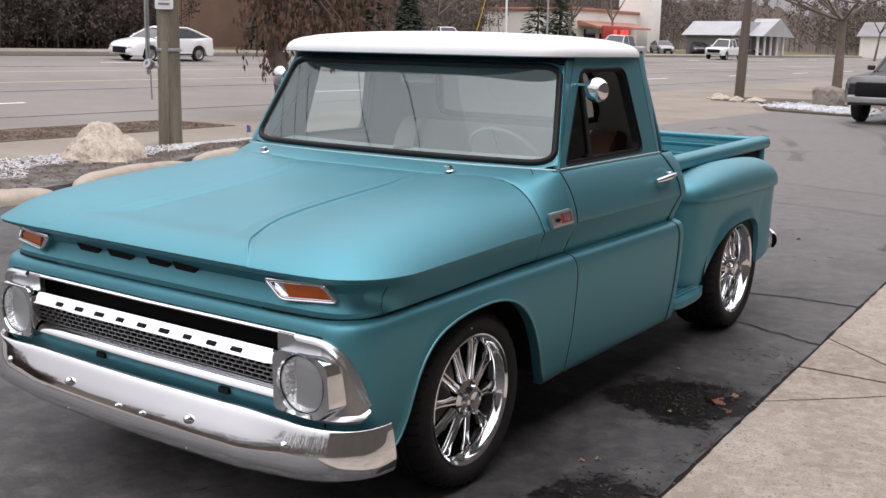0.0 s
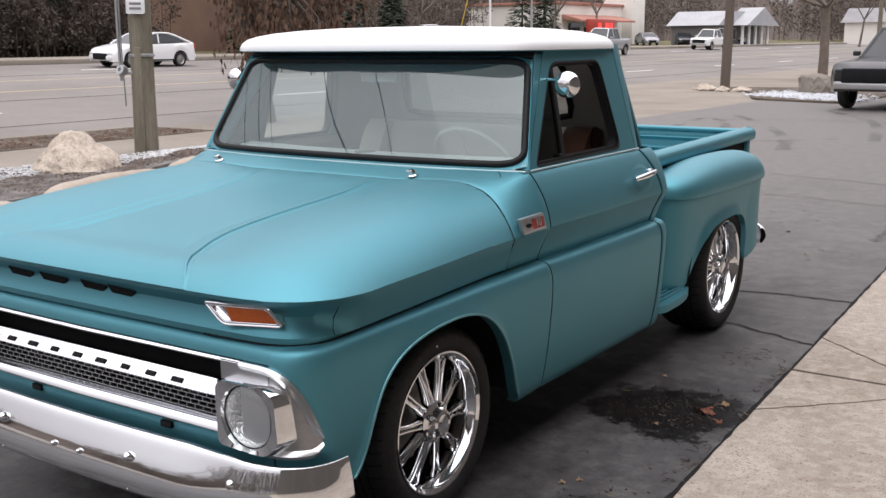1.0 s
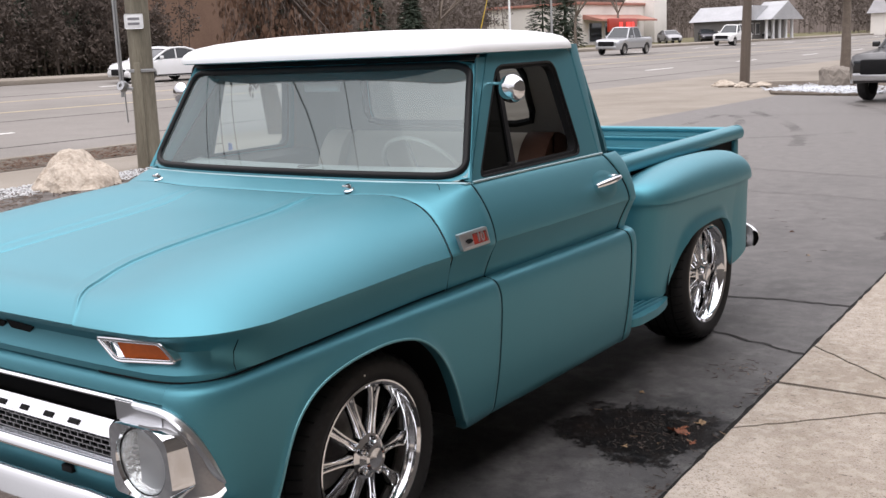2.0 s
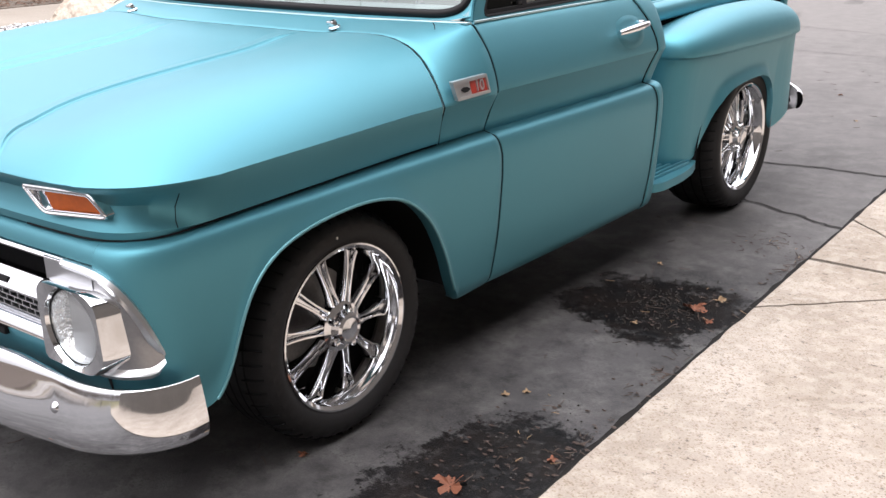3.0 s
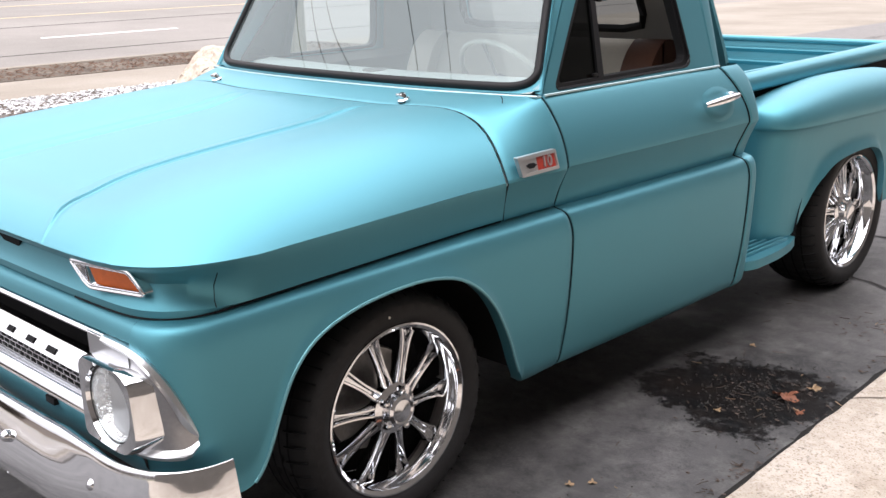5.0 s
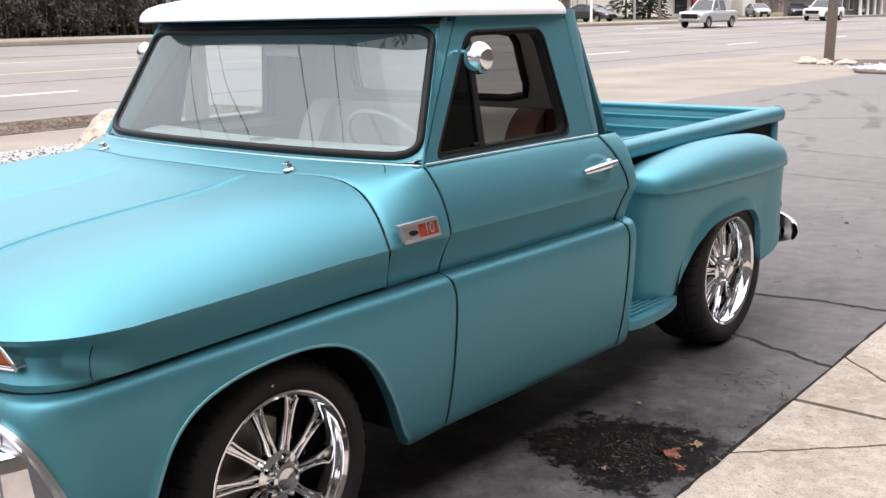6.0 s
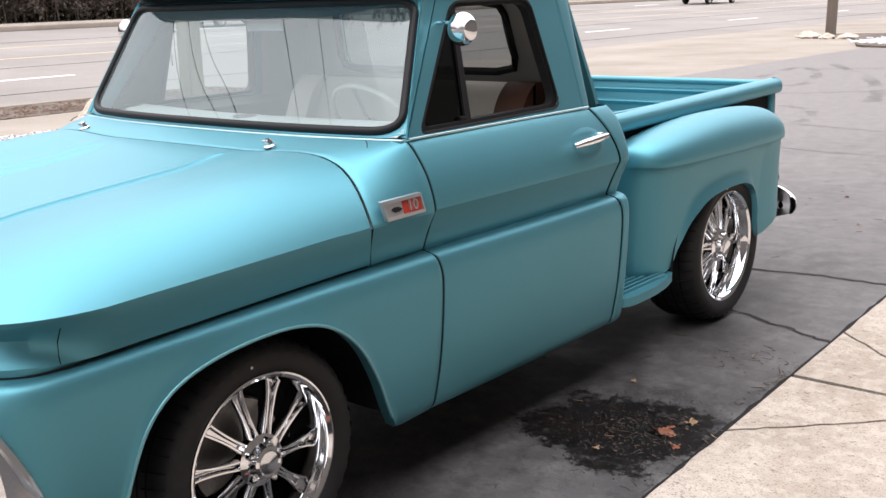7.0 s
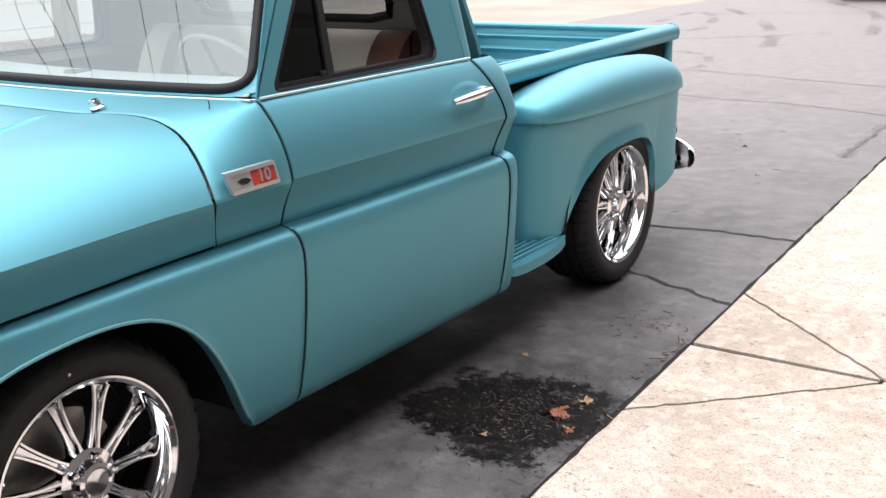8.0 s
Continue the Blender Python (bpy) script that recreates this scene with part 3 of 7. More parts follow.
ro, ri = radial(big, (0, 0.5), 96), radial(edge_uv, (0, 0.5), 96)
fill.grid([[glass_at(u, v) for u, v in ro], [glass_at(u, v) for u, v in ri]], close_u=True)
part("windshield_frame", fill, TEAL, truck)
for s in SIDES:
    rows = []
    for k in range(13):
        v = -0.03 + 1.08 * k / 12
        x, y, z = glass_at(1.01, v)
        zc = max(1.15, z)
        xo, yo = 0.875 - 0.24 * (zc - 1.16), 0.664 + 0.66 * (zc - 1.16)
        rows.append([(s * x, y, z), (s * (x + 0.012), y - 0.008, z), (s * (xo - 0.004), max(y - 0.002, (y + yo) / 2 - 0.012), z), (s * xo, yo - 0.008, z), (s * (xo - 0.004), yo - 0.002, z), (s * (xo - 0.03), yo, z)])
    part("front_pillar", Shape().grid(rows), TEAL, truck, angle=40)
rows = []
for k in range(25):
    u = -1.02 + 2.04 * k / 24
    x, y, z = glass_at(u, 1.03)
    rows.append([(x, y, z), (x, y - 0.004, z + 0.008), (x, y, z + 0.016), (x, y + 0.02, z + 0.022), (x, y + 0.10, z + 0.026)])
# header painted black: the shade under the roof's overhang is in the colour
part("roof_header", Shape().grid(rows), GASKET, truck, "roof header painted black for the shade under the roof edge", angle=40)


# roof shell
def roof_line(a, f):
    e = 8.0
    c, q = math.cos(a), math.sin(a)
    x = 0.798 * math.copysign(abs(c) ** (2 / e), c)
    y = 0.486 * math.copysign(abs(q) ** (2 / e), q)
    y -= 0.035 * (1 - (x / 0.798) ** 2) if y < 0 else 0
    return x * f, 1.205 + y * f


rows = []
for f, z in [(0.80, 1.600), (0.93, 1.598), (0.985, 1.599), (0.999, 1.603), (1.0, 1.611), (0.995, 1.625), (0.982, 1.640), (0.955, 1.655), (0.905, 1.668), (0.81, 1.682), (0.66, 1.694), (0.46, 1.703), (0.2, 1.708), (0.001, 1.709)]:
    rows.append([(*roof_line(2 * math.pi * k / 160, f), z) for k in range(160)])
part("roof", Shape().grid(rows[3:], close_u=True), WHITE_PAINT, truck, "white painted cab roof", angle=60)
drip = Shape().grid([[(x * 0.992, 1.205 + (y - 1.205) * 0.992, z) for x, y, z in rows[i]] for i in (0, 1, 2, 3)], close_u=True)
part("drip_rail", drip, TEAL, truck, angle=60)
part("headliner", Shape().grid([[(x, y, 1.595) for x in (-0.72, 0, 0.72)] for y in (0.86, 1.2, 1.7)]), GREY_TRIM, truck)

# rear wall of the cab with its window
back = lambda x, z, d: (x, 1.825 - 0.24 * (z - 1.15) + d, z)
wall_o = rounded([(-0.84, 0.5), (0.84, 0.5), (0.83, 1.15), (0.735, 1.615), (-0.735, 1.615), (-0.83, 1.15)], 0.01, 2)
wall_o = radial(wall_o, (0, 1.41), 72)
wall_i = radial(rounded([(-0.50, 1.265), (0.50, 1.265), (0.47, 1.545), (-0.47, 1.545)], 0.06), (0, 1.41), 72)
part("cab_rear_wall", Shape().ring(wall_o, wall_i, back, -0.02, 0.0), TEAL, truck)
trim_o = radial([(-0.80, 0.5), (0.80, 0.5), (0.79, 1.15), (0.72, 1.60), (-0.72, 1.60), (-0.79, 1.15)], (0, 1.41), 72)
part("rear_trim", Shape().ring(trim_o, wall_i, back, -0.045, -0.024), GREY_TRIM, truck)
part("rear_window_gasket", Shape().tube([back(x, z, -0.045) for x, z in wall_i], 0.018, 6, closed=True), GASKET, truck)
rear_pane = part("rear_window", Shape().face([back(x, z, -0.012) for x, z in wall_i]), REAR_TINT, truck, "tinted rear window")
rear_pane.visible_shadow = False

# cab interior
for s in SIDES:
    rows = []
    for z, y0 in ((1.02, 1.55), (1.14, 1.53), (1.3, 1.51), (1.45, 1.485), (1.6, 1.46)):
        x, y1 = 0.872 - 0.24 * (z - 1.16) - 0.05, 1.708
        rows.append([(s * x, y0, z), (s * x, (y0 + y1) / 2, z), (s * (x - 0.045), y1, z), (s * (x - 0.075), 1.778 - 0.24 * (z - 1.15), z)])
    trim = Shape().grid(rows)
    part("side_trim", trim, GREY_TRIM, truck)
part("dashboard", Shape().grid([[(x, y - 0.02 * (1 - (x / 0.8) ** 2) + 0.06 * (x / 0.8) ** 2, z) for x in np.linspace(-0.78, 0.78, 13)] for y, z in [(0.66, 1.140), (0.72, 1.166), (0.80, 1.174), (0.86, 1.164), (0.885, 1.13), (0.89, 1.0), (0.87, 0.88), (0.80, 0.8)]]), DASH, truck, "pale dashboard top")
gauge = Shape().lathe([(0.001, 0.03), (0.05, 0.028), (0.055, 0.01), (0.056, 0)], Matrix.Translation((0.0, 0.76, 1.145)), 20)
part("dash_speaker", gauge, GREY_TRIM, truck)
part("cab_floor", Shape().box((0, 1.2, 0.5), (1.6, 1.2, 0.05), 0.01), BLACK, truck)
seat = new("seat")
seat.parent = truck
sq = rounded([(1.22, 0.72), (1.22, 0.86), (1.50, 0.88), (1.64, 1.22), (1.70, 1.235), (1.76, 1.20), (1.66, 0.72)], [0.03, 0.06, 0.05, 0.04, 0.03, 0.03, 0.03])
part("bench", Shape().prism(sq, lambda y, z, d: (d, y, z), -0.52, 0.52), CREAM, seat, "cream vinyl bench seat")
for s in SIDES:
    wing = rounded([(1.20, 0.72), (1.20, 0.88), (1.46, 0.92), (1.58, 1.20), (1.66, 1.245), (1.76, 1.21), (1.66, 0.72)], [0.03, 0.06, 0.06, 0.07, 0.04, 0.03, 0.03])
    part("bolster", Shape().prism(wing, lambda y, z, d, s=s: (s * (0.52 + d), y, z), 0.004, 0.14), TAN if s > 0 else CREAM, seat, "brown leather side bolster" if s > 0 else "cream side bolster")
wheel_m = Matrix.Translation((0.375, 1.05, 1.125)) @ pose(0, 0, 0, -52, 0, 0)
st = part("steering_wheel", Shape().tube([wheel_m @ Vector((0.188 * math.cos(a), 0.188 * math.sin(a), 0.003 * (k % 2))) for k, a in enumerate([2 * math.pi * q / 64 for q in range(64)])], 0.0085, 8, closed=True), IVORY, truck, "ivory steering wheel rim")
sp = Shape()
for a in (20, 160, 270):
    sp.tube([wheel_m @ Vector((0, 0, -0.03)), wheel_m @ Vector((0.188 * math.cos(radians(a)), 0.188 * math.sin(radians(a)), 0))], 0.006, 6)
sp.lathe([(0.001, 0.0), (0.04, -0.005), (0.045, -0.04), (0.03, -0.06), (0.02, -0.4)], wheel_m, 16)
part("steering_column", sp, GREY_TRIM, st)
mir = Shape().box((-0.03, 0.90, 1.49), (0.20, 0.02, 0.05), 0.012, seg=3).tube([(-0.03, 0.90, 1.50), (-0.03, 0.86, 1.545), (-0.03, 0.83, 1.57)], 0.006, 6)
# opaque black strip added for the roof overhang's dark reflection in the glass
band = []
for k in range(33):
    u = -0.93 + 1.86 * k / 32
    low = 1.0 - 0.135 * (1 - abs(u / 0.93) ** 4) - 0.004
    band.append([(x, y + 0.006, z) for x, y, z in (glass_at(u, 1.0), glass_at(u, (1 + low) / 2), glass_at(u, low))])
part("overhang_band", Shape().grid(band), BLACK, shield, "black band along the windshield top for the mirrored roof overhang")
part("inner_mirror", mir, CHROME_DULL, truck)

# added pale beads for the highlight on the rolled belt edge, and the short seam beside the windshield
for s in SIDES:
    bead = [(s * (W0 - 0.0790), interp(1.143, FRONT_SEAM) + 0.006 + (interp(1.143, REAR_SEAM) - interp(1.143, FRONT_SEAM) - 0.012) * k / 20, 1.1490) for k in range(21)]
    part("belt_bead", Shape().tube(bead, 0.0042, 10), GLINT_METAL, truck, "thin pale bead for the glint on the belt edge")
    sill = [(s * x, y, z) for x, y, z in [(glass_at(u, -0.062)[0] * 1.01, glass_at(u, -0.062)[1] - 0.016, 1.1475) for u in (0.0, 0.2, 0.4, 0.6, 0.8, 0.9, 0.97, 1.0)] + [(0.879, 0.648, 1.1465)]]
    part("cowl_bead", Shape().tube(sill, 0.0036, 10), GLINT_METAL, cowl, "thin pale bead for the glint below the windshield")
    part("cowl_seam", Shape().tube([(s * 0.800, 0.556, 1.1535), (s * 0.815, 0.546, 1.146), (s * 0.824, 0.536, 1.136)], 0.0016, 5), BLACK, cowl)

# outside mirrors
for s in SIDES:
    arm = Shape().tube([(s * x, y, z) for x, y, z in spline([(0.772, 0.918, 1.486), (0.82, 0.914, 1.487), (0.87, 0.902, 1.485), (0.915, 0.868, 1.480)], 10)], [0.0062] * 9 + [0.0045], 8)
    arm.box((s * 0.776, 0.918, 1.480), (0.012, 0.018, 0.052), 0.005)
    arm.lathe([(0.0005, 0.014), (0.007, 0.011), (0.009, 0.0)], Matrix.Translation((s * 0.780, 0.914, 1.505)) @ pose(0, 0, 0, 60, 0, 0), 10)
    mirror = part("side_mirror", arm, CHROME, truck, "round chrome side mirror on a thin arm")
    hm = Matrix.Translation((s * 0.914, 0.885, 1.468)) @ pose(0, 0, 0, 90, 0, s * 8)
    part("mirror_head", Shape().lathe([(0.001, 0.021), (0.020, 0.0195), (0.036, 0.014), (0.047, 0.005), (0.052, -0.004), (0.0525, -0.010), (0.049, -0.013), (0.001, -0.012)], hm, 40), CHROME, mirror)

# side emblem: bright frame, red field with the number 10, a plain badge
for s in SIDES:
    def on_side(y, z, d, s=s):
        return (s * (W0 + off(z) + d + 0.002), y, z)
    tilt = lambda q: [(0.437 + 0.84 * (y - 0.437), z + 0.012 * (y - 0.55)) for y, z in q]
    e_out, e_in = tilt(rounded([(0.437, 1.001), (0.645, 1.001), (0.654, 0.942), (0.455, 0.942)], 0.004, 2)), tilt(rounded([(0.452, 0.991), (0.637, 0.991), (0.644, 0.951), (0.466, 0.951)], 0.003, 2))
    em = part("side_emblem", Shape().ring(e_out, e_in, on_side, -0.004, 0.010).prism(tilt([(0.452, 0.991), (0.540, 0.991), (0.545, 0.951), (0.466, 0.951)]), on_side, 0, 0.005), PLATE, truck, "bright emblem plate with a red field")
    part("red_field", Shape().prism(tilt([(0.541, 0.991), (0.637, 0.991), (0.644, 0.951), (0.546, 0.951)]), on_side, 0, 0.0045), RED, em)
    part("badge", Shape().prism(tilt([(0.484, 0.972), (0.50, 0.977), (0.522, 0.976), (0.537, 0.969), (0.520, 0.962), (0.50, 0.962)]), on_side, 0.004, 0.008), BLACK, em)
    if s > 0:
        fc = bpy.data.curves.new("digits", "FONT")
        fc.body, fc.size, fc.extrude, fc.align_x, fc.align_y = "10", 0.047, 0.003, "CENTER", "CENTER"
        ft = new("digits", fc)
        bpy.context.view_layer.update()
        fm = bpy.data.meshes.new_from_object(ft.evaluated_get(bpy.context.evaluated_depsgraph_get()))
        bpy.data.objects.remove(ft)
        digits = new("digits", fm)
        fm.materials.clear()
        fm.materials.append(PLATE)
        digits.parent = em
        digits.matrix_basis = Matrix.Translation((W0 + 0.007, 0.569, 0.971)) @ pose(0, 0, 0, 90, 0, 90) @ pose(0, 0, 0, -12, 0, 0)

# grille: bright panel, dark slot, lettered bar as plain marks, mesh, lower bar
panel = Shape()
for z0, z1, d in ((0.716, 0.731, 0.005),):
    rows = []
    for x, y, nx, ny, s in line:
        rows.append([inset(x, y, nx, ny, q, z, s) for z, q in ((z0, -0.04), (z0, d - 0.006), (z0 + 0.006, d), (z1 - 0.006, d), (z1, d - 0.006), (z1, -0.04))])
    panel.grid(rows)
grille = part("grille", panel, CHROME, truck, "bright metal grille panel")
lower = [[inset(x, y, nx, ny, q, z, s) for z, q in ((0.500, -0.04), (0.500, 0.018), (0.506, 0.024), (0.516, 0.021), (0.528, 0.011), (0.537, -0.006), (0.539, -0.04))] for x, y, nx, ny, s in line if abs(x) < 0.70]
part("lower_bar", Shape().grid(lower), CHROME, grille, "polished lower grille bar")
bar_rows = []
for k in range(31):
    x = -0.68 + 1.375 * k / 30
    e = min(1.0, 10 * (1 - abs(x) / 0.70))
    h = 0.0215 * (0.30 + 0.70 * math.sqrt(max(0, e)))
    bar_rows.append([(x, -0.757 + q, 0.641 + w * h) for q, w in ((0.03, -1), (-0.022, -1), (-0.027, -0.75), (-0.0157, -0.2), (-0.0023, 0.45), (0.008, 0.95), (0.03, 1))])
part("grille_bar", Shape().grid(bar_rows), CHROME, grille, "polished grille bar with dark marks")
for k in range(9):
    marks = Shape()
    x = -0.49 + 0.96 * k / 8
    marks.box((0, 0, 0), (0.036 + 0.006 * (k % 3), 0.005, 0.0165), 0.0015, Matrix.Translation((x, -0.7722, 0.6390)) @ pose(0, 0, 0, -43, 0, 0))
    part("bar_mark", marks, BLACK, grille)
net = Shape()
for k in range(6):
    net.box((0, -0.738, 0.544 + 0.0155 * k), (1.40, 0.010, 0.0036), 0.001)
    for q in range(38):
        net.box((-0.69 + 1.38 * (q + 0.5 * (k % 2)) / 38, -0.737, 0.544 + 0.0155 * (k + 0.5)), (0.0042, 0.010, 0.0155))
part("grille_mesh", net, CHROME_DULL, grille, "fine bright grille mesh")
part("grille_cavity", Shape().grid([[(x, y, z) for x in (-0.80, -0.5, 0.5, 0.80)] for y, z in ((-0.715, 0.50), (-0.66, 0.52), (-0.66, 0.72), (-0.72, 0.734))]), BLACK, grille)
for s in SIDES:
    fill_in = [[inset(x, y, nx, ny, 0.004, z, s) for z in (0.49, 0.56, 0.64, 0.71)] for x, y, nx, ny in body_front()[13:16]]
    part("grille_end", Shape().grid(fill_in), CHROME_DULL, grille)
    plate = [[inset(x, y, nx, ny, d, z, s) for z, d in ((0.655, -0.02), (0.656, 0.0030), (0.7285, 0.0042), (0.729, -0.02))] for x, y, nx, ny in body_front()[14:17]]
    part("slot_end", Shape().grid(plate).face(plate[-1]), CHROME_DULL, grille)

# headlights
for s in SIDES:
    shp = rounded([(0.655, 0.478), (0.845, 0.473), (0.892, 0.512), (0.880, 0.655), (0.838, 0.684), (0.668, 0.682), (0.648, 0.66)], [0.02, 0.02, 0.02, 0.02, 0.02, 0.015, 0.015])
    c = (0.766, 0.578)
    o = radial(shp, c, 64)
    hole = [(c[0] + 0.094 * math.cos(2 * math.pi * k / 64), c[1] + 0.094 * math.sin(2 * math.pi * k / 64)) for k in range(64)]

    def fy(x, z, d, s=s):
        return (s * x, -0.787 + 0.10 * max(0.0, x - 0.80) + 0.10 * (0.58 - z) * -0.12 + d, z)
    bez = Shape()
    swell = lambda q, f, g: [(c[0] + (x - c[0]) * f + g, c[1] + (z - c[1]) * f) for x, z in q]
    bez.grid([[fy(x, z, 0.012) for x, z in hole], [fy(x, z, 0.0) for x, z in swell(hole, 1.05, 0)], [fy(x, z, -0.004) for x, z in swell(o, 0.97, 0)], [fy(x, z, 0.004) for x, z in o],
              [fy(x + 0.01 * max(0, x - 0.75) * 10 * 0.5, z, 0.03) for x, z in swell(o, 1.01, 0)], [fy(x + 0.012 * max(0.0, (x - 0.75) / 0.14), z, 0.066) for x, z in swell(o, 1.015, 0)], [fy(x, z, 0.072) for x, z in swell(o, 0.98, 0)], [fy(x, z, 0.15) for x, z in swell(o, 0.90, 0)]], close_u=True)
    head = part("headlight", bez, CHROME, truck, "round headlight in an angular chrome bezel")
    bowl = Matrix.Translation((s * c[0], -0.77, c[1])) @ pose(0, 0, 0, 90, 0, 0)
    part("reflector", Shape().lathe([(0.094, 0.0), (0.085, -0.025), (0.06, -0.05), (0.03, -0.06), (0.001, -0.062)], bowl, 40), REFLECTOR, head)
    part("bulb_cap", Shape().lathe([(0.010, -0.055), (0.010, -0.036), (0.007, -0.030), (0.001, -0.029)], bowl, 16), CHROME, head)
    lens = Shape().lathe([(0.094, -0.004), (0.09, 0.006), (0.07, 0.014), (0.04, 0.019), (0.001, 0.021)], bowl, 40)
    part("lens", lens, LENS_GLASS, head, "clear fluted lens")
    part("lens_ring", Shape().lathe([(0.092, 0.002), (0.094, 0.007), (0.099, 0.006), (0.100, -0.004)], bowl, 48), GASKET, head)
    # bright surround that runs back round the corner
    rims, rows = ([], []), []
    pts = body_front()
    for k in range(4, 16):
        x, y, nx, ny = pts[k]
        t = (k - 4) / 11
        z1 = 0.733 - 0.205 * (1 - t) ** 2.7
        z0 = 0.456 + 0.008 * (1 - t) + 0.030 * max(0.0, (0.16 - t) / 0.16) ** 2
        at = lambda q, d: inset(x, y, nx, ny, d, z0 + (z1 - z0) * q, s)
        a, b = min(0.34, 0.026 / (z1 - z0)), 1 - min(0.45, (0.026 + 0.05 * (1 - t) ** 1.5) / (z1 - z0))
        rims[0].append([at(q, d) for q, d in ((0, -0.02), (0.0, 0.006), (0.4 * a, 0.012), (0.7 * a, 0.008), (a, 0.001))])
        rows.append([at(q, d) for q, d in ((0.95 * a, 0.002), (0.4, 0.001), (0.6, 0.001), (b + 0.01, 0.002))])
        rims[1].append([at(q, d) for q, d in ((b, 0.001), (b + 0.3 * (1 - b), 0.009), (b + 0.65 * (1 - b), 0.015), (1, 0.008), (1, -0.02))])
    surround = part("headlight_surround", Shape().grid(rims[0]).grid(rims[1]), RIM_METAL, truck, "bright rim of the headlight surround", angle=50)
    part("surround_recess", Shape().grid(rows), SHADED_METAL, surround, "recess behind the headlight bezel, its dark reflection put in as grey")

# front bumper
bp = with_normals(corner(0.70, -0.60, 0.305, 0.235, 2.3, 22) + [(0.70 * (1 - k / 14), -0.835 - 0.022 * (1 - (1 - k / 14) ** 2)) for k in range(1, 15)])
bl = [(x, y, nx, ny, 1) for x, y, nx, ny in bp] + [(x, y, nx, ny, -1) for x, y, nx, ny in reversed(bp[:-1])]
sect = smooth([(-0.06, 0.450), (-0.04, 0.464), (-0.028, 0.458), (-0.009, 0.415), (0.008, 0.375), (0.020, 0.336), (0.024, 0.304), (0.015, 0.276), (-0.008, 0.258), (-0.035, 0.251), (-0.055, 0.256)], 2)
sect = sect + [(d - 0.006, z) for d, z in reversed(sect)]
rows = []
for x, y, nx, ny, s in bl:
    e = min(1.0, max(0.0, (abs(x) - 0.55) / 0.4))
    rows.append([inset(x, y, nx, ny, d * (1 - 0.62 * e), 0.365 + (z - 0.365) * (1 - 0.22 * e) + 0.010 * e, s) for d, z in sect])
bumper = part("front_bumper", Shape().grid(rows, close_u=True), BUMPER_CHROME, truck, "chrome wraparound front bumper", angle=60)
for x, z, d in ((0.325, 0.388, -0.863), (-0.325, 0.388, -0.863), (0.74, 0.385, -0.832), (-0.74, 0.385, -0.832), (0.325, 0.283, -0.860), (-0.325, 0.283, -0.860), (0.10, 0.36, -0.871), (-0.03, 0.36, -0.872)):
    r = 0.014 if abs(x) > 0.2 and z > 0.3 else 0.008
    part("bumper_bolt", Shape().lathe([(r * 1.2, -0.012), (r * 1.2, 0.002), (r, 0.006), (r * 0.6, 0.011), (0.0005, 0.013)], Matrix.Translation((x, d, z)) @ pose(0, 0, 0, 75, 0, 0), 14), CHROME, bumper)


STEEL = material("brake_steel", (0.30, 0.29, 0.28), 0.4, 0.8, 0.2, 20, 100, 0.1)


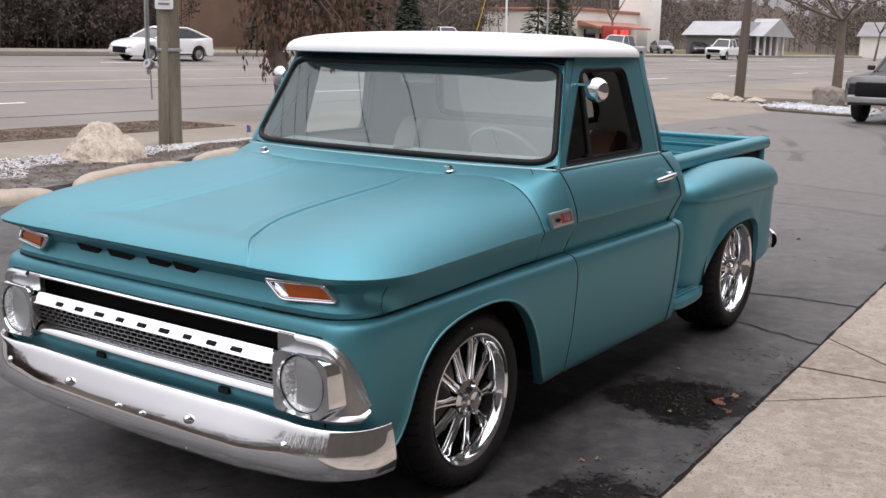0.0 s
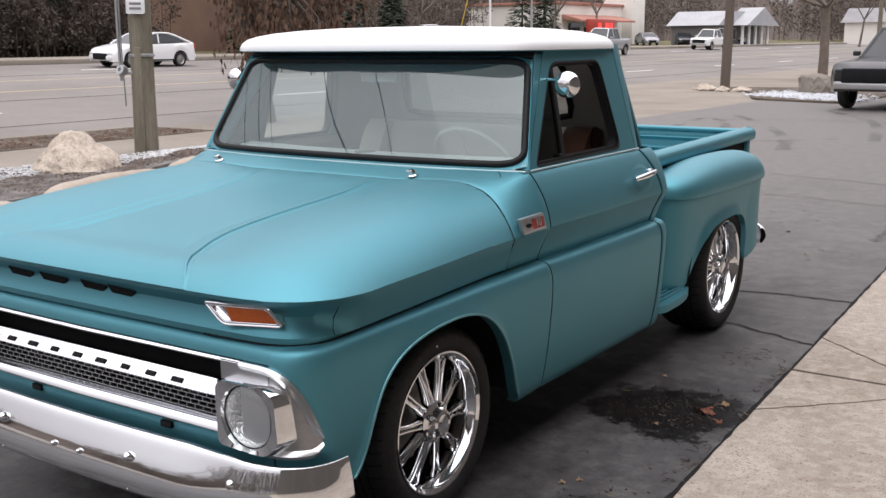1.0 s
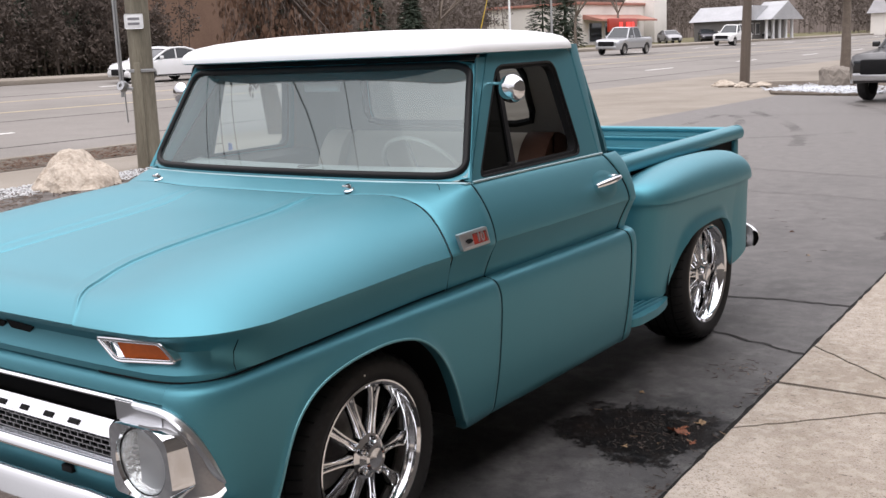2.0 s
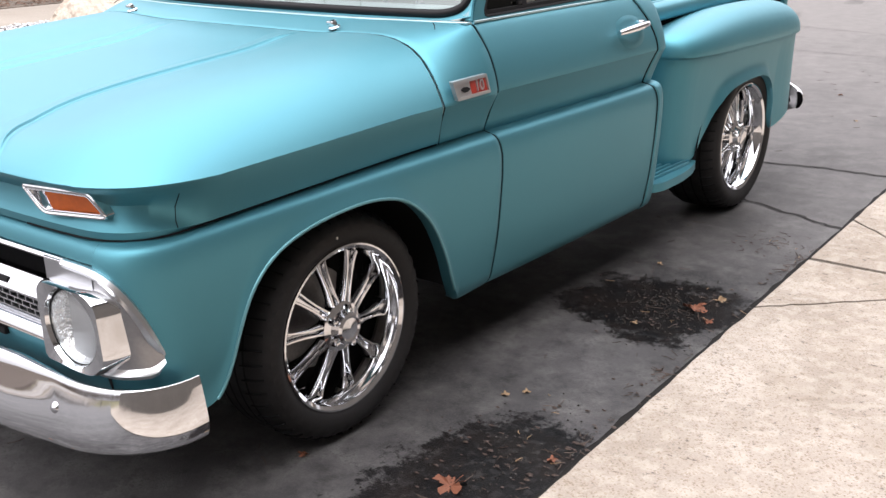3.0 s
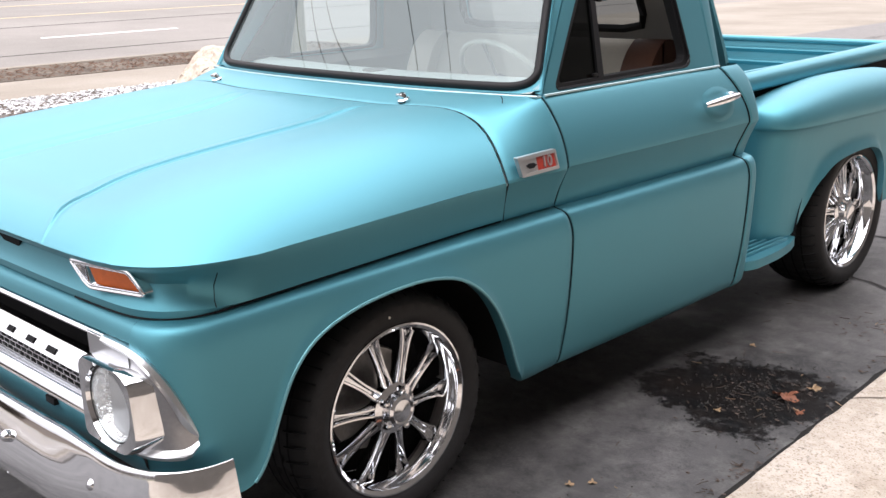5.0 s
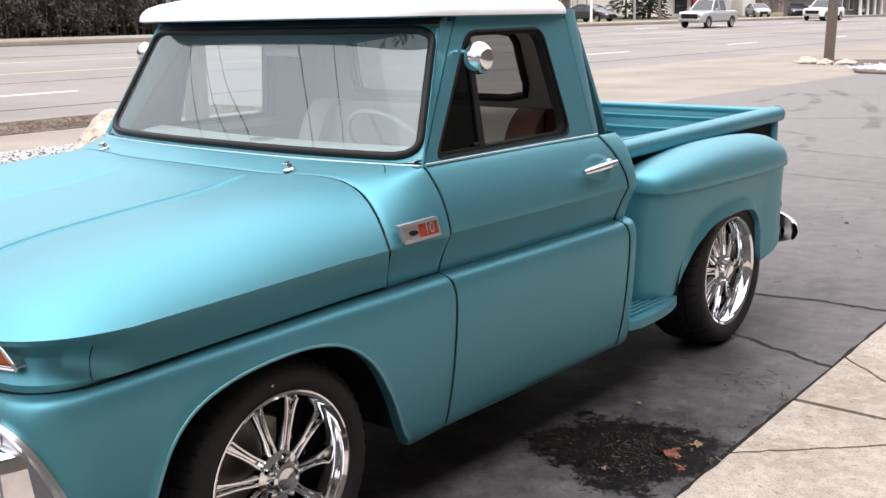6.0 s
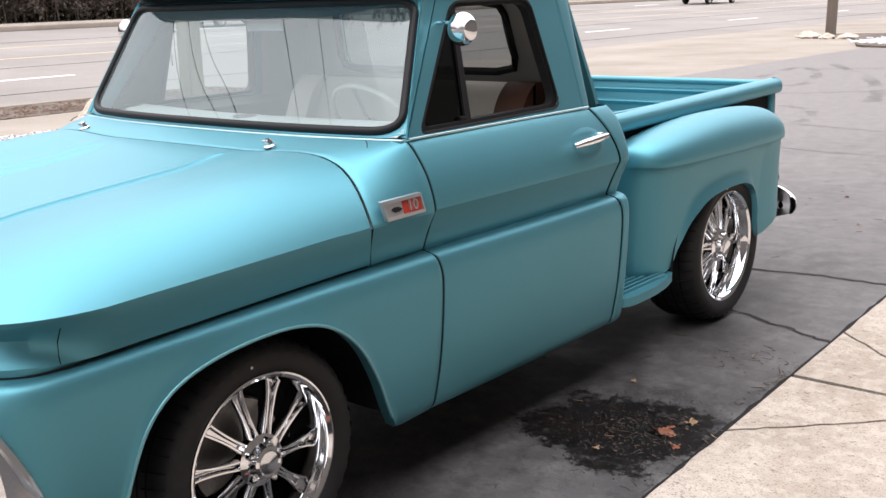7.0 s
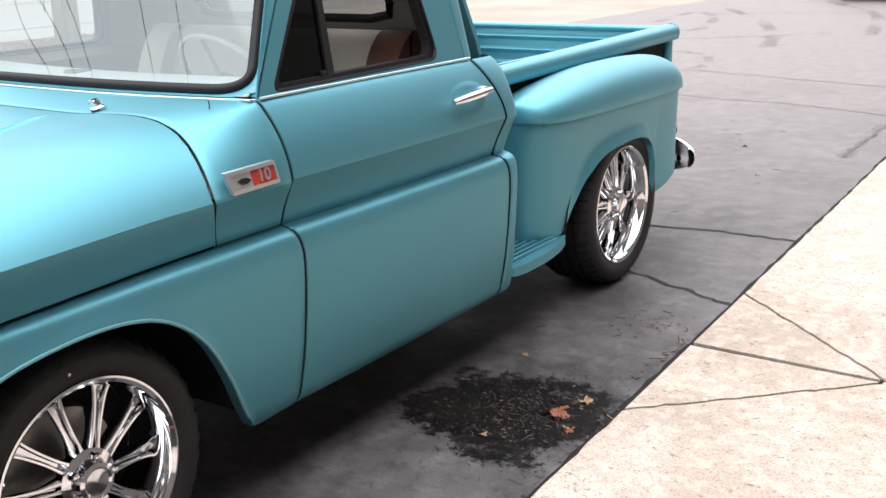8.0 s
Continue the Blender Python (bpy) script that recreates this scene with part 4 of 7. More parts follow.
# wheels
def wheel(x, y, s, width, dish, scale=1.0):
    top = new("wheel")
    top.parent = truck
    m = Matrix.Translation((s * x, y, 0.345 * scale)) @ pose(0, 0, 0, 0, s * 90, 0) @ Matrix.Diagonal((scale, scale, 1, 1))
    n = 120
    prof = [(0.246, -0.012), (0.252, -0.002), (0.262, 0.006), (0.285, 0.013), (0.308, 0.010), (0.326, -0.002), (0.337, -0.022), (0.343, -0.045), (0.345, -0.07), (0.345, 0.07 - width), (0.343, 0.045 - width), (0.33, 0.01 - width), (0.30, -0.01 - width), (0.25, 0.0 - width)]
    rows = []
    for i, (r, h) in enumerate(prof):
        row = []
        for j in range(n):
            a = 2 * math.pi * j / n
            rr = r - (0.005 if (j % 3 == 0 and 5 <= i <= 11) else 0)
            row.append(m @ Vector((rr * math.cos(a), rr * math.sin(a), h)))
        rows.append(row)
    tyre = part("tyre", Shape().grid(rows, close_u=True), RUBBER, top, "black low-profile tyre", angle=30)
    tread = Shape()
    for k in range(4):
        h = -0.06 - (width - 0.12) * k / 3
        tread.lathe([(0.3455, h - 0.004), (0.3457, h), (0.3455, h + 0.004)], m, 60)
    for j in range(48):
        a = 2 * math.pi * j / 48
        ring = [m @ Vector((r * math.cos(a + d), r * math.sin(a + d), h)) for r, h, d in ((0.3275, -0.002, 0.0), (0.3385, -0.022, 0.008), (0.3445, -0.045, 0.016), (0.3465, -0.075, 0.03))]
        tread.tube(ring, 0.0028, 4)
    part("tread_groove", tread, BLACK, tyre)
    rim = Shape().lathe([(0.244, -width * 0.9), (0.238, -width * 0.8), (0.222, -dish - 0.045), (0.220, -dish), (0.224, -0.030), (0.232, -0.018), (0.236, -0.004), (0.246, 0.004), (0.2515, 0.003), (0.253, -0.006), (0.249, -0.014)], m, 64)
    part("rim", rim, CHROME, top, "polished chrome rim")
    part("brake", Shape().lathe([(0.001, -dish - 0.07), (0.15, -dish - 0.072), (0.155, -dish - 0.09)], m, 40), STEEL, top)
    part("barrel_back", Shape().lathe([(0.001, -dish - 0.12), (0.235, -dish - 0.12)], m, 40), BLACK, top)
    spoke = Shape()
    for q in (1, -1):
        rows = []
        for k in range(13):
            u = k / 12
            r = 0.048 + 0.178 * u
            c = q * (0.0135 - 0.0045 * math.sin(math.pi * min(1.0, u / 0.8)) + 0.012 * max(0.0, (u - 0.78) / 0.22) ** 1.5)
            h = -dish * (0.42 + 0.62 * u) - 0.002
            rows.append([(r, c + w, h + g) for w, g in ((-0.0080, -0.032), (-0.0062, -0.003), (-0.0032, 0.004), (0.0018, 0.004), (0.0050, -0.002), (0.0068, -0.032))])
        spoke.grid(rows)
    spoke.grid([[(0.048 + 0.178 * u, w, -dish * (0.42 + 0.62 * u) - 0.017) for w in (-0.012, 0, 0.012)] for u in (0, 0.5, 1)])
    first = None
    for k in range(10):
        a = Matrix.Rotation(2 * math.pi * (k + 0.35) / 10, 4, "Z")
        if first is None:
            first = part("spoke", spoke, CHROME, top, angle=40)
            first.matrix_basis = m @ a
        else:
            o = first.copy()
            scene.collection.objects.link(o)
            o.matrix_basis = m @ a
    hub = Shape().lathe([(0.075, -dish * 0.5 - 0.02), (0.074, -dish * 0.5 + 0.004), (0.06, -dish * 0.5 + 0.010), (0.054, -dish * 0.5 + 0.012), (0.051, 0.020 - dish * 0.5), (0.047, 0.036 - dish * 0.5), (0.038, 0.041 - dish * 0.5), (0.032, 0.037 - dish * 0.5), (0.001, 0.038 - dish * 0.5)], m, 32)
    part("hub_cap", hub, CHROME, top)
    for k in range(5):
        a = 2 * math.pi * (k + 0.3) / 5
        part("lug_nut", Shape().lathe([(0.011, 0.0), (0.011, 0.018), (0.008, 0.026), (0.0005, 0.028)], m @ Matrix.Translation((0.057 * math.cos(a), 0.057 * math.sin(a), -dish * 0.5 + 0.006)), 8), CHROME, top)
    v = m
    if s > 0:
        part("paint_dot", Shape().lathe([(0.0005, 0.0135), (0.004, 0.013), (0.004, 0.010)], v @ Matrix.Translation((-0.285 if y < 1 else -0.27, -0.035, 0)), 8), IVORY, tyre)
    return top


for s in SIDES:
    wheel(0.908, 0.0, s, 0.235, 0.052)
    wheel(0.885, 2.885, s, 0.28, 0.085, 1.06)

# underside: plain black boxes, added also to block light under the truck
part("chassis", Shape().box((0, 1.55, 0.40), (0.9, 4.4, 0.16), 0.03).box((0, 0.0, 0.34), (1.4, 0.12, 0.10), 0.02).box((0, 2.885, 0.34), (1.4, 0.14, 0.12), 0.03).box((0, 0.1, 0.62), (1.0, 1.2, 0.5), 0.05), BLACK, truck)

# bed: box, rails, ribs, tailgate
for s in SIDES:
    wall = part("bed_wall", Shape().box((s * 0.650, 2.955, 0.84), (0.022, 1.84, 0.44), 0.004), TEAL, truck)
    ribs = [0.78, 0.855, 0.93, 1.003]
    for z in ribs:
        part("bed_rib", Shape().prism([(0.645, z + 0.012), (0.617, z + 0.002), (0.615, z - 0.004), (0.645, z - 0.030)], lambda x, h, y, s=s: (s * x, y, h), 2.05, 3.855), TEAL, wall, flat=True)
    rail_sec = rounded([(0.625, 1.020), (0.622, 1.078), (0.690, 1.084), (0.718, 1.050), (0.708, 1.004), (0.662, 1.000)], [0.008, 0.016, 0.026, 0.024, 0.018, 0.008], 5)
    part("bed_rail", Shape().prism(rail_sec, lambda x, z, y, s=s: (s * x, y, z - 0.016 * (3.885 - y)), 2.0, 3.885), TEAL, truck, "rounded teal bed rail")
    part("rail_cap", Shape().lathe([(0.001, 0.0), (0.024, 0.0), (0.037, -0.006), (0.043, -0.016), (0.043, -0.028)], Matrix.Translation((s * 0.669, 3.905, 1.042)) @ pose(0, 0, 0, -90, 0, 0), 20), TEAL, truck)
    # black sheet added over the bed side, for the shade under the rail
    part("rail_gap_shade", Shape().box((s * 0.664, 2.93, 0.86), (0.006, 1.76, 0.32)), BLACK, wall, "black sheet for the shade between bed rail and fender")
    part("stake_post", Shape().box((s * 0.665, 3.835, 0.86), (0.05, 0.06, 0.32), 0.012), TEAL, truck)
part("bed_front", Shape().box((0, 2.03, 0.85), (1.29, 0.024, 0.42), 0.004), TEAL, truck)
part("bed_floor", Shape().box((0, 2.95, 0.66), (1.29, 1.84, 0.03), 0.004), TEAL, truck)
gate = part("tailgate", Shape().box((0, 3.88, 0.845), (1.26, 0.035, 0.42), 0.01), TEAL, truck)
for z in (0.78, 0.855, 0.93, 1.003):
    part("gate_rib", Shape().prism([(3.866, z + 0.012), (3.844, z + 0.002), (3.842, z - 0.004), (3.866, z - 0.030)], lambda y, h, x: (x, y, h), -0.61, 0.61), TEAL, gate, flat=True)
part("tailgate_edge", Shape().box((0, 3.875, 1.055), (1.26, 0.06, 0.03), 0.012, seg=3), TEAL, gate)

# rear fenders
REAR_LOW = smooth([(2.10, 0.350), (2.32, 0.350), (2.385, 0.45), (2.465, 0.582), (2.58, 0.645), (2.75, 0.668), (2.96, 0.668), (3.065, 0.63), (3.13, 0.54), (3.158, 0.40), (3.175, 0.352), (3.24, 0.350), (3.36, 0.385), (3.46, 0.415), (3.515, 0.44), (3.533, 0.60), (3.535, 0.70)], 2)
REAR_OUT = smooth([(2.10, 0.68), (2.108, 0.79), (2.125, 0.86), (2.165, 0.915), (2.235, 0.943), (2.36, 0.956), (2.5, 0.962), (2.9, 0.966), (3.27, 0.957), (3.41, 0.937), (3.49, 0.897), (3.525, 0.83), (3.535, 0.72)], 2)
REAR_TOP = smooth([(2.10, 0.905), (2.12, 0.942), (2.19, 0.976), (2.36, 1.008), (2.58, 1.032), (2.8, 1.042), (3.18, 1.034), (3.40, 0.998), (3.535, 0.91)], 2)
for s in SIDES:
    ys = sorted({round(y, 4) for y, _ in dense(REAR_LOW, 0.03)} | {round(y, 4) for y, _ in dense(REAR_OUT, 0.02)})
    rows = []
    for y in ys:
        x, z0, z2 = interp(y, REAR_OUT), interp(y, REAR_LOW), interp(y, REAR_TOP)
        zr = 0.845 - 0.014 * (y - 2.2)
        lip = max(0.0, min(1.0, (y - 2.38) / 0.12)) * max(0.0, min(1.0, (3.22 - y) / 0.08))
        tuck = 1 - 0.85 * min(1.0, max(0.0, (y - 3.2) / 0.26))
        col = [(s * (x - 0.08), y, z0 + 0.004), (s * (x - 0.022 - tuck * 0.054 * max(0.0, zr - z0) / 0.45), y, z0)]
        for k in range(16):
            z = z0 + 0.004 + (zr - 0.012 - z0) * k / 15
            col.append((s * (x - 0.018 - tuck * 0.030 * (1 - math.exp(-max(0.0, zr - z) / 0.07)) - tuck * 0.022 * max(0.0, zr - z) / 0.45 + lip * 0.028 * math.exp(-((z - z0) / 0.042) ** 2)), y, z))
        col += [(s * (x - 0.018), y, zr - 0.005), (s * (x - 0.004), y, zr), (s * x, y, zr + 0.007)]
        for k in range(1, 15):
            a = math.pi / 2 * k / 14
            col.append((s * (0.68 + (x - 0.68) * math.cos(a) ** 0.75), y, zr + 0.008 + (z2 - zr - 0.008) * math.sin(a) ** 0.9 - 0.055 * (k / 14) ** 5))
        rows.append(col)
    part("rear_fender", Shape().grid(rows), TEAL, truck, "bulging teal rear fender", angle=40)
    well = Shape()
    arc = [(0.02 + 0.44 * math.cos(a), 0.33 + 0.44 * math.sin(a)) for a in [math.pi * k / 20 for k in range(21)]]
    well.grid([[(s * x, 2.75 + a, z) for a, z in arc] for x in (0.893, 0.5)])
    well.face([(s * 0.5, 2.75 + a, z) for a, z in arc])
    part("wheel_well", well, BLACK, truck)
    step = part("side_step", Shape().prism(rounded([(0.66, 1.84), (0.93, 1.84), (0.952, 1.90), (0.950, 2.08), (0.930, 2.22), (0.892, 2.34), (0.66, 2.36)], [0.02, 0.02, 0.03, 0.05, 0.05, 0.03, 0.02]), lambda x, y, z, s=s: (s * x, y, z), 0.325, 0.362), TEAL, truck, "ribbed teal step")
    for k in range(8):
        part("step_rib", Shape().box((s * (0.70 + 0.028 * k), 2.08 - 0.014 * max(0, k - 5), 0.366), (0.013, 0.46 - 0.03 * max(0, k - 5), 0.018), 0.005), TEAL, step)
    tail = Shape().lathe([(0.04, 0.0), (0.04, 0.02), (0.03, 0.03), (0.001, 0.034)], Matrix.Translation((s * 0.82, 3.522, 0.60)) @ pose(0, 0, 0, -90, 0, 0), 20)
    part("tail_lamp", tail, GASKET, truck, "small round dark tail lamp")

# rear bumper
rb = with_normals([(x, y) for x, y in corner(0.58, -3.98, 0.18, 0.10, 2.2, 12)] + [(0.58 * (1 - k / 6), -4.08) for k in range(1, 7)])
rbl = [(x, -y, nx, -ny, 1) for x, y, nx, ny in rb] + [(x, -y, nx, -ny, -1) for x, y, nx, ny in reversed(rb[:-1])]
rsec = smooth([(-0.02, 0.09), (0.0, 0.095), (0.018, 0.05), (0.02, -0.02), (0.0, -0.085), (-0.02, -0.09), (-0.012, 0.0), (-0.02, 0.09)], 1)[:-1]
rows = [[inset(x, y + 0.01, nx, ny, d, 0.36 + z * (0.55 + 0.45 * min(1.0, (0.76 - abs(x)) / 0.12)), s) for d, z in rsec] for x, y, nx, ny, s in rbl]
part("rear_bumper", Shape().grid(rows, close_u=True).face(rows[0]).face(rows[-1]), CHROME, truck, "chrome rear bumper", angle=60)


# ---- ground ----
def ground_material(name, c1, c2, rough=0.85, scale=1.2, fine=70.0, bump=0.4, depth=0.006, speck=None, stains=(), stain_color=(0.004, 0.004, 0.0045), stain_rough=0.32, pits=0.0, far=None, dust_haze=0.12):
    """Paved ground: blotches, grain, stones and stains with a shape of their own."""
    m = bpy.data.materials.new(name)
    m.use_nodes = True
    n, l = m.node_tree.nodes, m.node_tree.links
    p = n["Principled BSDF"]
    p.inputs["Specular IOR Level"].default_value = 0.25
    geo = n.new("ShaderNodeNewGeometry")

    def noise_node(sc, det=6, rgh=0.6):
        t = n.new("ShaderNodeTexNoise")
        t.inputs["Scale"].default_value, t.inputs["Detail"].default_value, t.inputs["Roughness"].default_value = sc, det, rgh
        l.new(geo.outputs["Position"], t.inputs["Vector"])
        return t

    def mix(fac, a, b, mode="MIX"):
        q = n.new("ShaderNodeMix")
        q.data_type, q.blend_type = "RGBA", mode
        for sock, val in ((q.inputs[0], fac), (q.inputs[6], a), (q.inputs[7], b)):
            if hasattr(val, "is_output"):
                l.new(val, sock)
            elif isinstance(val, tuple):
                sock.default_value = (*val, 1)
            else:
                sock.default_value = val
        return q.outputs[2]

    def ramp(src, a, b):
        q = n.new("ShaderNodeMapRange")
        q.inputs["From Min"].default_value, q.inputs["From Max"].default_value = a, b
        l.new(src, q.inputs["Value"])
        return q.outputs[0]

    big, mid, small = noise_node(scale), noise_node(scale * 7, 8, 0.7), noise_node(fine, 3)
    col = mix(ramp(big.outputs["Fac"], 0.35, 0.65), c1, c2)
    col = mix(ramp(mid.outputs["Fac"], 0.45, 0.75), col, mix(dust_haze, col, (0.4, 0.39, 0.37)))
    vor = n.new("ShaderNodeTexVoronoi")
    vor.inputs["Scale"].default_value = fine
    l.new(geo.outputs["Position"], vor.inputs["Vector"])
    bw = n.new("ShaderNodeSeparateColor")
    l.new(vor.outputs["Color"], bw.inputs[0])
    if speck:
        col = mix(ramp(bw.outputs[0], 0.78, 0.95), col, speck)
    col = mix(ramp(small.outputs["Fac"], 0.3, 0.8), mix(0.25, col, (0.0, 0.0, 0.0)), col)
    if pits:
        hole = noise_node(38, 4, 0.7)
        dirt = noise_node(2.6, 9, 0.75)
        pale = noise_node(17, 3, 0.55)
        col = mix(ramp(pale.outputs["Fac"], 0.50, 0.60), col, mix(0.15, col, (0.80, 0.74, 0.66)))
        col = mix(ramp(hole.outputs["Fac"], 0.60, 0.70), col, mix(pits, col, (0.10, 0.085, 0.07)))
        col = mix(ramp(dirt.outputs["Fac"], 0.52, 0.72), col, mix(0.45, col, (0.24, 0.19, 0.13)))
    if stains:
        scuff = noise_node(11, 8, 0.75)
        col = mix(ramp(scuff.outputs["Fac"], 0.50, 0.66), col, mix(0.5, col, (0.012, 0.011, 0.011)))
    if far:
        # the base colour is lightened with distance along y, to match the pale far lot
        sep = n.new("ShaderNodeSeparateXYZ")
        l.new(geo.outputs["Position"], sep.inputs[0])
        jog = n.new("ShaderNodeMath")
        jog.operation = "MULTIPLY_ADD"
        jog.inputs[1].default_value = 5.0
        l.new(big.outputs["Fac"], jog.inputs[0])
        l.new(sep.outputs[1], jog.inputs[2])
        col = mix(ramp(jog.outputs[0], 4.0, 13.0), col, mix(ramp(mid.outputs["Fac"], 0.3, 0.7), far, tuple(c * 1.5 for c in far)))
    rgh = None
    worn = noise_node(30, 4, 0.6)
    rot = noise_node(7, 5, 0.7)
    fine_edge, edge = noise_node(26, 8, 0.8), noise_node(5.0, 6, 0.65)
    for sx, sy, rx, ry, amount in stains:
        vec = n.new("ShaderNodeVectorMath")
        vec.operation = "SUBTRACT"
        l.new(geo.outputs["Position"], vec.inputs[0])
        vec.inputs[1].default_value = (sx, sy, 0)
        sc = n.new("ShaderNodeVectorMath")
        sc.operation = "MULTIPLY"
        sc.inputs[1].default_value = (1 / rx, 1 / ry, 0)
        l.new(vec.outputs[0], sc.inputs[0])
        ln = n.new("ShaderNodeVectorMath")
        ln.operation = "LENGTH"
        l.new(sc.outputs[0], ln.inputs[0])
        e1 = n.new("ShaderNodeMath")
        e1.operation = "MULTIPLY_ADD"
        e1.inputs[1].default_value = 1.7
        l.new(edge.outputs["Fac"], e1.inputs[0])
        l.new(ln.outputs["Value"], e1.inputs[2])
        e2 = n.new("ShaderNodeMath")
        e2.operation = "MULTIPLY_ADD"
        e2.inputs[1].default_value = 1.5
        l.new(fine_edge.outputs["Fac"], e2.inputs[0])
        l.new(e1.outputs[0], e2.inputs[2])
        k = n.new("ShaderNodeMapRange")
        k.inputs["From Min"].default_value, k.inputs["From Max"].default_value = 2.56, 2.4
        k.inputs["To Max"].default_value = amount
        l.new(e2.outputs[0], k.inputs["Value"])
        # dry islands show through the damp, which is browner where leaves have rotted
        isle = n.new("ShaderNodeMapRange")
        isle.inputs["From Min"].default_value, isle.inputs["From Max"].default_value = 0.60, 0.52
        isle.inputs["To Min"].default_value = 0.78
        l.new(worn.outputs["Fac"], isle.inputs["Value"])
        both = n.new("ShaderNodeMath")
        both.operation = "MULTIPLY"
        l.new(k.outputs[0], both.inputs[0])
        l.new(isle.outputs[0], both.inputs[1])
        col = mix(both.outputs[0], col, mix(ramp(rot.outputs["Fac"], 0.42, 0.62), stain_color, (0.010, 0.0075, 0.0065)))
        if rgh is None:
            rgh = k.outputs[0]
        else:
            mx = n.new("ShaderNodeMath")
            mx.operation = "MAXIMUM"
            l.new(rgh, mx.inputs[0])
            l.new(k.outputs[0], mx.inputs[1])
            rgh = mx.outputs[0]
    l.new(col, p.inputs["Base Color"])
    p.inputs["Roughness"].default_value = rough
    if rgh is not None:
        mr = n.new("ShaderNodeMapRange")
        mr.inputs["To Min"].default_value, mr.inputs["To Max"].default_value = rough, stain_rough
        l.new(rgh, mr.inputs["Value"])
        l.new(mr.outputs[0], p.inputs["Roughness"])
        dull = n.new("ShaderNodeMapRange")
        dull.inputs["To Min"].default_value, dull.inputs["To Max"].default_value = 0.25, 0.06
        l.new(rgh, dull.inputs["Value"])
        l.new(dull.outputs[0], p.inputs["Specular IOR Level"])
    b1 = n.new("ShaderNodeBump")
    b1.inputs["Strength"].default_value, b1.inputs["Distance"].default_value = bump, depth
    hsum = n.new("ShaderNodeMath")
    hsum.operation = "ADD"
    l.new(small.outputs["Fac"], hsum.inputs[0])
    l.new(bw.outputs[0], hsum.inputs[1])
    l.new(hsum.outputs[0], b1.inputs["Height"])
    l.new(b1.outputs[0], p.inputs["Normal"])
    return m


ASPHALT = ground_material("lot_asphalt", (0.0345, 0.0331, 0.0340), (0.105, 0.100, 0.1015), 0.52, 0.9, 160, 0.35, 0.003, speck=(0.085, 0.082, 0.08), dust_haze=0.28, far=(0.115, 0.107, 0.101),
                          stains=((1.18, 1.44, 0.42, 0.36, 1.0), (1.36, -0.08, 0.30, 0.55, 0.9), (0.55, -1.3, 0.5, 0.3, 0.3), (1.1, 2.55, 0.25, 0.22, 0.25)))
CONCRETE = ground_material("walk_concrete", (0.405, 0.345, 0.284), (0.575, 0.505, 0.434), 0.85, 1.4, 190, 0.6, 0.003, speck=(0.33, 0.265, 0.20), pits=0.8)
APRON = ground_material("apron_concrete", (0.235, 0.204, 0.168), (0.315, 0.280, 0.238), 0.9, 0.4, 40, 0.2, 0.004)
ROAD = ground_material("road_concrete", (0.195, 0.18, 0.165), (0.26, 0.24, 0.222), 0.85, 0.15, 30, 0.2, 0.004)
SOIL = ground_material("brown_soil", (0.09, 0.07, 0.055), (0.18, 0.15, 0.12), 0.95, 1.5, 40, 0.8, 0.02)
MULCH = ground_material("frosty_mulch", (0.085, 0.070, 0.060), (0.26, 0.245, 0.235), 0.9, 2.2, 45, 1.0, 0.02)
GRASS = ground_material("winter_grass", (0.12, 0.12, 0.055), (0.22, 0.19, 0.11), 0.95, 0.3, 20, 0.8, 0.03)
TAR = material("tar_joint", (0.016, 0.015, 0.014), 0.9, 0, 0.3, 8, 80, 0.4, 0.004, spec=0.15)
LINE_WHITE = material("road_paint_white", (0.72, 0.72, 0.70), 0.7, 0, 0.15, 3, 30, 0.1)
LINE_YELLOW = material("road_paint_yellow", (0.42, 0.35, 0.22), 0.7, 0, 0.2, 3, 30, 0.1)


def slab(x0, x1, y0, y1, z, h=0.3):
    return Shape().box(((x0 + x1) / 2, (y0 + y1) / 2, z - h / 2), (x1 - x0, y1 - y0, h))


def flat(x, y, z):
    return (x, y, z)


def road_z(x):
    """The road climbs gently away from the lot."""
    return 0.036 * max(0.0, -14.0 - x)


def tilted(x, y, z):
    return (x, y, road_z(x) + z)


def walk_edge(y):
    return 1.562 - 0.0425 * y


lone("ground", Shape().prism([(900, -900), (900, 900), (-14.0, 900), (-14.0, -900)], flat, -0.4, -0.12).prism([(-14.0, -900), (-14.0, 900), (-60, 900), (-60, -900)], tilted, -0.4, -0.12).prism([(-60, -900), (-60, 900), (-900, 900), (-900, -900)], lambda x, y, z: (x, y, z + 1.656), -0.4, -0.12),
     GRASS, "dull winter grass ground", "ground", kind="structure", flat=True)
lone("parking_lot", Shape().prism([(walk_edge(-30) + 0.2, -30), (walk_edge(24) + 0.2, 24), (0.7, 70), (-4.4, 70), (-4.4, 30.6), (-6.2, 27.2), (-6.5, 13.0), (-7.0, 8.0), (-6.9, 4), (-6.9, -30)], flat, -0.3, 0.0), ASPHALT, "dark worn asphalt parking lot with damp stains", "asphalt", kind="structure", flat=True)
lone("road", Shape().prism([(-13.95, -200), (-13.95, 500), (-37.5, 500), (-37.5, -200)], tilted, -0.3, -0.02), ROAD, "wide pale grey concrete road with lane lines", "road", kind="structure", flat=True)
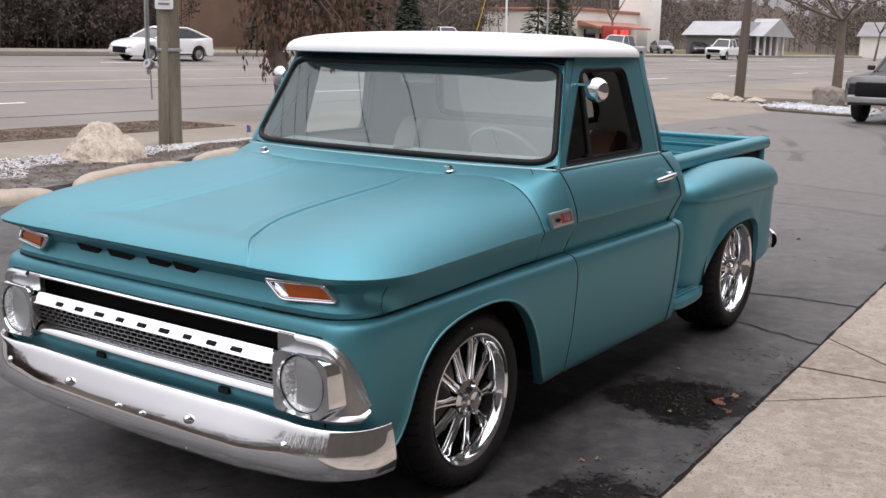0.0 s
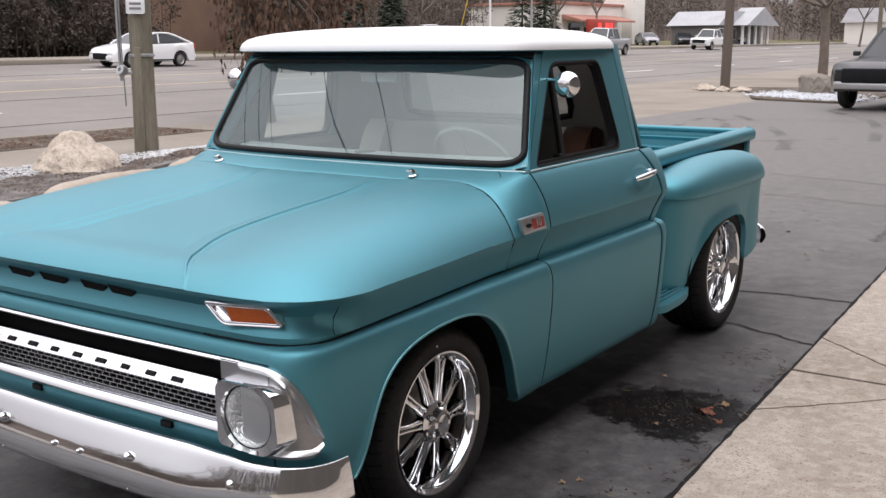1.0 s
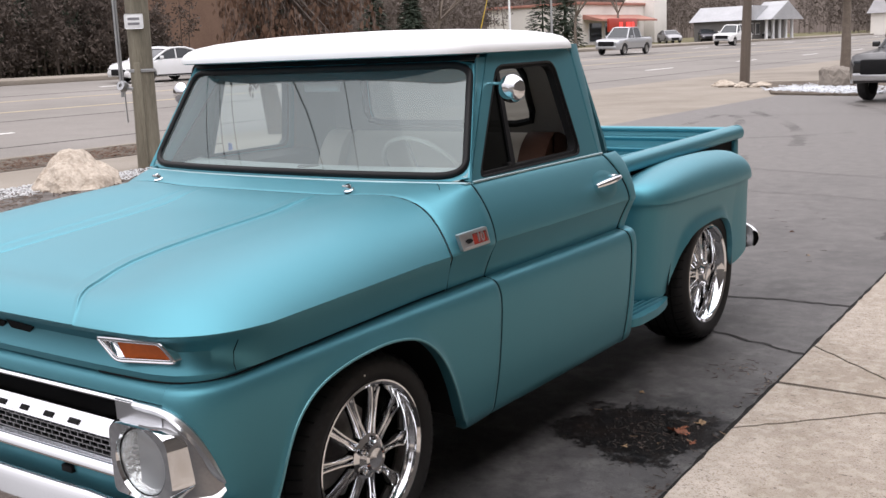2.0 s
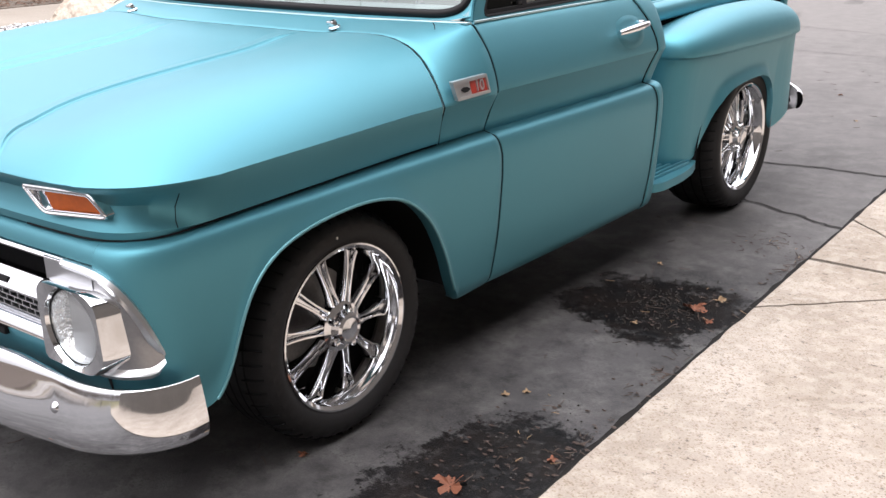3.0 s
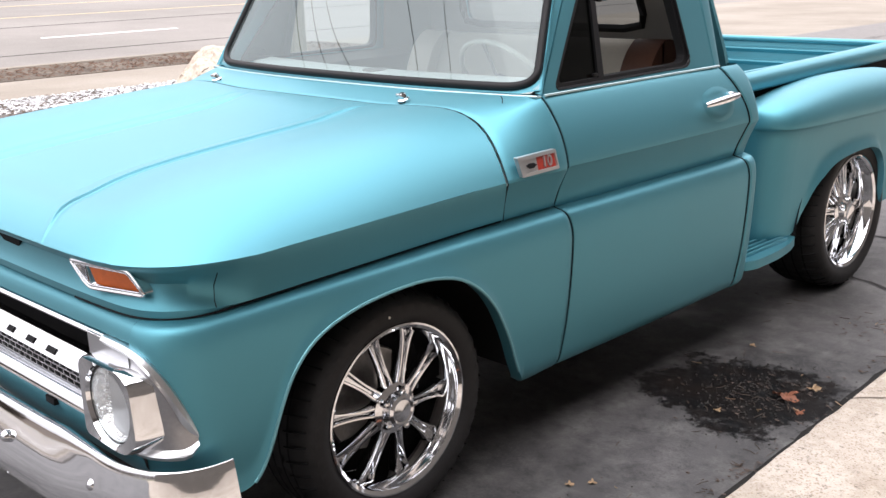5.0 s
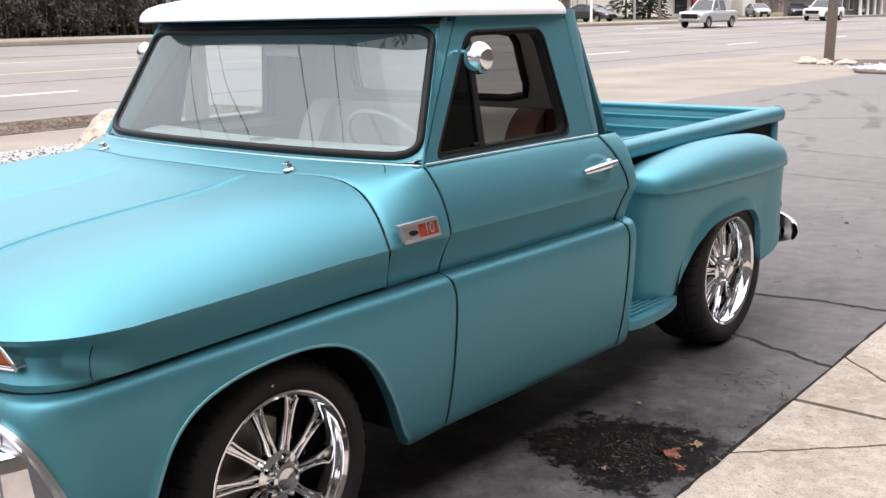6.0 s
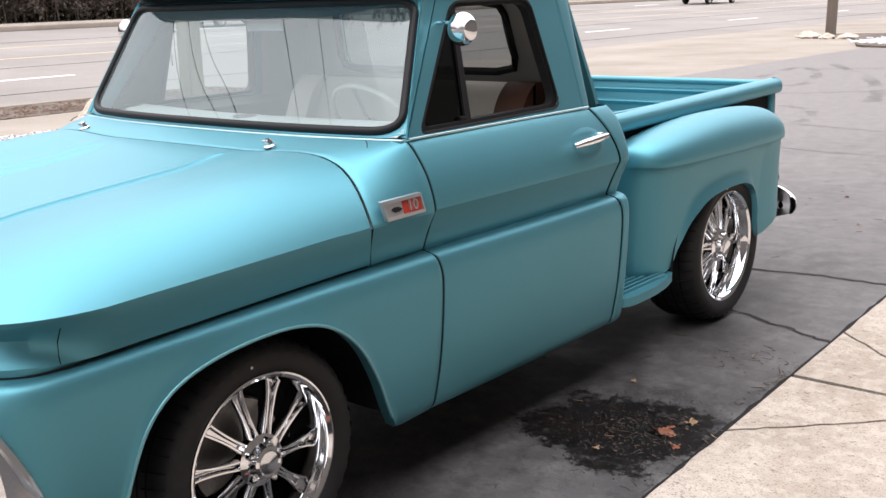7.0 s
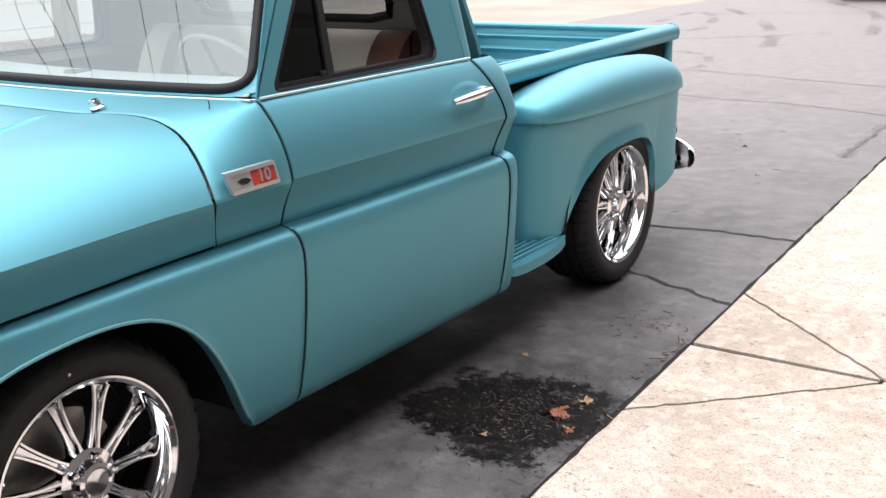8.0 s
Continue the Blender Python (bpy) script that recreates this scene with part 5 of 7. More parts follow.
lone("driveway_apron", Shape().prism(rounded([(-9.7, 11.2), (-9.4, 9.9), (-8.4, 8.6), (-7.05, 7.7), (-6.45, 13.0), (-6.15, 27.2), (-4.3, 30.6), (-4.3, 70), (-13.95, 70), (-13.95, 11.2)], 0.05), flat, -0.3, -0.008), APRON, "tan concrete driveway apron", "apron", kind="structure", flat=True)
lone("public_walk", slab(-12.0, -9.7, -60, 11.2, 0.02), APRON, "tan concrete public walk", "pavement", kind="structure", flat=True)
lone("verge", slab(-13.75, -12.0, -60, 11.2, 0.03), SOIL, "brown verge of bare soil and leaf litter", "verge", kind="structure", flat=True)
lone("kerb_near", Shape().box((-13.84, -24.5, 0.0), (0.18, 71, 0.12), 0.03), APRON, "worn concrete kerb", "kerb", kind="structure")
lone("kerb_far", Shape().box((-37.6, 150, 0.92), (0.2, 700, 0.24), 0.04), APRON, "pale concrete kerb", "kerb", kind="structure")
lone("far_walk", Shape().prism([(-37.7, -200), (-37.7, 500), (-41.0, 500), (-41.0, -200)], tilted, -0.3, 0.13), APRON, "tan far pavement", "pavement", kind="structure", flat=True)
BED = rounded([(-6.9, -25), (-6.9, 2.5), (-7.1, 4.6), (-8.2, 6.6), (-8.8, 9.2), (-9.4, 9.9), (-9.65, 9.2), (-9.65, -25)], [0.1, 0.8, 0.8, 0.6, 0.3, 0.2, 0.2, 0.1])
lone("planter_bed", Shape().prism(BED, flat, -0.2, 0.05), MULCH, "planting bed of frosted wood mulch", "planting bed", kind="structure", flat=True)


# the sidewalk's slabs, parted by one joint and two cracks that meet
def ragged(a, b, n, amount, seed):
    r = random.Random(seed)
    return [(a[0] + (b[0] - a[0]) * k / n + (r.uniform(-1, 1) * amount if 0 < k < n else 0), a[1] + (b[1] - a[1]) * k / n + (r.uniform(-1, 1) * amount if 0 < k < n else 0)) for k in range(n + 1)]


def shifted(pts, dx, dy):
    return [(x + dx, y + dy) for x, y in pts]


walk_ob = thing("sidewalk", "pale buff concrete sidewalk with a joint and cracks", "sidewalk", kind="structure")
c1 = ragged((walk_edge(1.628), 1.628), (2.165, 2.285), 26, 0.006, 3)
c2 = ragged((walk_edge(2.965), 2.965), (2.165, 2.315), 22, 0.005, 4)
g = 0.010
near_edge = ragged((walk_edge(-20), -20), c1[0], 300, 0.0045, 5)
far_edge = ragged(c2[0], (walk_edge(24), 24), 260, 0.0045, 6)
slabs = [near_edge[:-1] + shifted(c1, 0, -g) + [(2.165, 2.295), (6.5, 2.29), (6.5, -20)],
         shifted(c1[:-1], 0, g) + [(2.15, 2.286), (walk_edge(2.282), 2.280)],
         [(walk_edge(2.312), 2.314), (2.15, 2.312)] + shifted(c2[-2::-1], 0, -g),
         shifted(c2, 0, g) and [(6.5, 2.302), (2.175, 2.305)] + shifted(c2[::-1], 0, g) + far_edge[1:] + [(6.5, 24)]]
for q in slabs:
    part("slab", Shape().prism(q, flat, -0.1, 0.014), CONCRETE, walk_ob, flat=True)
part("joint_bed", Shape().prism([(walk_edge(-20) - 0.012, -20), (walk_edge(24) - 0.012, 24), (6.6, 24), (6.6, -20)], flat, -0.12, 0.0035), TAR, walk_ob, flat=True)


def strip(pts, w, z=0.004, jitter=0.008, seed=1):
    """A thin uneven band along a line on the ground."""
    r = random.Random(seed)
    q = dense(pts, 0.08)
    rows = []
    for i, (x, y) in enumerate(q):
        a, b = q[max(0, i - 1)], q[min(len(q) - 1, i + 1)]
        t = Vector((b[0] - a[0], b[1] - a[1])).normalized()
        ww = w * r.uniform(0.6, 1.3)
        ox, oy = r.uniform(-jitter, jitter), r.uniform(-jitter, jitter)
        rows.append([(x + ox - t.y * ww / 2, y + oy + t.x * ww / 2, z), (x + ox + t.y * ww / 2, y + oy - t.x * ww / 2, z)])
    return Shape().grid(rows)


SEAM_TAR = material("seam_tar", (0.034, 0.032, 0.031), 0.85, 0, 0.3, 8, 80, 0.4, 0.004, spec=0.2)
FADED_TAR = material("faded_crack", (0.078, 0.074, 0.070), 0.7, 0, 0.3, 8, 80, 0.4, 0.004)
for k, (pts, w, mat) in enumerate([([(-1.2, 3.55), (0.60, 3.84), (1.01, 3.91), (1.40, 3.90)], 0.022, SEAM_TAR), ([(0.3, 3.10), (0.88, 3.02), (1.14, 2.93), (1.44, 2.81)], 0.018, SEAM_TAR), ([(-3.5, 10.8), (-1.72, 10.27), (-0.52, 9.96), (1.1, 9.55)], 0.016, FADED_TAR),
                                   ([(-2.0, 8.55), (-0.72, 8.34), (0.0, 8.28), (0.88, 8.0), (1.2, 7.95)], 0.016, FADED_TAR), ([(1.02, 6.1), (1.0, 6.79), (1.01, 7.5)], 0.03, FADED_TAR), ([(-4.8, 18.5), (-2.6, 19.2), (0.2, 18.6)], 0.04, FADED_TAR)]):
    lone("tar_seam", strip([(x, y) for x, y, _ in spline([(*p, 0) for p in pts], 24)], w, 0.004, 0.014, 30 + k), mat, "dark tar-filled crack across the asphalt" if mat == SEAM_TAR else "faded dark crack in the worn asphalt", "crack", group="tar seams", kind="structure", flat=True)
TYRE_MARK = material("faint_tyre_mark", (0.045, 0.043, 0.042), 0.8, 0, 0.3, 8, 80, 0.2, 0.002)
tm_n, tm_l = TYRE_MARK.node_tree.nodes, TYRE_MARK.node_tree.links
tm_patch, tm_cut, tm_clear, tm_mix = tm_n.new("ShaderNodeTexNoise"), tm_n.new("ShaderNodeMapRange"), tm_n.new("ShaderNodeBsdfTransparent"), tm_n.new("ShaderNodeMixShader")
tm_patch.inputs["Scale"].default_value, tm_patch.inputs["Detail"].default_value = 5.0, 8
tm_cut.inputs["From Min"].default_value, tm_cut.inputs["From Max"].default_value, tm_cut.inputs["To Max"].default_value = 0.40, 0.75, 0.34
tm_l.new(tm_patch.outputs["Fac"], tm_cut.inputs["Value"])
tm_l.new(tm_cut.outputs[0], tm_mix.inputs[0])
tm_l.new(tm_clear.outputs[0], tm_mix.inputs[1])
tm_l.new(tm_n["Principled BSDF"].outputs[0], tm_mix.inputs[2])
tm_l.new(tm_mix.outputs[0], tm_n["Material Output"].inputs[0])
for k, (pts, w) in enumerate([([(-4.91, 16.4), (-5.16, 18.86), (-4.4, 17.85), (-3.72, 15.76), (-3.75, 14.9)], 0.20), ([(-4.9, 20.0), (-3.42, 17.4), (-2.3, 14.9), (-1.76, 12.9)], 0.22), ([(-1.8, 10.4), (-1.83, 11.0), (-2.21, 11.8), (-2.7, 12.1)], 0.14),
                              ([(-6.0, 14.2), (-4.6, 13.6), (-3.0, 13.9), (-1.5, 15.2)], 0.2), ([(1.04, 6.1), (0.97, 7.5)], 0.10), ([(-3.6, 22.5), (-1.8, 19.0), (-0.9, 15.0)], 0.22), ([(-5.8, 11.4), (-4.4, 11.0), (-3.2, 11.4)], 0.18)]):
    lone("tyre_mark", strip([(x, y) for x, y, _ in spline([(*p, 0) for p in pts], 26)], w, 0.0035 + 0.0003 * k, 0.02, 60 + k), TYRE_MARK, "faint dark curved tyre mark on the asphalt", "tyre mark", group="tyre marks", kind="structure", flat=True)
lone("edge_gap", strip([(walk_edge(-8) - 0.012, -8), (walk_edge(20) - 0.012, 20)], 0.026, 0.0042, 0.005, 77), TAR, "dark ragged gap between asphalt and sidewalk", "gap", kind="structure", flat=True)
lines = thing("lane_lines", "worn white and yellow lane lines on the road", "road marking", kind="structure")
for y in np.arange(-40, 170, 12.2):
    part("white_dash", Shape().prism([(-18.65, y - 0.9), (-18.78, y - 0.9), (-18.78, y + 2.3), (-18.65, y + 2.3)], tilted, -0.02, -0.013), LINE_WHITE, lines, flat=True)
    part("far_dash", Shape().prism([(-32.9, y + 3.0), (-33.05, y + 3.0), (-33.05, y + 6.2), (-32.9, y + 6.2)], tilted, -0.02, -0.013), LINE_WHITE, lines, flat=True)
for x in (-24.2, -28.3):
    part("yellow_line", Shape().prism([(x, -100), (x - 0.14, -100), (x - 0.14, 250), (x, 250)], tilted, -0.02, -0.013), LINE_YELLOW, lines, flat=True)
for x in (-16.0, -21.5, -30.8):
    part("slab_seam", Shape().prism([(x, -100), (x - 0.06, -100), (x - 0.06, 250), (x, 250)], tilted, -0.02, -0.015), TAR, lines, flat=True)


# ---- surroundings ----
BARK = material("grey_bark", (0.13, 0.105, 0.085), 0.9, 0, 0.35, 6, 40, 0.8, 0.02)
# lightened brown, with the far woods' haze in the colour
TWIG = material("bare_twigs", (0.13, 0.106, 0.094), 0.95, 0, 0.3, 0.4, 6, 0)
THICKET = material("brown_thicket", (0.078, 0.060, 0.050), 0.95, 0, 0.35, 0.3, 4, 0)
POLE_WOOD = material("weathered_pole_wood", (0.085, 0.075, 0.055), 0.9, 0, 0.3, 2.5, 30, 0.7, 0.01, second=(0.235, 0.215, 0.165))
def grained(mat, x, y, z):
    """Stretches a material's noise along one axis, as grain runs."""
    n, l = mat.node_tree.nodes, mat.node_tree.links
    mp = n.new("ShaderNodeMapping")
    mp.inputs["Scale"].default_value = (x, y, z)
    src = [k.from_socket for k in l if k.to_node.type == "TEX_NOISE"][0]
    for q in [q for q in n if q.type == "TEX_NOISE"]:
        l.new(mp.outputs[0], q.inputs["Vector"])
    l.new(src, mp.inputs["Vector"])
    return mat


grained(POLE_WOOD, 3.0, 3.0, 0.22)
POLE_DARK = grained(material("dark_pole_wood", (0.085, 0.066, 0.053), 0.9, 0, 0.3, 2.5, 30, 0.7, 0.01, second=(0.15, 0.122, 0.10)), 3.0, 3.0, 0.22)
DEAD_LEAF = material("dead_brown_leaves", (0.115, 0.066, 0.042), 0.85, 0, 0.35, 3, 30, 0.2)
ROCK = material("buff_boulder", (0.24, 0.195, 0.15), 0.9, 0, 0.3, 4, 25, 0.9, 0.03, second=(0.58, 0.51, 0.43))
GREY_ROCK = material("grey_boulder", (0.20, 0.175, 0.15), 0.9, 0, 0.2, 3, 25, 0.9, 0.03)
SNOW = material("old_snow", (0.56, 0.58, 0.61), 0.8, 0, 0.12, 4, 40, 0.5, 0.02)
CHIP_PALE = material("frosted_chips", (0.56, 0.565, 0.57), 0.85, 0, 0.30, 2, 20, 0.3)
CHIP_DARK = material("dark_mulch_chips", (0.14, 0.108, 0.088), 0.9, 0, 0.35, 2, 20, 0.3)
BRICK = material("brown_brick_wall", (0.17, 0.105, 0.075), 0.9, 0, 0.2, 0.8, 8, 0.5, 0.02)
SCREEN_WALL = material("grey_screen_wall", (0.105, 0.094, 0.083), 0.85, 0, 0.2, 0.7, 9, 0.4, 0.02)
STUCCO = material("pale_stucco", (0.72, 0.69, 0.65), 0.9, 0, 0.1, 0.6, 12, 0.3)
GREY_WALL = material("grey_siding", (0.16, 0.155, 0.15), 0.85, 0, 0.2, 0.7, 9, 0.3)
PINK_ROOF = material("red_tile_roof", (0.36, 0.17, 0.13), 0.8, 0, 0.2, 1, 10, 0.4)
SHINGLE = material("grey_shingle_roof", (0.25, 0.245, 0.25), 0.9, 0, 0.2, 0.7, 8, 0.4)
GALV = material("galvanised_steel", (0.42, 0.43, 0.44), 0.45, 0.9, 0.15, 8, 60, 0.1)
SIGN_WHITE = material("sign_white", (0.75, 0.76, 0.77), 0.5, 0, 0.06, 5, 50, 0.02)
SIGN_INK = material("sign_ink", (0.20, 0.20, 0.22), 0.6, 0, 0.1, 5, 50, 0)
YELLOW = material("yellow_guard", (0.55, 0.38, 0.04), 0.5, 0, 0.1, 5, 50, 0.05)
EVERGREEN = material("evergreen_needles", (0.035, 0.05, 0.032), 0.9, 0, 0.35, 0.8, 8, 0.2)
CAR_GLASS = material("dark_car_glass", (0.03, 0.035, 0.04), 0.08, 0, 0.2, 2, 30, 0)


def paint(name, c, metal=0.3):
    return material(name, c, 0.3, metal, 0.05, 1, 200, 0.01, 0.001, coat=0.6)


LED = bpy.data.materials.new("red_sign_light")
LED.use_nodes = True
LED.node_tree.nodes["Principled BSDF"].inputs["Base Color"].default_value = (0.3, 0.01, 0.01, 1)
LED.node_tree.nodes["Principled BSDF"].inputs["Emission Color"].default_value = (1.0, 0.06, 0.05, 1)
LED.node_tree.nodes["Principled BSDF"].inputs["Emission Strength"].default_value = 1.6


def raw(name, verts, faces, mat, smooth_it=False):
    me = bpy.data.meshes.new(name)
    me.from_pydata(verts, [], faces)
    me.materials.append(mat)
    if smooth_it:
        me.shade_smooth()
    return me


def stem(verts, faces, a, b, r0, r1, n=4):
    """A tapered stick from a to b."""
    a, b = Vector(a), Vector(b)
    d = (b - a).normalized()
    s = d.cross(Vector((0.31, 0.17, 0.93))).normalized()
    t = d.cross(s)
    k = len(verts)
    for p, r in ((a, r0), (b, r1)):
        for j in range(n):
            q = 2 * math.pi * j / n
            verts.append(tuple(p + (s * math.cos(q) + t * math.sin(q)) * r))
    for j in range(n):
        faces.append((k + j, k + (j + 1) % n, k + n + (j + 1) % n, k + n + j))


def bare_tree(name, label, at, height, seed, spread=0.45, trunk_r=0.16, fork=0.35, levels=5, leaves=0, limbs=4, limb_r=(0.45, 0.62)):
    """A tapered trunk that forks into limbs and twigs."""
    r = random.Random(seed)
    tv, tf, cv, cf, lv, lf = [], [], [], [], [], []

    def grow(p, d, length, radius, level):
        v, f = (tv, tf) if level < 2 else (cv, cf)
        q = p
        n = 3 if level < 2 else 2
        for i in range(n):
            d = (d + Vector((r.uniform(-1, 1), r.uniform(-1, 1), r.uniform(-0.4, 0.6))) * 0.13).normalized()
            e = q + d * length / n
            stem(v, f, q, e, radius * (1 - 0.3 * i / n), radius * (1 - 0.3 * (i + 1) / n), 8 if level < 1 else (5 if level < 3 else 3))
            q = e
        if level < levels:
            for k in range(r.choice((2, 3, 3)) if level else limbs):
                a = r.uniform(0, 2 * math.pi)
                side = Vector((math.cos(a), math.sin(a), r.uniform(-0.1, 0.5)))
                grow(q, (d * (1 - spread) + side * spread * r.uniform(0.7, 1.3)).normalized(), length * r.uniform(0.6, 0.82), radius * r.uniform(*(limb_r if level == 0 else (0.45, 0.62))), level + 1)
        elif leaves:
            for k in range(leaves):
                c = q + Vector((r.uniform(-0.35, 0.35), r.uniform(-0.35, 0.35), r.uniform(-0.9, 0.1)))
                s, w = r.uniform(0.05, 0.11), r.uniform(0.02, 0.045)
                a = r.uniform(0, 6.28)
                u = Vector((math.cos(a), math.sin(a), 0)) * w
                h = Vector((r.uniform(-0.3, 0.3), r.uniform(-0.3, 0.3), -1)).normalized() * s
                i = len(lv)
                lv.extend(tuple(x) for x in (c, c + h * 0.5 + u, c + h, c + h * 0.5 - u + u.cross(h) * 2))
                lf.append((i, i + 1, i + 2, i + 3))
    grow(Vector((0, 0, -0.1)), Vector((0, 0, 1)), height * fork, trunk_r, 0)
    top = thing(name, label, "tree", m=Matrix.Translation(at))
    for nm, v, f, mt in (("trunk", tv, tf, BARK), ("crown", cv, cf, TWIG), ("leaves", lv, lf, DEAD_LEAF)):
        if v:
            o = new(nm, raw(nm, v, f, mt, nm == "trunk"))
            o.parent = top
    return top


def boulder(name, label, at, size, seed, mat, peak=True):
    """A broad faceted stone: a hull of random points, split and roughened."""
    r = random.Random(seed)
    b = bmesh.new()
    for z, rad, n in ((-0.25, 0.95, 9), (0.12, 1.0, 11), (0.42, 0.80, 9), (0.68, 0.55, 6), (0.9, 0.26, 3)) if peak else ((-0.25, 0.95, 9), (0.15, 1.0, 11), (0.5, 0.92, 10), (0.68, 0.7, 8)):
        for k in range(n):
            a = 2 * math.pi * (k + r.uniform(-0.35, 0.35)) / n
            q = rad * r.uniform(0.72, 1.06)
            b.verts.new((q * math.cos(a), q * math.sin(a), z + r.uniform(-0.1, 0.1)))
    hull = bmesh.ops.convex_hull(b, input=b.verts[:])
    bmesh.ops.delete(b, geom=[v for v in hull["geom_interior"] if isinstance(v, bmesh.types.BMVert)], context="VERTS")
    bmesh.ops.subdivide_edges(b, edges=b.edges[:], cuts=6, use_grid_fill=True)
    for v in b.verts:
        p = v.co + Vector((seed, 0, 0))
        v.co *= 1 + 0.20 * noise.noise(p * 1.7) + 0.10 * abs(noise.noise(p * 3.6)) + 0.045 * noise.noise(p * 8.0) - 0.03 * abs(noise.noise(p * 15.0))
        v.co = Vector((v.co.x * size[0], v.co.y * size[1], v.co.z * size[2]))
    bmesh.ops.recalc_face_normals(b, faces=b.faces)
    me = bpy.data.meshes.new(name)
    b.to_mesh(me)
    b.free()
    me.materials.append(mat)
    me.shade_smooth()
    me.set_sharp_from_angle(angle=radians(22))
    o = new(name, me)
    o.matrix_basis = Matrix.Translation(at) @ pose(0, 0, 0, 0, 0, seed * 37)
    return tagged(o, label, "boulder")


boulder("boulder", "pale buff rough boulder in the planting bed", (-8.95, 5.78, -0.05), (0.60, 0.76, 0.63), 6, ROCK)
boulder("boulder", "squat grey boulder on the snowy island", (-5.75, 29.6, 0.02), (0.66, 0.5, 0.78), 9, GREY_ROCK, peak=False)


def edging_stone(pts, w, h, seed):
    """A long smooth stone that follows the edge of the bed."""
    r = random.Random(seed)
    line_ = spline([(x, y, 0) for x, y in pts], 18)
    rows = []
    for i, (x, y, _) in enumerate(line_):
        a, b = line_[max(0, i - 1)], line_[min(17, i + 1)]
        t = Vector((b[0] - a[0], b[1] - a[1], 0)).normalized()
        e = math.sqrt(max(0.02, 1 - abs(2 * i / 17 - 1) ** 3.5))
        ww, hh = w * e * r.uniform(0.93, 1.07), h * e * r.uniform(0.92, 1.08)
        rows.append([(x - t.y * ww * math.cos(q), y + t.x * ww * math.cos(q), -0.04 + (hh + 0.04) * max(0.0, math.sin(q)) ** 0.6) for q in [math.pi * j / 10 for j in range(11)]])
    lone("edging_stone", Shape().grid(rows).face(rows[0]).face(rows[-1]), EDGE_STONE, "long rounded tan edging stone along the planting bed", "edging stone", "edging stones", angle=70)


EDGE_STONE = material("tan_edging_stone", (0.30, 0.25, 0.205), 0.9, 0, 0.2, 5, 60, 0.4, 0.01, second=(0.44, 0.38, 0.315))
edging_stone([(-6.72, 3.78), (-7.12, 4.25), (-7.38, 4.85), (-7.50, 5.55), (-7.62, 6.2)], 0.14, 0.13, 41)
edging_stone([(-6.45, 2.0), (-6.62, 2.75), (-6.60, 3.45)], 0.24, 0.13, 42)
edging_stone([(-7.75, 6.35), (-8.05, 7.1), (-8.35, 7.8)], 0.15, 0.13, 43)
edging_stone([(-8.45, 8.0), (-8.65, 8.6), (-8.95, 9.2)], 0.15, 0.12, 44)
edging_stone([(-6.75, -0.2), (-6.62, 0.8), (-6.52, 1.8)], 0.18, 0.13, 45)


def litter(name, label, mat, count, seed, where, size, z0, kind_word):
    """Loose chips lying about: far too many to count."""
    r = random.Random(seed)
    v, f = [], []
    while len(f) < count * 3:
        x, y = where(r)
        s, w, h = r.uniform(*size), r.uniform(*size) * 0.26, r.uniform(*size) * 0.3
        a, t = r.uniform(0, 6.28), r.uniform(-0.4, 0.4)
        u, n = Vector((math.cos(a), math.sin(a), t)), Vector((-math.sin(a), math.cos(a), r.uniform(-0.3, 0.3)))
        c = Vector((x, y, z0 + h * 0.6))
        i = len(v)
        up = Vector((0, 0, h))
        v.extend(tuple(c + p) for p in (-u * s - n * w, u * s - n * w * 0.6, u * s * 0.8 + n * w, -u * s * 0.9 + n * w * 0.7, up))
        f.extend(((i, i + 1, i + 4), (i + 1, i + 2, i + 4), (i + 2, i + 3, i + 4), (i + 3, i, i + 4)))
    o = new(name, raw(name, v, f, mat))
    return tagged(o, label, kind_word, kind="stuff")


def in_bed(r):
    y = r.uniform(-6, 9.4)
    lo = interp(y, [(-6, -9.6), (9.4, -9.6)])
    hi = interp(y, [(-6, -7.0), (2.5, -7.0), (4.6, -7.2), (6.6, -8.3), (9.4, -9.3)])
    return r.uniform(lo, hi), y


def in_frost(r):
    x, y = in_bed(r)
    return -9.6 + (x + 9.6) * (0.50 + 0.16 * math.sin(2.1 * y) + 0.08 * math.sin(5.3 * y)), y


def in_verge(r):
    return r.uniform(-13.7, -12.0), r.uniform(-6, 11)


def in_island(r):
    t = r.random()
    return -6.9 + 2.9 * t + r.gauss(0, 0.3), 27.6 - 2.2 * t + abs(r.gauss(0, 1.3))


litter("mulch_chips", "dark wood mulch chips in the planting bed", CHIP_DARK, 6500, 1, in_bed, (0.015, 0.055), 0.05, "mulch")
litter("frosted_chips", "frost-whitened wood chips in the planting bed", CHIP_PALE, 10000, 2, in_frost, (0.012, 0.048), 0.058, "mulch")
litter("verge_litter", "brown leaf litter on the verge", DEAD_LEAF, 3200, 3, in_verge, (0.02, 0.06), 0.03, "leaf litter")
litter("verge_clods", "dark clods of soil on the verge", CHIP_DARK, 420, 4, in_verge, (0.02, 0.06), 0.03, "leaf litter")
litter("island_snow", "old broken snow on the island", SNOW, 2600, 5, in_island, (0.03, 0.11), 0.04, "snow")
lone("island", Shape().prism(rounded([(-9.9, 30.6), (-8.0, 30.2), (-6.5, 26.0), (-3.8, 25.0), (-3.5, 30), (-6.2, 33.2), (-9.6, 32.8)], 0.6), flat, -0.1, 0.05), SOIL, "soil island with patches of old snow", "island", kind="structure", flat=True)
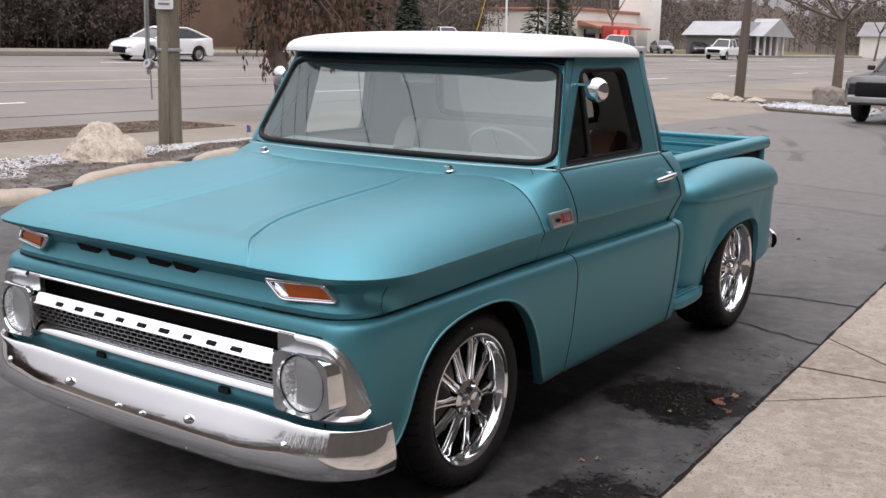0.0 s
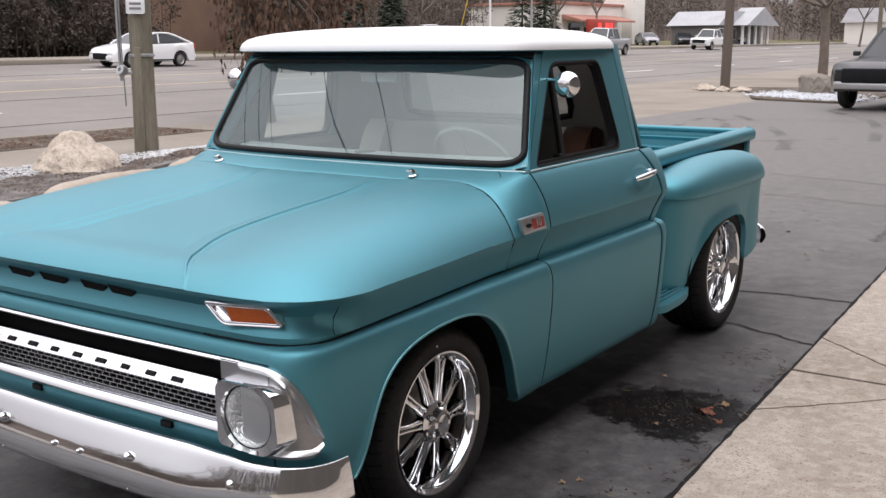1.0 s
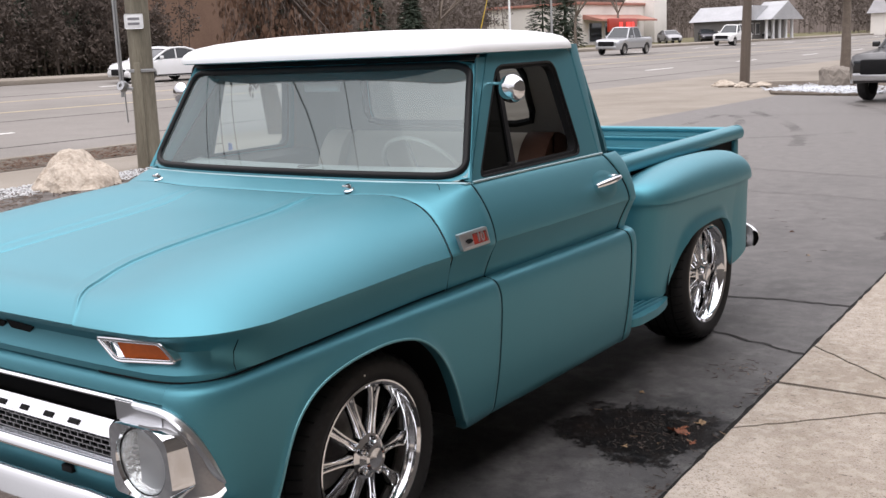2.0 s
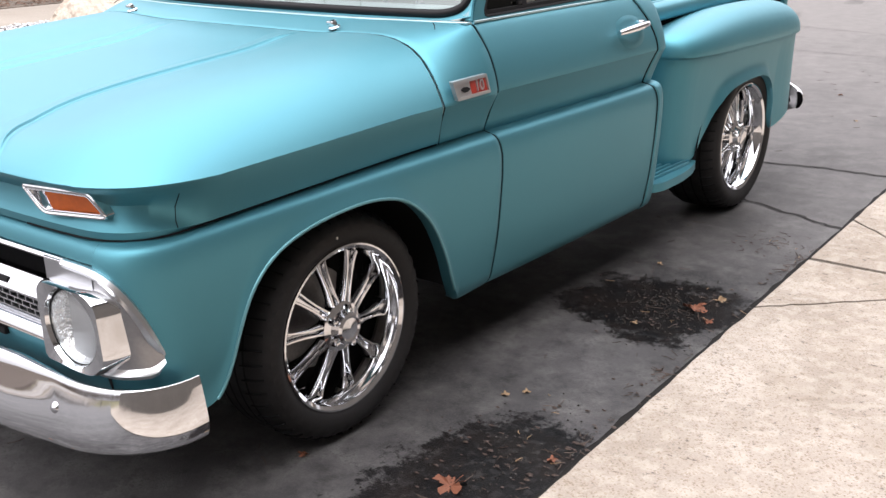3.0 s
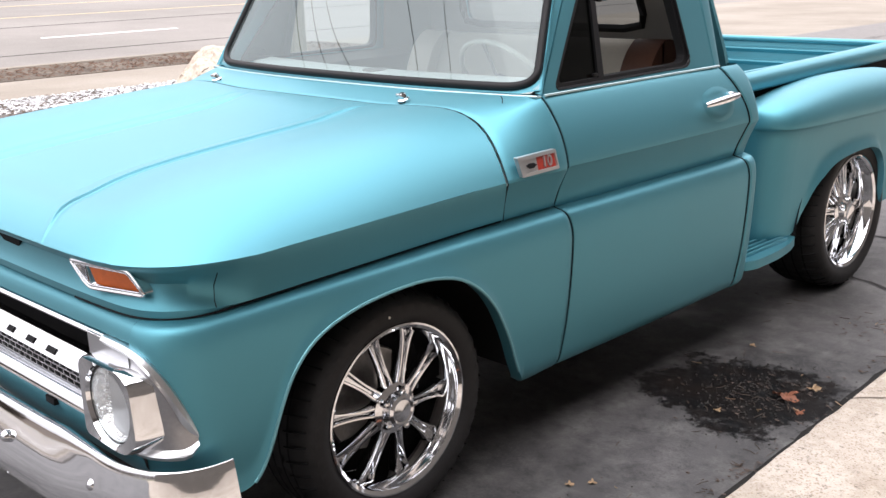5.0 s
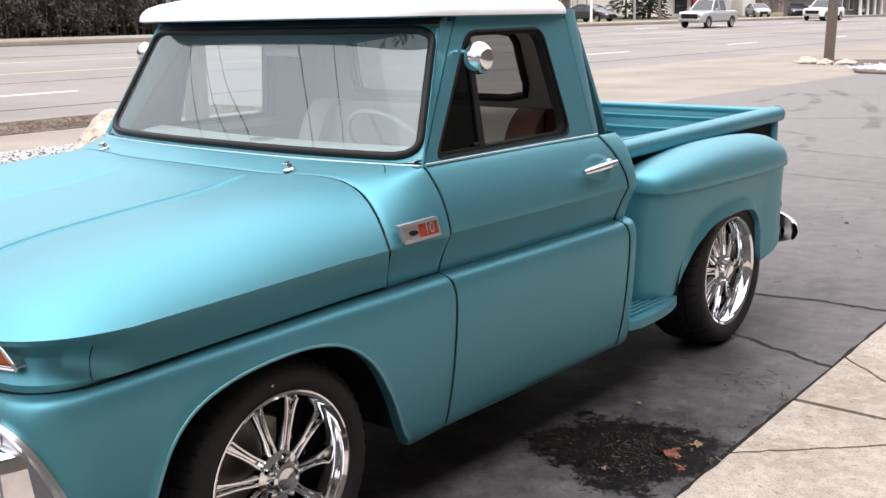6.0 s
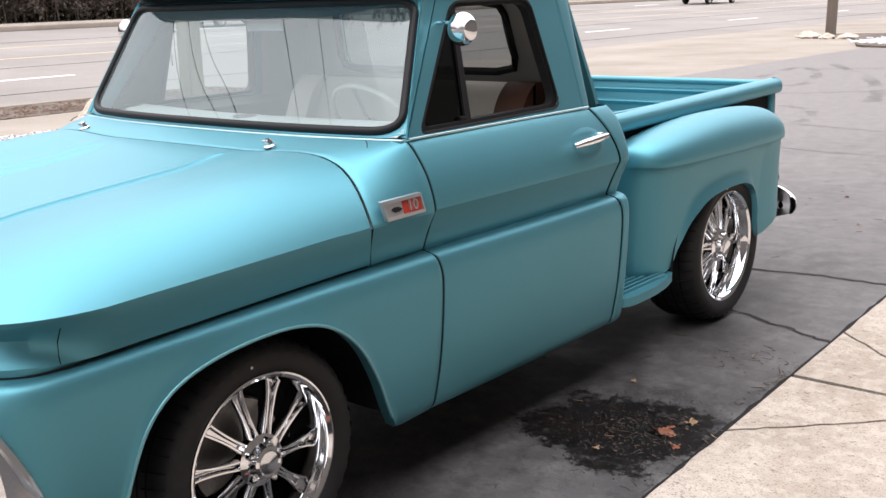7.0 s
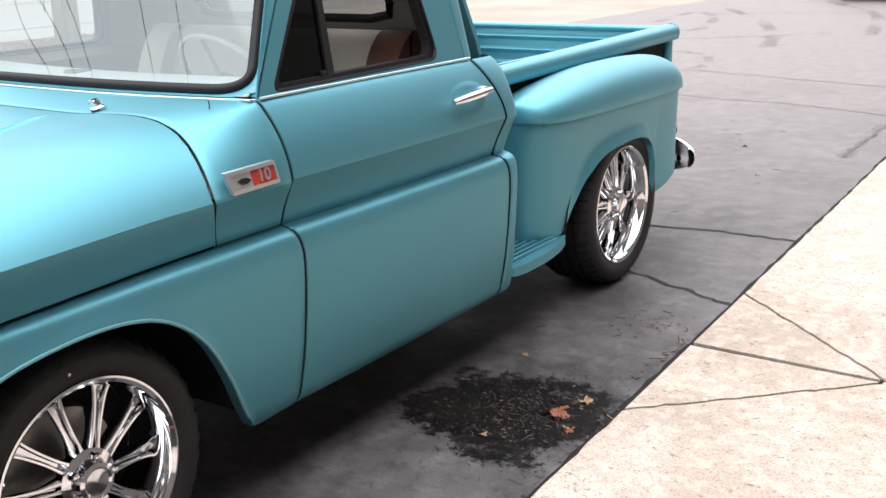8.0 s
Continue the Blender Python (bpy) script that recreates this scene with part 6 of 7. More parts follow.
for k, (x, y) in enumerate(((-9.9, 31.3), (-9.5, 30.75), (-8.9, 30.5), (-10.1, 32.0), (-8.3, 30.45))):
    boulder("kerb_stone", "pale flat stone edging the island", (x, y, 0.02), (0.42, 0.26, 0.16), 20 + k, ROCK)


# utility poles
def utility_pole(at, r0, height, lean, label, fittings, wood=None):
    m = Matrix.Translation(at) @ pose(0, 0, 0, lean[0], lean[1], 0)
    top = thing("utility_pole", label, "utility pole", group="utility poles", m=m)
    rows = [[((r0 - 0.004 * k) * (1 + 0.03 * math.sin(5 * j + k)) * math.cos(2 * math.pi * j / 20), (r0 - 0.004 * k) * (1 + 0.03 * math.sin(5 * j + k)) * math.sin(2 * math.pi * j / 20), -0.3 + height * k / 18) for j in range(20)] for k in range(19)]
    part("shaft", Shape().grid(rows, close_u=True).face(rows[-1]), wood or POLE_WOOD, top, angle=60)
    if fittings:
        part("band", Shape().lathe([(r0 + 0.004, 1.46), (r0 + 0.008, 1.465), (r0 + 0.008, 1.50), (r0 + 0.004, 1.505)], Matrix(), 24), GALV, top, "galvanised band")
        s = part("sign", Shape().box((0, 0, 0), (0.27, 0.012, 0.22), 0.02, Matrix.Translation((0.115, -0.165, 2.20)) @ pose(0, 0, 0, 0, 0, 38)), SIGN_WHITE, top, "small white tag with unreadable print")
        for k in range(2):
            part("print", Shape().box((0, -0.008, 0.035 - 0.07 * k), (0.17, 0.003, 0.035), 0, Matrix.Translation((0.115, -0.165, 2.20)) @ pose(0, 0, 0, 0, 0, 38)), SIGN_INK, s)
        part("guy_rod", Shape().tube([(-0.22, -0.20, 6.5), (-0.215, -0.20, 2.6), (-0.21, -0.20, 1.55), (-0.19, -0.19, 0.72)], 0.013, 6), GALV, top)
        part("guy_tube", Shape().tube([(-0.255, -0.22, 6.5), (-0.245, -0.22, 1.75), (-0.24, -0.21, 1.1)], 0.024, 6), GALV, top)
        part("clamp", Shape().lathe([(0.03, -0.05), (0.075, -0.05), (0.085, 0.0), (0.075, 0.05), (0.03, 0.05)], Matrix.Translation((-0.225, -0.2, 1.26)) @ pose(0, 0, 0, 70, 20, 0), 14).box((-0.13, -0.15, 1.22), (0.2, 0.05, 0.05), 0.01), GALV, top)
        part("board", Shape().box((0.02, -0.175, 0.8), (0.10, 0.05, 1.6), 0.01, pose(0, 0, 0, 0, 0, 25)), POLE_WOOD, top)
    return top


utility_pole((-9.95, 7.85, 0.0), 0.185, 9.5, (0, 0.6), "weathered wooden utility pole with guy rod and tag", True)
utility_pole((-9.5, 32.3, 0.0), 0.17, 10, (0, 1.4), "dark brown wooden utility pole on a stone-edged island", False, POLE_DARK)
utility_pole((-11.0, 62, 0.0), 0.15, 9, (0, 0.5), "distant wooden utility pole beside the road", False)
flag = thing("marker_flag", "small blue marker flag stuck in the mulch", "marker flag", m=Matrix.Translation((-9.35, 8.9, 0.05)))
part("stake", Shape().tube([(0, 0, -0.05), (0.01, 0, 0.26)], 0.004, 5), GALV, flag)
part("pennant", Shape().prism([(0.0, 0.14), (0.10, 0.15), (0.09, 0.25), (0.005, 0.26)], lambda a, b, d: (a, d, b), 0, 0.003), paint("blue_plastic", (0.08, 0.12, 0.35), 0), flag)

oak = bare_tree("street_tree", "street tree with clinging dead brown leaves", (-12.9, 13.6, 0.0), 6.6, 4, 0.55, 0.2, 0.5, 4, leaves=26)
tr = random.Random(77)
hv, hf, bv, bf = [], [], [], []
for k in range(300):
    t = tr.uniform(-0.5, 1.15)
    c = Vector((0.3 * t + tr.gauss(0, 0.3), 2.0 * t + tr.gauss(0, 0.25), tr.uniform(1.9, 3.6)))
    if k % 4 == 0:
        stem(bv, bf, (0, 0, 3.2 + 0.4 * tr.random()), c, 0.03, 0.012, 4)
    drop = tr.uniform(0.35, 1.1)
    e = c + Vector((tr.uniform(-0.2, 0.2), tr.uniform(-0.2, 0.2), -drop))
    stem(bv, bf, c, e, 0.008, 0.004, 3)
    for j in range(int(16 * drop)):
        p = c + (e - c) * tr.random() + Vector((tr.gauss(0, 0.06), tr.gauss(0, 0.06), 0))
        a, q, w = tr.uniform(0, 6.28), tr.uniform(0.10, 0.2), tr.uniform(0.025, 0.05)
        u, h = Vector((math.cos(a), math.sin(a), tr.uniform(-0.3, 0.3))) * w, Vector((tr.uniform(-0.4, 0.4), tr.uniform(-0.4, 0.4), -1)).normalized() * q
        i = len(hv)
        hv.extend(tuple(o) for o in (p, p + h * 0.45 + u, p + h, p + h * 0.5 - u))
        hf.extend(((i, i + 1, i + 2), (i, i + 2, i + 3)))
for nm, v_, f_, mt in (("hanging_leaves", hv, hf, DEAD_LEAF), ("hanging_twig", bv, bf, TWIG)):
    o = new(nm, raw(nm, v_, f_, mt))
    o.parent = oak
bare_tree("bare_tree", "leafless broad tree on the snowy island", (-8.3, 40.0, 0.0), 9.5, 17, 0.74, 0.205, 0.31, 6, limbs=9, limb_r=(0.26, 0.40))
for k, (x, y, h) in enumerate(((-47, 33, 9), (-52, 52, 11), (-46, 18, 8), (-44, 62, 9), (-60, 75, 12), (-50, 105, 12), (-30, 140, 12), (-46, 88, 10), (-14, 150, 12), (-22, 120, 11))):
    bare_tree("bare_tree", "tall leafless roadside tree beyond the road", (x, y, 0.9 if x < -30 else 0.3), h, 50 + k, 0.42, 0.16 + 0.01 * (k % 3), 0.32, 5)


# far woods and brush
def woods(name, label, seed, count, area, h, mat, leafy=0, size=1.0):
    r = random.Random(seed)
    v, f = [], []
    for _ in range(count):
        x, y, z = area(r)
        hh = r.uniform(*h)
        p = Vector((x, y, z - 0.1))
        d = Vector((r.uniform(-0.12, 0.12), r.uniform(-0.12, 0.12), 1)).normalized()
        e = p + d * hh
        stem(v, f, p, e, 0.012 + 0.004 * hh, 0.008, 3)
        for _ in range(7):
            t = r.uniform(0.15, 0.95)
            q = p + d * hh * t
            a = r.uniform(0, 6.28)
            g = q + Vector((math.cos(a), math.sin(a), r.uniform(0.3, 1.1))) * hh * 0.22 * (1.1 - t)
            stem(v, f, q, g, 0.018, 0.006, 3)
            for _ in range(leafy):
                c = q + (g - q) * r.random() + Vector((r.uniform(-0.3, 0.3), r.uniform(-0.3, 0.3), r.uniform(-0.3, 0.3)))
                i = len(v)
                s = r.uniform(0.08, 0.26) * size
                w = Vector((r.uniform(-1, 1), r.uniform(-1, 1), r.uniform(-1, 1))).normalized() * s
                u = Vector((r.uniform(-1, 1), r.uniform(-1, 1), r.uniform(-1, 1))).normalized() * s
                v.extend(tuple(o) for o in (c, c + w, c + w * 0.6 + u))
                f.append((i, i + 1, i + 2))
    o = new(name, raw(name, v, f, mat))
    return tagged(o, label, "woods", kind="stuff")


woods("thicket", "dense brown leafless thicket across the road", 1, 1500, lambda r: (r.uniform(-54, -43.5), r.uniform(-30, 38), 1.0), (2.0, 6.5), THICKET, 44, 0.8)
woods("brush", "dark evergreen brush across the road", 2, 520, lambda r: (r.uniform(-52, -46), r.uniform(-30, 36), 1.0), (2.5, 5.5), EVERGREEN, 44, 0.9)
woods("far_woods", "hazy leafless woods behind the shops", 3, 1900, lambda r: (r.uniform(-110, -58), r.uniform(20, 190), 1.6), (6, 13), TWIG, 16, 1.5)
woods("far_woods", "leafless woods at the end of the road", 4, 800, lambda r: (r.uniform(-60, 40), r.uniform(190, 235), 0.8), (7, 15), TWIG, 14, 2.0)
# out of view: added to block low sky and darken the chrome's reflections
woods("unseen_woods", "unseen leafless woods added behind the camera to darken reflections", 5, 700, lambda r: (r.uniform(-60, 40), r.uniform(-75, -50), 0.0), (6, 12), TWIG, 14, 1.6)


def wooded_ridge():
    """The hazy wooded rise that closes the view far behind the road."""
    base = spline([(-92, -140, 0), (-100, 20, 0), (-122, 130, 0), (-95, 240, 0), (-30, 290, 0), (90, 300, 0), (220, 240, 0)], 420)
    rows = []
    for i, (x, y, _) in enumerate(base):
        h = 11.5 + 3.0 * noise.noise(Vector((i * 0.045, 3.1, 0))) + 1.8 * noise.noise(Vector((i * 0.23, 7.7, 0))) + 1.3 * noise.noise(Vector((i * 0.9, 1.3, 0)))
        c = Vector((x - 0, y - 60, 0)).normalized()
        rows.append([(x + c.x * q * 3.0 + 0.8 * noise.noise(Vector((i * 0.7, q * 9, 0))), y + c.y * q * 3.0, 1.0 + h * q) for q in (-0.1, 0.15, 0.3, 0.45, 0.6, 0.72, 0.83, 0.92, 1.0)])
    return lone("wooded_ridge", Shape().grid(rows), RIDGE, "hazy brown wooded rise far behind the road", "backdrop", kind="structure", angle=180)


# the haze of distance is put into these pale browns
RIDGE = material("hazy_woods", (0.165, 0.138, 0.124), 1.0, 0, 0.3, 0.06, 0.5, 0.25, 0.5, second=(0.215, 0.183, 0.168), spec=0.0)
grained(RIDGE, 1.0, 1.0, 0.35)
wooded_ridge()


def conifer(at, h, seed):
    r = random.Random(seed)
    v, f = [], []
    stem(v, f, (0, 0, -0.1), (0, 0, h), 0.14, 0.02, 6)
    for _ in range(900):
        t = r.random() ** 0.8
        z = 0.4 + (h - 0.4) * t
        a = r.uniform(0, 6.28)
        l = (1 - t) * h * 0.24 * r.uniform(0.5, 1.1) + 0.08
        q = Vector((math.cos(a) * l, math.sin(a) * l, z - 0.25 * l))
        i = len(v)
        s = r.uniform(0.10, 0.25)
        u = Vector((-math.sin(a), math.cos(a), 0)) * s
        v.extend(tuple(o) for o in (Vector((0, 0, z)) + q * 0.0 + (q - Vector((0, 0, z))) * 0.5, q + u, q * 1.02 - Vector((0, 0, 0.1)), q - u))
        f.append((i, i + 1, i + 2, i + 3))
    top = thing("conifer", "dark green conifer beyond the road", "tree", group="conifers", m=Matrix.Translation(at))
    o = new("crown", raw("crown", v, f, EVERGREEN))
    o.parent = top


for k, (x, y, h) in enumerate(((-46, 46.5, 6), (-43, 58, 5.5), (-44.5, 60, 7), (-50, 88.5, 9.5), (-49.5, 92, 9), (-51, 95, 9.5), (-48, 60, 7.5), (-47, 49, 5))):
    conifer((x, y, 0.95), h, 70 + k)


# buildings across the road
def building(name, label, x0, x1, y0, y1, z, h, wall_mat, roof_mat, pitched, wins, cat="building"):
    """A low building: wall, roof, openings on the side that faces the road."""
    top = thing(name, label, cat, m=Matrix.Translation(((x0 + x1) / 2, (y0 + y1) / 2, z)))
    w, d = x1 - x0, y1 - y0
    part("wall", Shape().box((0, 0, h / 2 - 0.2), (w, d, h + 0.4)), wall_mat, top, flat=True)
    if pitched:
        e = 0.5
        part("roof", Shape().prism([(-d / 2 - e, h), (d / 2 + e, h), (d / 2 - d * 0.2, h + pitched), (-d / 2 + d * 0.2, h + pitched)], lambda a, b, q: (q, a, b), -w / 2 - e, w / 2 + e), roof_mat, top, flat=True)
    else:
        part("roof", Shape().box((0, 0, h + 0.12), (w + 0.5, d + 0.5, 0.3), 0.04), roof_mat, top)
    for a, b, z0, z1 in wins:
        fr = part("window", Shape().box((w / 2 + 0.02, -d / 2 + d * (a + b) / 2, (z0 + z1) / 2), (0.10, d * (b - a) + 0.2, z1 - z0 + 0.2), 0.02), SIGN_WHITE, top)
        part("pane", Shape().box((w / 2 + 0.06, -d / 2 + d * (a + b) / 2, (z0 + z1) / 2), (0.06, d * (b - a), z1 - z0)), CAR_GLASS, fr, flat=True)
    return top


building("brick_building", "long low brown brick building beyond the road", -62, -50, 37, 54, 0.9, 5.2, BRICK, SHINGLE, 0, [])
shop = building("shop", "white stucco shop with a red tiled canopy", -64, -52, 100, 119, 1.0, 4.6, STUCCO, PINK_ROOF, 0, [(0.1, 0.25, 0.6, 2.6), (0.3, 0.45, 0.6, 2.6), (0.5, 0.65, 0.6, 2.6)])
part("canopy", Shape().prism([(0, 3.0), (2.4, 2.7), (2.4, 2.9), (0, 3.5)], lambda a, b, q: (6 + a, q, b), -9, 5), PINK_ROOF, shop, "red tiled canopy", flat=True)
part("tower", Shape().box((5.4, 8.2, 3.2), (4, 3.6, 6.6), 0.1), STUCCO, shop)
sign = thing("roadside_sign", "roadside sign with glowing red panel", "sign", m=Matrix.Translation((-44.5, 95.2, 0.9)))
part("post", Shape().box((0, 0, 1.3), (0.3, 0.3, 2.8)), GALV, sign)
part("panel", Shape().box((0.1, -0.6, 2.2), (0.25, 6.2, 1.3), 0.03), RED, sign, "red sign panel")
for k, (a, l) in enumerate(((-1.2, 0.7), (0.5, 0.9), (1.45, 0.6))):
    part("light_bar", Shape().box((0.24, a, 2.2), (0.03, l, 0.55)), LED, sign, "glowing red bar", flat=True)
PALE_ROOF = material("pale_metal_roof", (0.36, 0.365, 0.38), 0.6, 0, 0.25, 0.5, 8, 0.2)
house = building("clubhouse", "long low grey building with pale roof and white porch columns", -46.5, -41, 118, 134, 1.0, 2.3, GREY_WALL, PALE_ROOF, 1.7, [(0.06, 0.14, 0.7, 1.9), (0.2, 0.28, 0.7, 1.9), (0.34, 0.42, 0.7, 1.9)])
for k in range(5):
    part("column", Shape().lathe([(0.24, 0), (0.2, 0.2), (0.19, 2.1), (0.26, 2.3)], Matrix.Translation((4.2, -3.0 + 2.4 * k, 0)), 12), SIGN_WHITE, house)
part("porch_roof", Shape().prism([(-4.2, 2.3), (8.2, 2.3), (2.0, 4.5)], lambda a, b, q: (q, a, b), 2.2, 5.2), PALE_ROOF, house, flat=True)
hall = building("porch_hall", "hall with a white columned porch and grey roof", -38, -26, 165, 185, 0.6, 3.4, STUCCO, SHINGLE, 2.2, [(0.2, 0.3, 0.8, 2.4), (0.6, 0.7, 0.8, 2.4)])
for k in range(4):
    part("column", Shape().lathe([(0.22, 0), (0.18, 0.2), (0.17, 2.9), (0.24, 3.1)], Matrix.Translation((7.2, -6 + 2.4 * k, 0)), 12), SIGN_WHITE, hall)
building("shop_row", "row of low pale shops down the road", -18, -4, 185, 205, 0.3, 3.6, STUCCO, SHINGLE, 0, [(0.1, 0.3, 0.5, 2.6), (0.4, 0.6, 0.5, 2.6), (0.7, 0.9, 0.5, 2.6)])
for k, (x, y, h, mt, label) in enumerate(((-43.5, 72, 7, SIGN_WHITE, "slim white lamp post beyond the road"), (-43.0, 78, 6, GALV, "slim grey lamp post beyond the road"), (-4.4, 44, 7, POLE_WOOD, "dark slim post beside the lot"))):
    lone("lamp_post", Shape().lathe([(0.13, -0.1), (0.11, 0.3), (0.07, h), (0.001, h)], Matrix(), 10), mt, label, "lamp post", group="lamp posts", m=Matrix.Translation((x, y, 0.9 if x < -20 else 0)))
lone("guy_guard", Shape().lathe([(0.035, 0), (0.035, 5.5), (0.001, 5.5)], Matrix(), 8), YELLOW, "yellow plastic guy-wire guard", "guy guard", m=Matrix.Translation((-20.0 - 22, 64.5, 0.9)) @ pose(0, 0, 0, -14, 8, 0))

# wires from pole to pole; the windshield mirrors them
utility_pole((-2.0, -26.0, 0.0), 0.18, 9.8, (0, 0), "wooden utility pole that carries the street wires", False)
for k, (z, sag) in enumerate(((5.0, 0.15), (5.4, 0.15), (5.75, 0.15), (7.55, 0.2), (8.95, 0.2))):
    a, b = Vector((-9.95, 7.85, z)), Vector((-2.0, -26.0, z))
    pts = [a + (b - a) * t - Vector((0, 0, 4 * sag * t * (1 - t))) for t in [q / 30 for q in range(31)]]
    lone("street_wire", Shape().tube(pts, 0.016 if k > 2 else 0.010, 6), RUBBER, "black overhead wire along the street", "overhead wire", group="street wires")

# an unseen wall added behind the camera: it closes the place and darkens the truck's side
blocker = thing("unseen_wall", "plain unseen wall behind the camera that darkens the truck's side", "building", kind="structure", m=Matrix.Translation((5.6, 2, 0)))
part("screen_face", Shape().box((0.2, 0, 3.3), (0.4, 44, 6.8)), SCREEN_WALL, blocker, flat=True)
part("screen_cap", Shape().box((-0.1, 0, 6.8), (1.4, 44.6, 0.3), 0.03), SHINGLE, blocker)


# ---- other vehicles ----
def vehicle(name, label, kind, m, color, group="", lamp=None):
    """A car or pickup; nose towards its own -y."""
    top = thing(name, label, "pickup truck" if kind == "pickup" else "car", group, m=m)
    if kind == "pickup":
        L, W, wheel_r, ground, axle = 5.8, 0.98, 0.39, 0.42, (-1.85, 1.80)
        deck = [(-2.9, 0.95), (-2.75, 1.08), (-1.4, 1.18), (-1.25, 1.20), (1.0, 1.20), (1.05, 1.22), (2.85, 1.22), (2.9, 1.15)]
        cabin = [(-1.25, 1.18), (-0.55, 1.86), (-0.2, 1.92), (0.7, 1.92), (0.95, 1.85), (1.02, 1.2)]
    elif kind == "mini":
        L, W, wheel_r, ground, axle = 2.7, 0.78, 0.29, 0.25, (-0.95, 0.92)
        deck = [(-1.35, 0.7), (-1.2, 0.88), (-0.8, 0.95), (1.2, 0.98), (1.35, 0.8)]
        cabin = [(-0.85, 0.95), (-0.35, 1.48), (0.2, 1.54), (0.9, 1.5), (1.25, 0.98)]
    else:
        L, W, wheel_r, ground, axle = 4.6, 0.90, 0.325, 0.26, (-1.38, 1.32)
        deck = [(-2.3, 0.60), (-2.24, 0.70), (-2.05, 0.80), (-1.6, 0.90), (-1.2, 0.96), (-0.9, 0.98), (1.2, 1.02), (1.8, 1.06), (2.18, 1.06), (2.28, 0.98), (2.3, 0.75)]
        cabin = [(-1.12, 0.96), (-0.70, 1.18), (-0.30, 1.36), (0.05, 1.44), (0.40, 1.46), (0.80, 1.44), (1.20, 1.33), (1.60, 1.17), (1.95, 1.06)]
    # body with wheel openings
    rows = []
    ys = sorted({round(q, 3) for q in np.linspace(-L / 2, L / 2, 30)} | {round(a + wheel_r * 1.25 * math.cos(t), 3) for a in axle for t in np.linspace(0, math.pi, 13)})
    for y in ys:
        e = min(1.0, (L / 2 - abs(y)) / 0.5)
        w = W * (0.80 + 0.20 * math.sqrt(max(0.0, e * (2 - e))))
        z0 = ground
        for a in axle:
            q = (wheel_r * 1.25) ** 2 - (y - a) ** 2
            if q > 0:
                z0 = max(z0, wheel_r + math.sqrt(q) * 0.95)
        z1 = interp(y, deck)
        z0 = min(z0, z1 - 0.12)
        prof = [(0.6, z0 + 0.03), (0.97, z0), (1.0, z0 + (z1 - z0) * 0.4), (0.99, z0 + (z1 - z0) * 0.72), (0.95, z1 - 0.05), (0.88, z1 - 0.01), (0.5, z1 + 0.012), (0, z1 + 0.02)]
        col = [(w * a, y, z) for a, z in prof]
        rows.append(col + [(-x, y2, z2) for x, y2, z2 in reversed(col[:-1])])
    body = part("body", Shape().grid(rows).face(rows[0]).face(rows[-1]), color, top, angle=30)
    # cabin: glass sides with a painted roof and pillars
    q = rounded(cabin, 0.05, 3)

    def cab(y, z, s, k=1.0):
        t = (z - 1.0) / 0.5
        return (s * (W * 0.90 - 0.16 * max(0.0, t)) * k, y, z)
    part("glass", Shape().face([cab(y, z, 1) for y, z in q]).face([cab(y, z, -1) for y, z in reversed(q)]).grid([[cab(y, z, 1) for y, z in q], [cab(y, z, -1) for y, z in q]], close_u=True), CAR_GLASS, top, "dark glass", flat=True)
    zt = max(z for _, z in cabin)
    line_r = [(y, z) for y, z in spline(cabin, 40) if z > zt - 0.09]
    part("roof", Shape().grid([[(x * (W * 0.90 - 0.16 * (z - 1.0) / 0.5) * 1.01, y, z + 0.02 - 0.015 * abs(x) ** 3) for x in np.linspace(-1, 1, 9)] for y, z in line_r]), color, top)
    for s in SIDES:
        top_k = [k for k, (_, z) in enumerate(cabin) if z > zt - 0.12]
        for run in (cabin[:top_k[0] + 1], cabin[top_k[-1]:]):
            part("pillar", Shape().tube([cab(y, z, s, 1.01) for y, z in run], 0.045, 5), color, top)
        part("roof_rail", Shape().tube([cab(y, z, s, 1.01) for y, z in cabin[top_k[0]:top_k[-1] + 1]], 0.04, 5), color, top)
        part("sill_trim", Shape().box((s * W * 0.955, 0, ground + 0.05), (0.05, abs(axle[1] - axle[0]) - 2.5 * wheel_r, 0.08), 0.02), BLACK, top)
        mid = 0.15 if kind != "pickup" else -0.05
        part("pillar", Shape().tube([cab(mid, interp(mid, deck), s, 1.01), cab(mid + 0.05, zt - 0.06, s, 1.01)], 0.035, 5), color, top)
        part("headlight", Shape().box((s * W * 0.68, -L / 2 + 0.10, interp(-L / 2 + 0.1, deck) - 0.13), (0.24, 0.22, 0.10), 0.04), lamp or LENS, top)
        part("tail_lamp", Shape().box((s * W * 0.74, L / 2 - 0.06, interp(L / 2 - 0.1, deck) - 0.16), (0.22, 0.14, 0.22), 0.03), RED, top)
        part("door_mirror", Shape().box((s * (W + 0.06), -0.75 if kind != "pickup" else -0.95, interp(-0.7, deck) + 0.08), (0.18, 0.1, 0.13), 0.03), color, top)
        for a in axle:
            wm = Matrix.Translation((s * (W - 0.02), a, wheel_r)) @ pose(0, 0, 0, 0, s * 90, 0)
            ty = part("wheel", Shape().lathe([(wheel_r * 0.66, 0.0), (wheel_r * 0.9, 0.01), (wheel_r, -0.05), (wheel_r, -0.2), (wheel_r * 0.66, -0.22)], wm, 24), RUBBER, top)
            hub = Shape().lathe([(wheel_r * 0.66, -0.01), (wheel_r * 0.6, -0.03), (wheel_r * 0.55, -0.05), (wheel_r * 0.2, -0.03), (0.001, -0.02)], wm, 20)
            part("rim", hub, STEEL, ty)
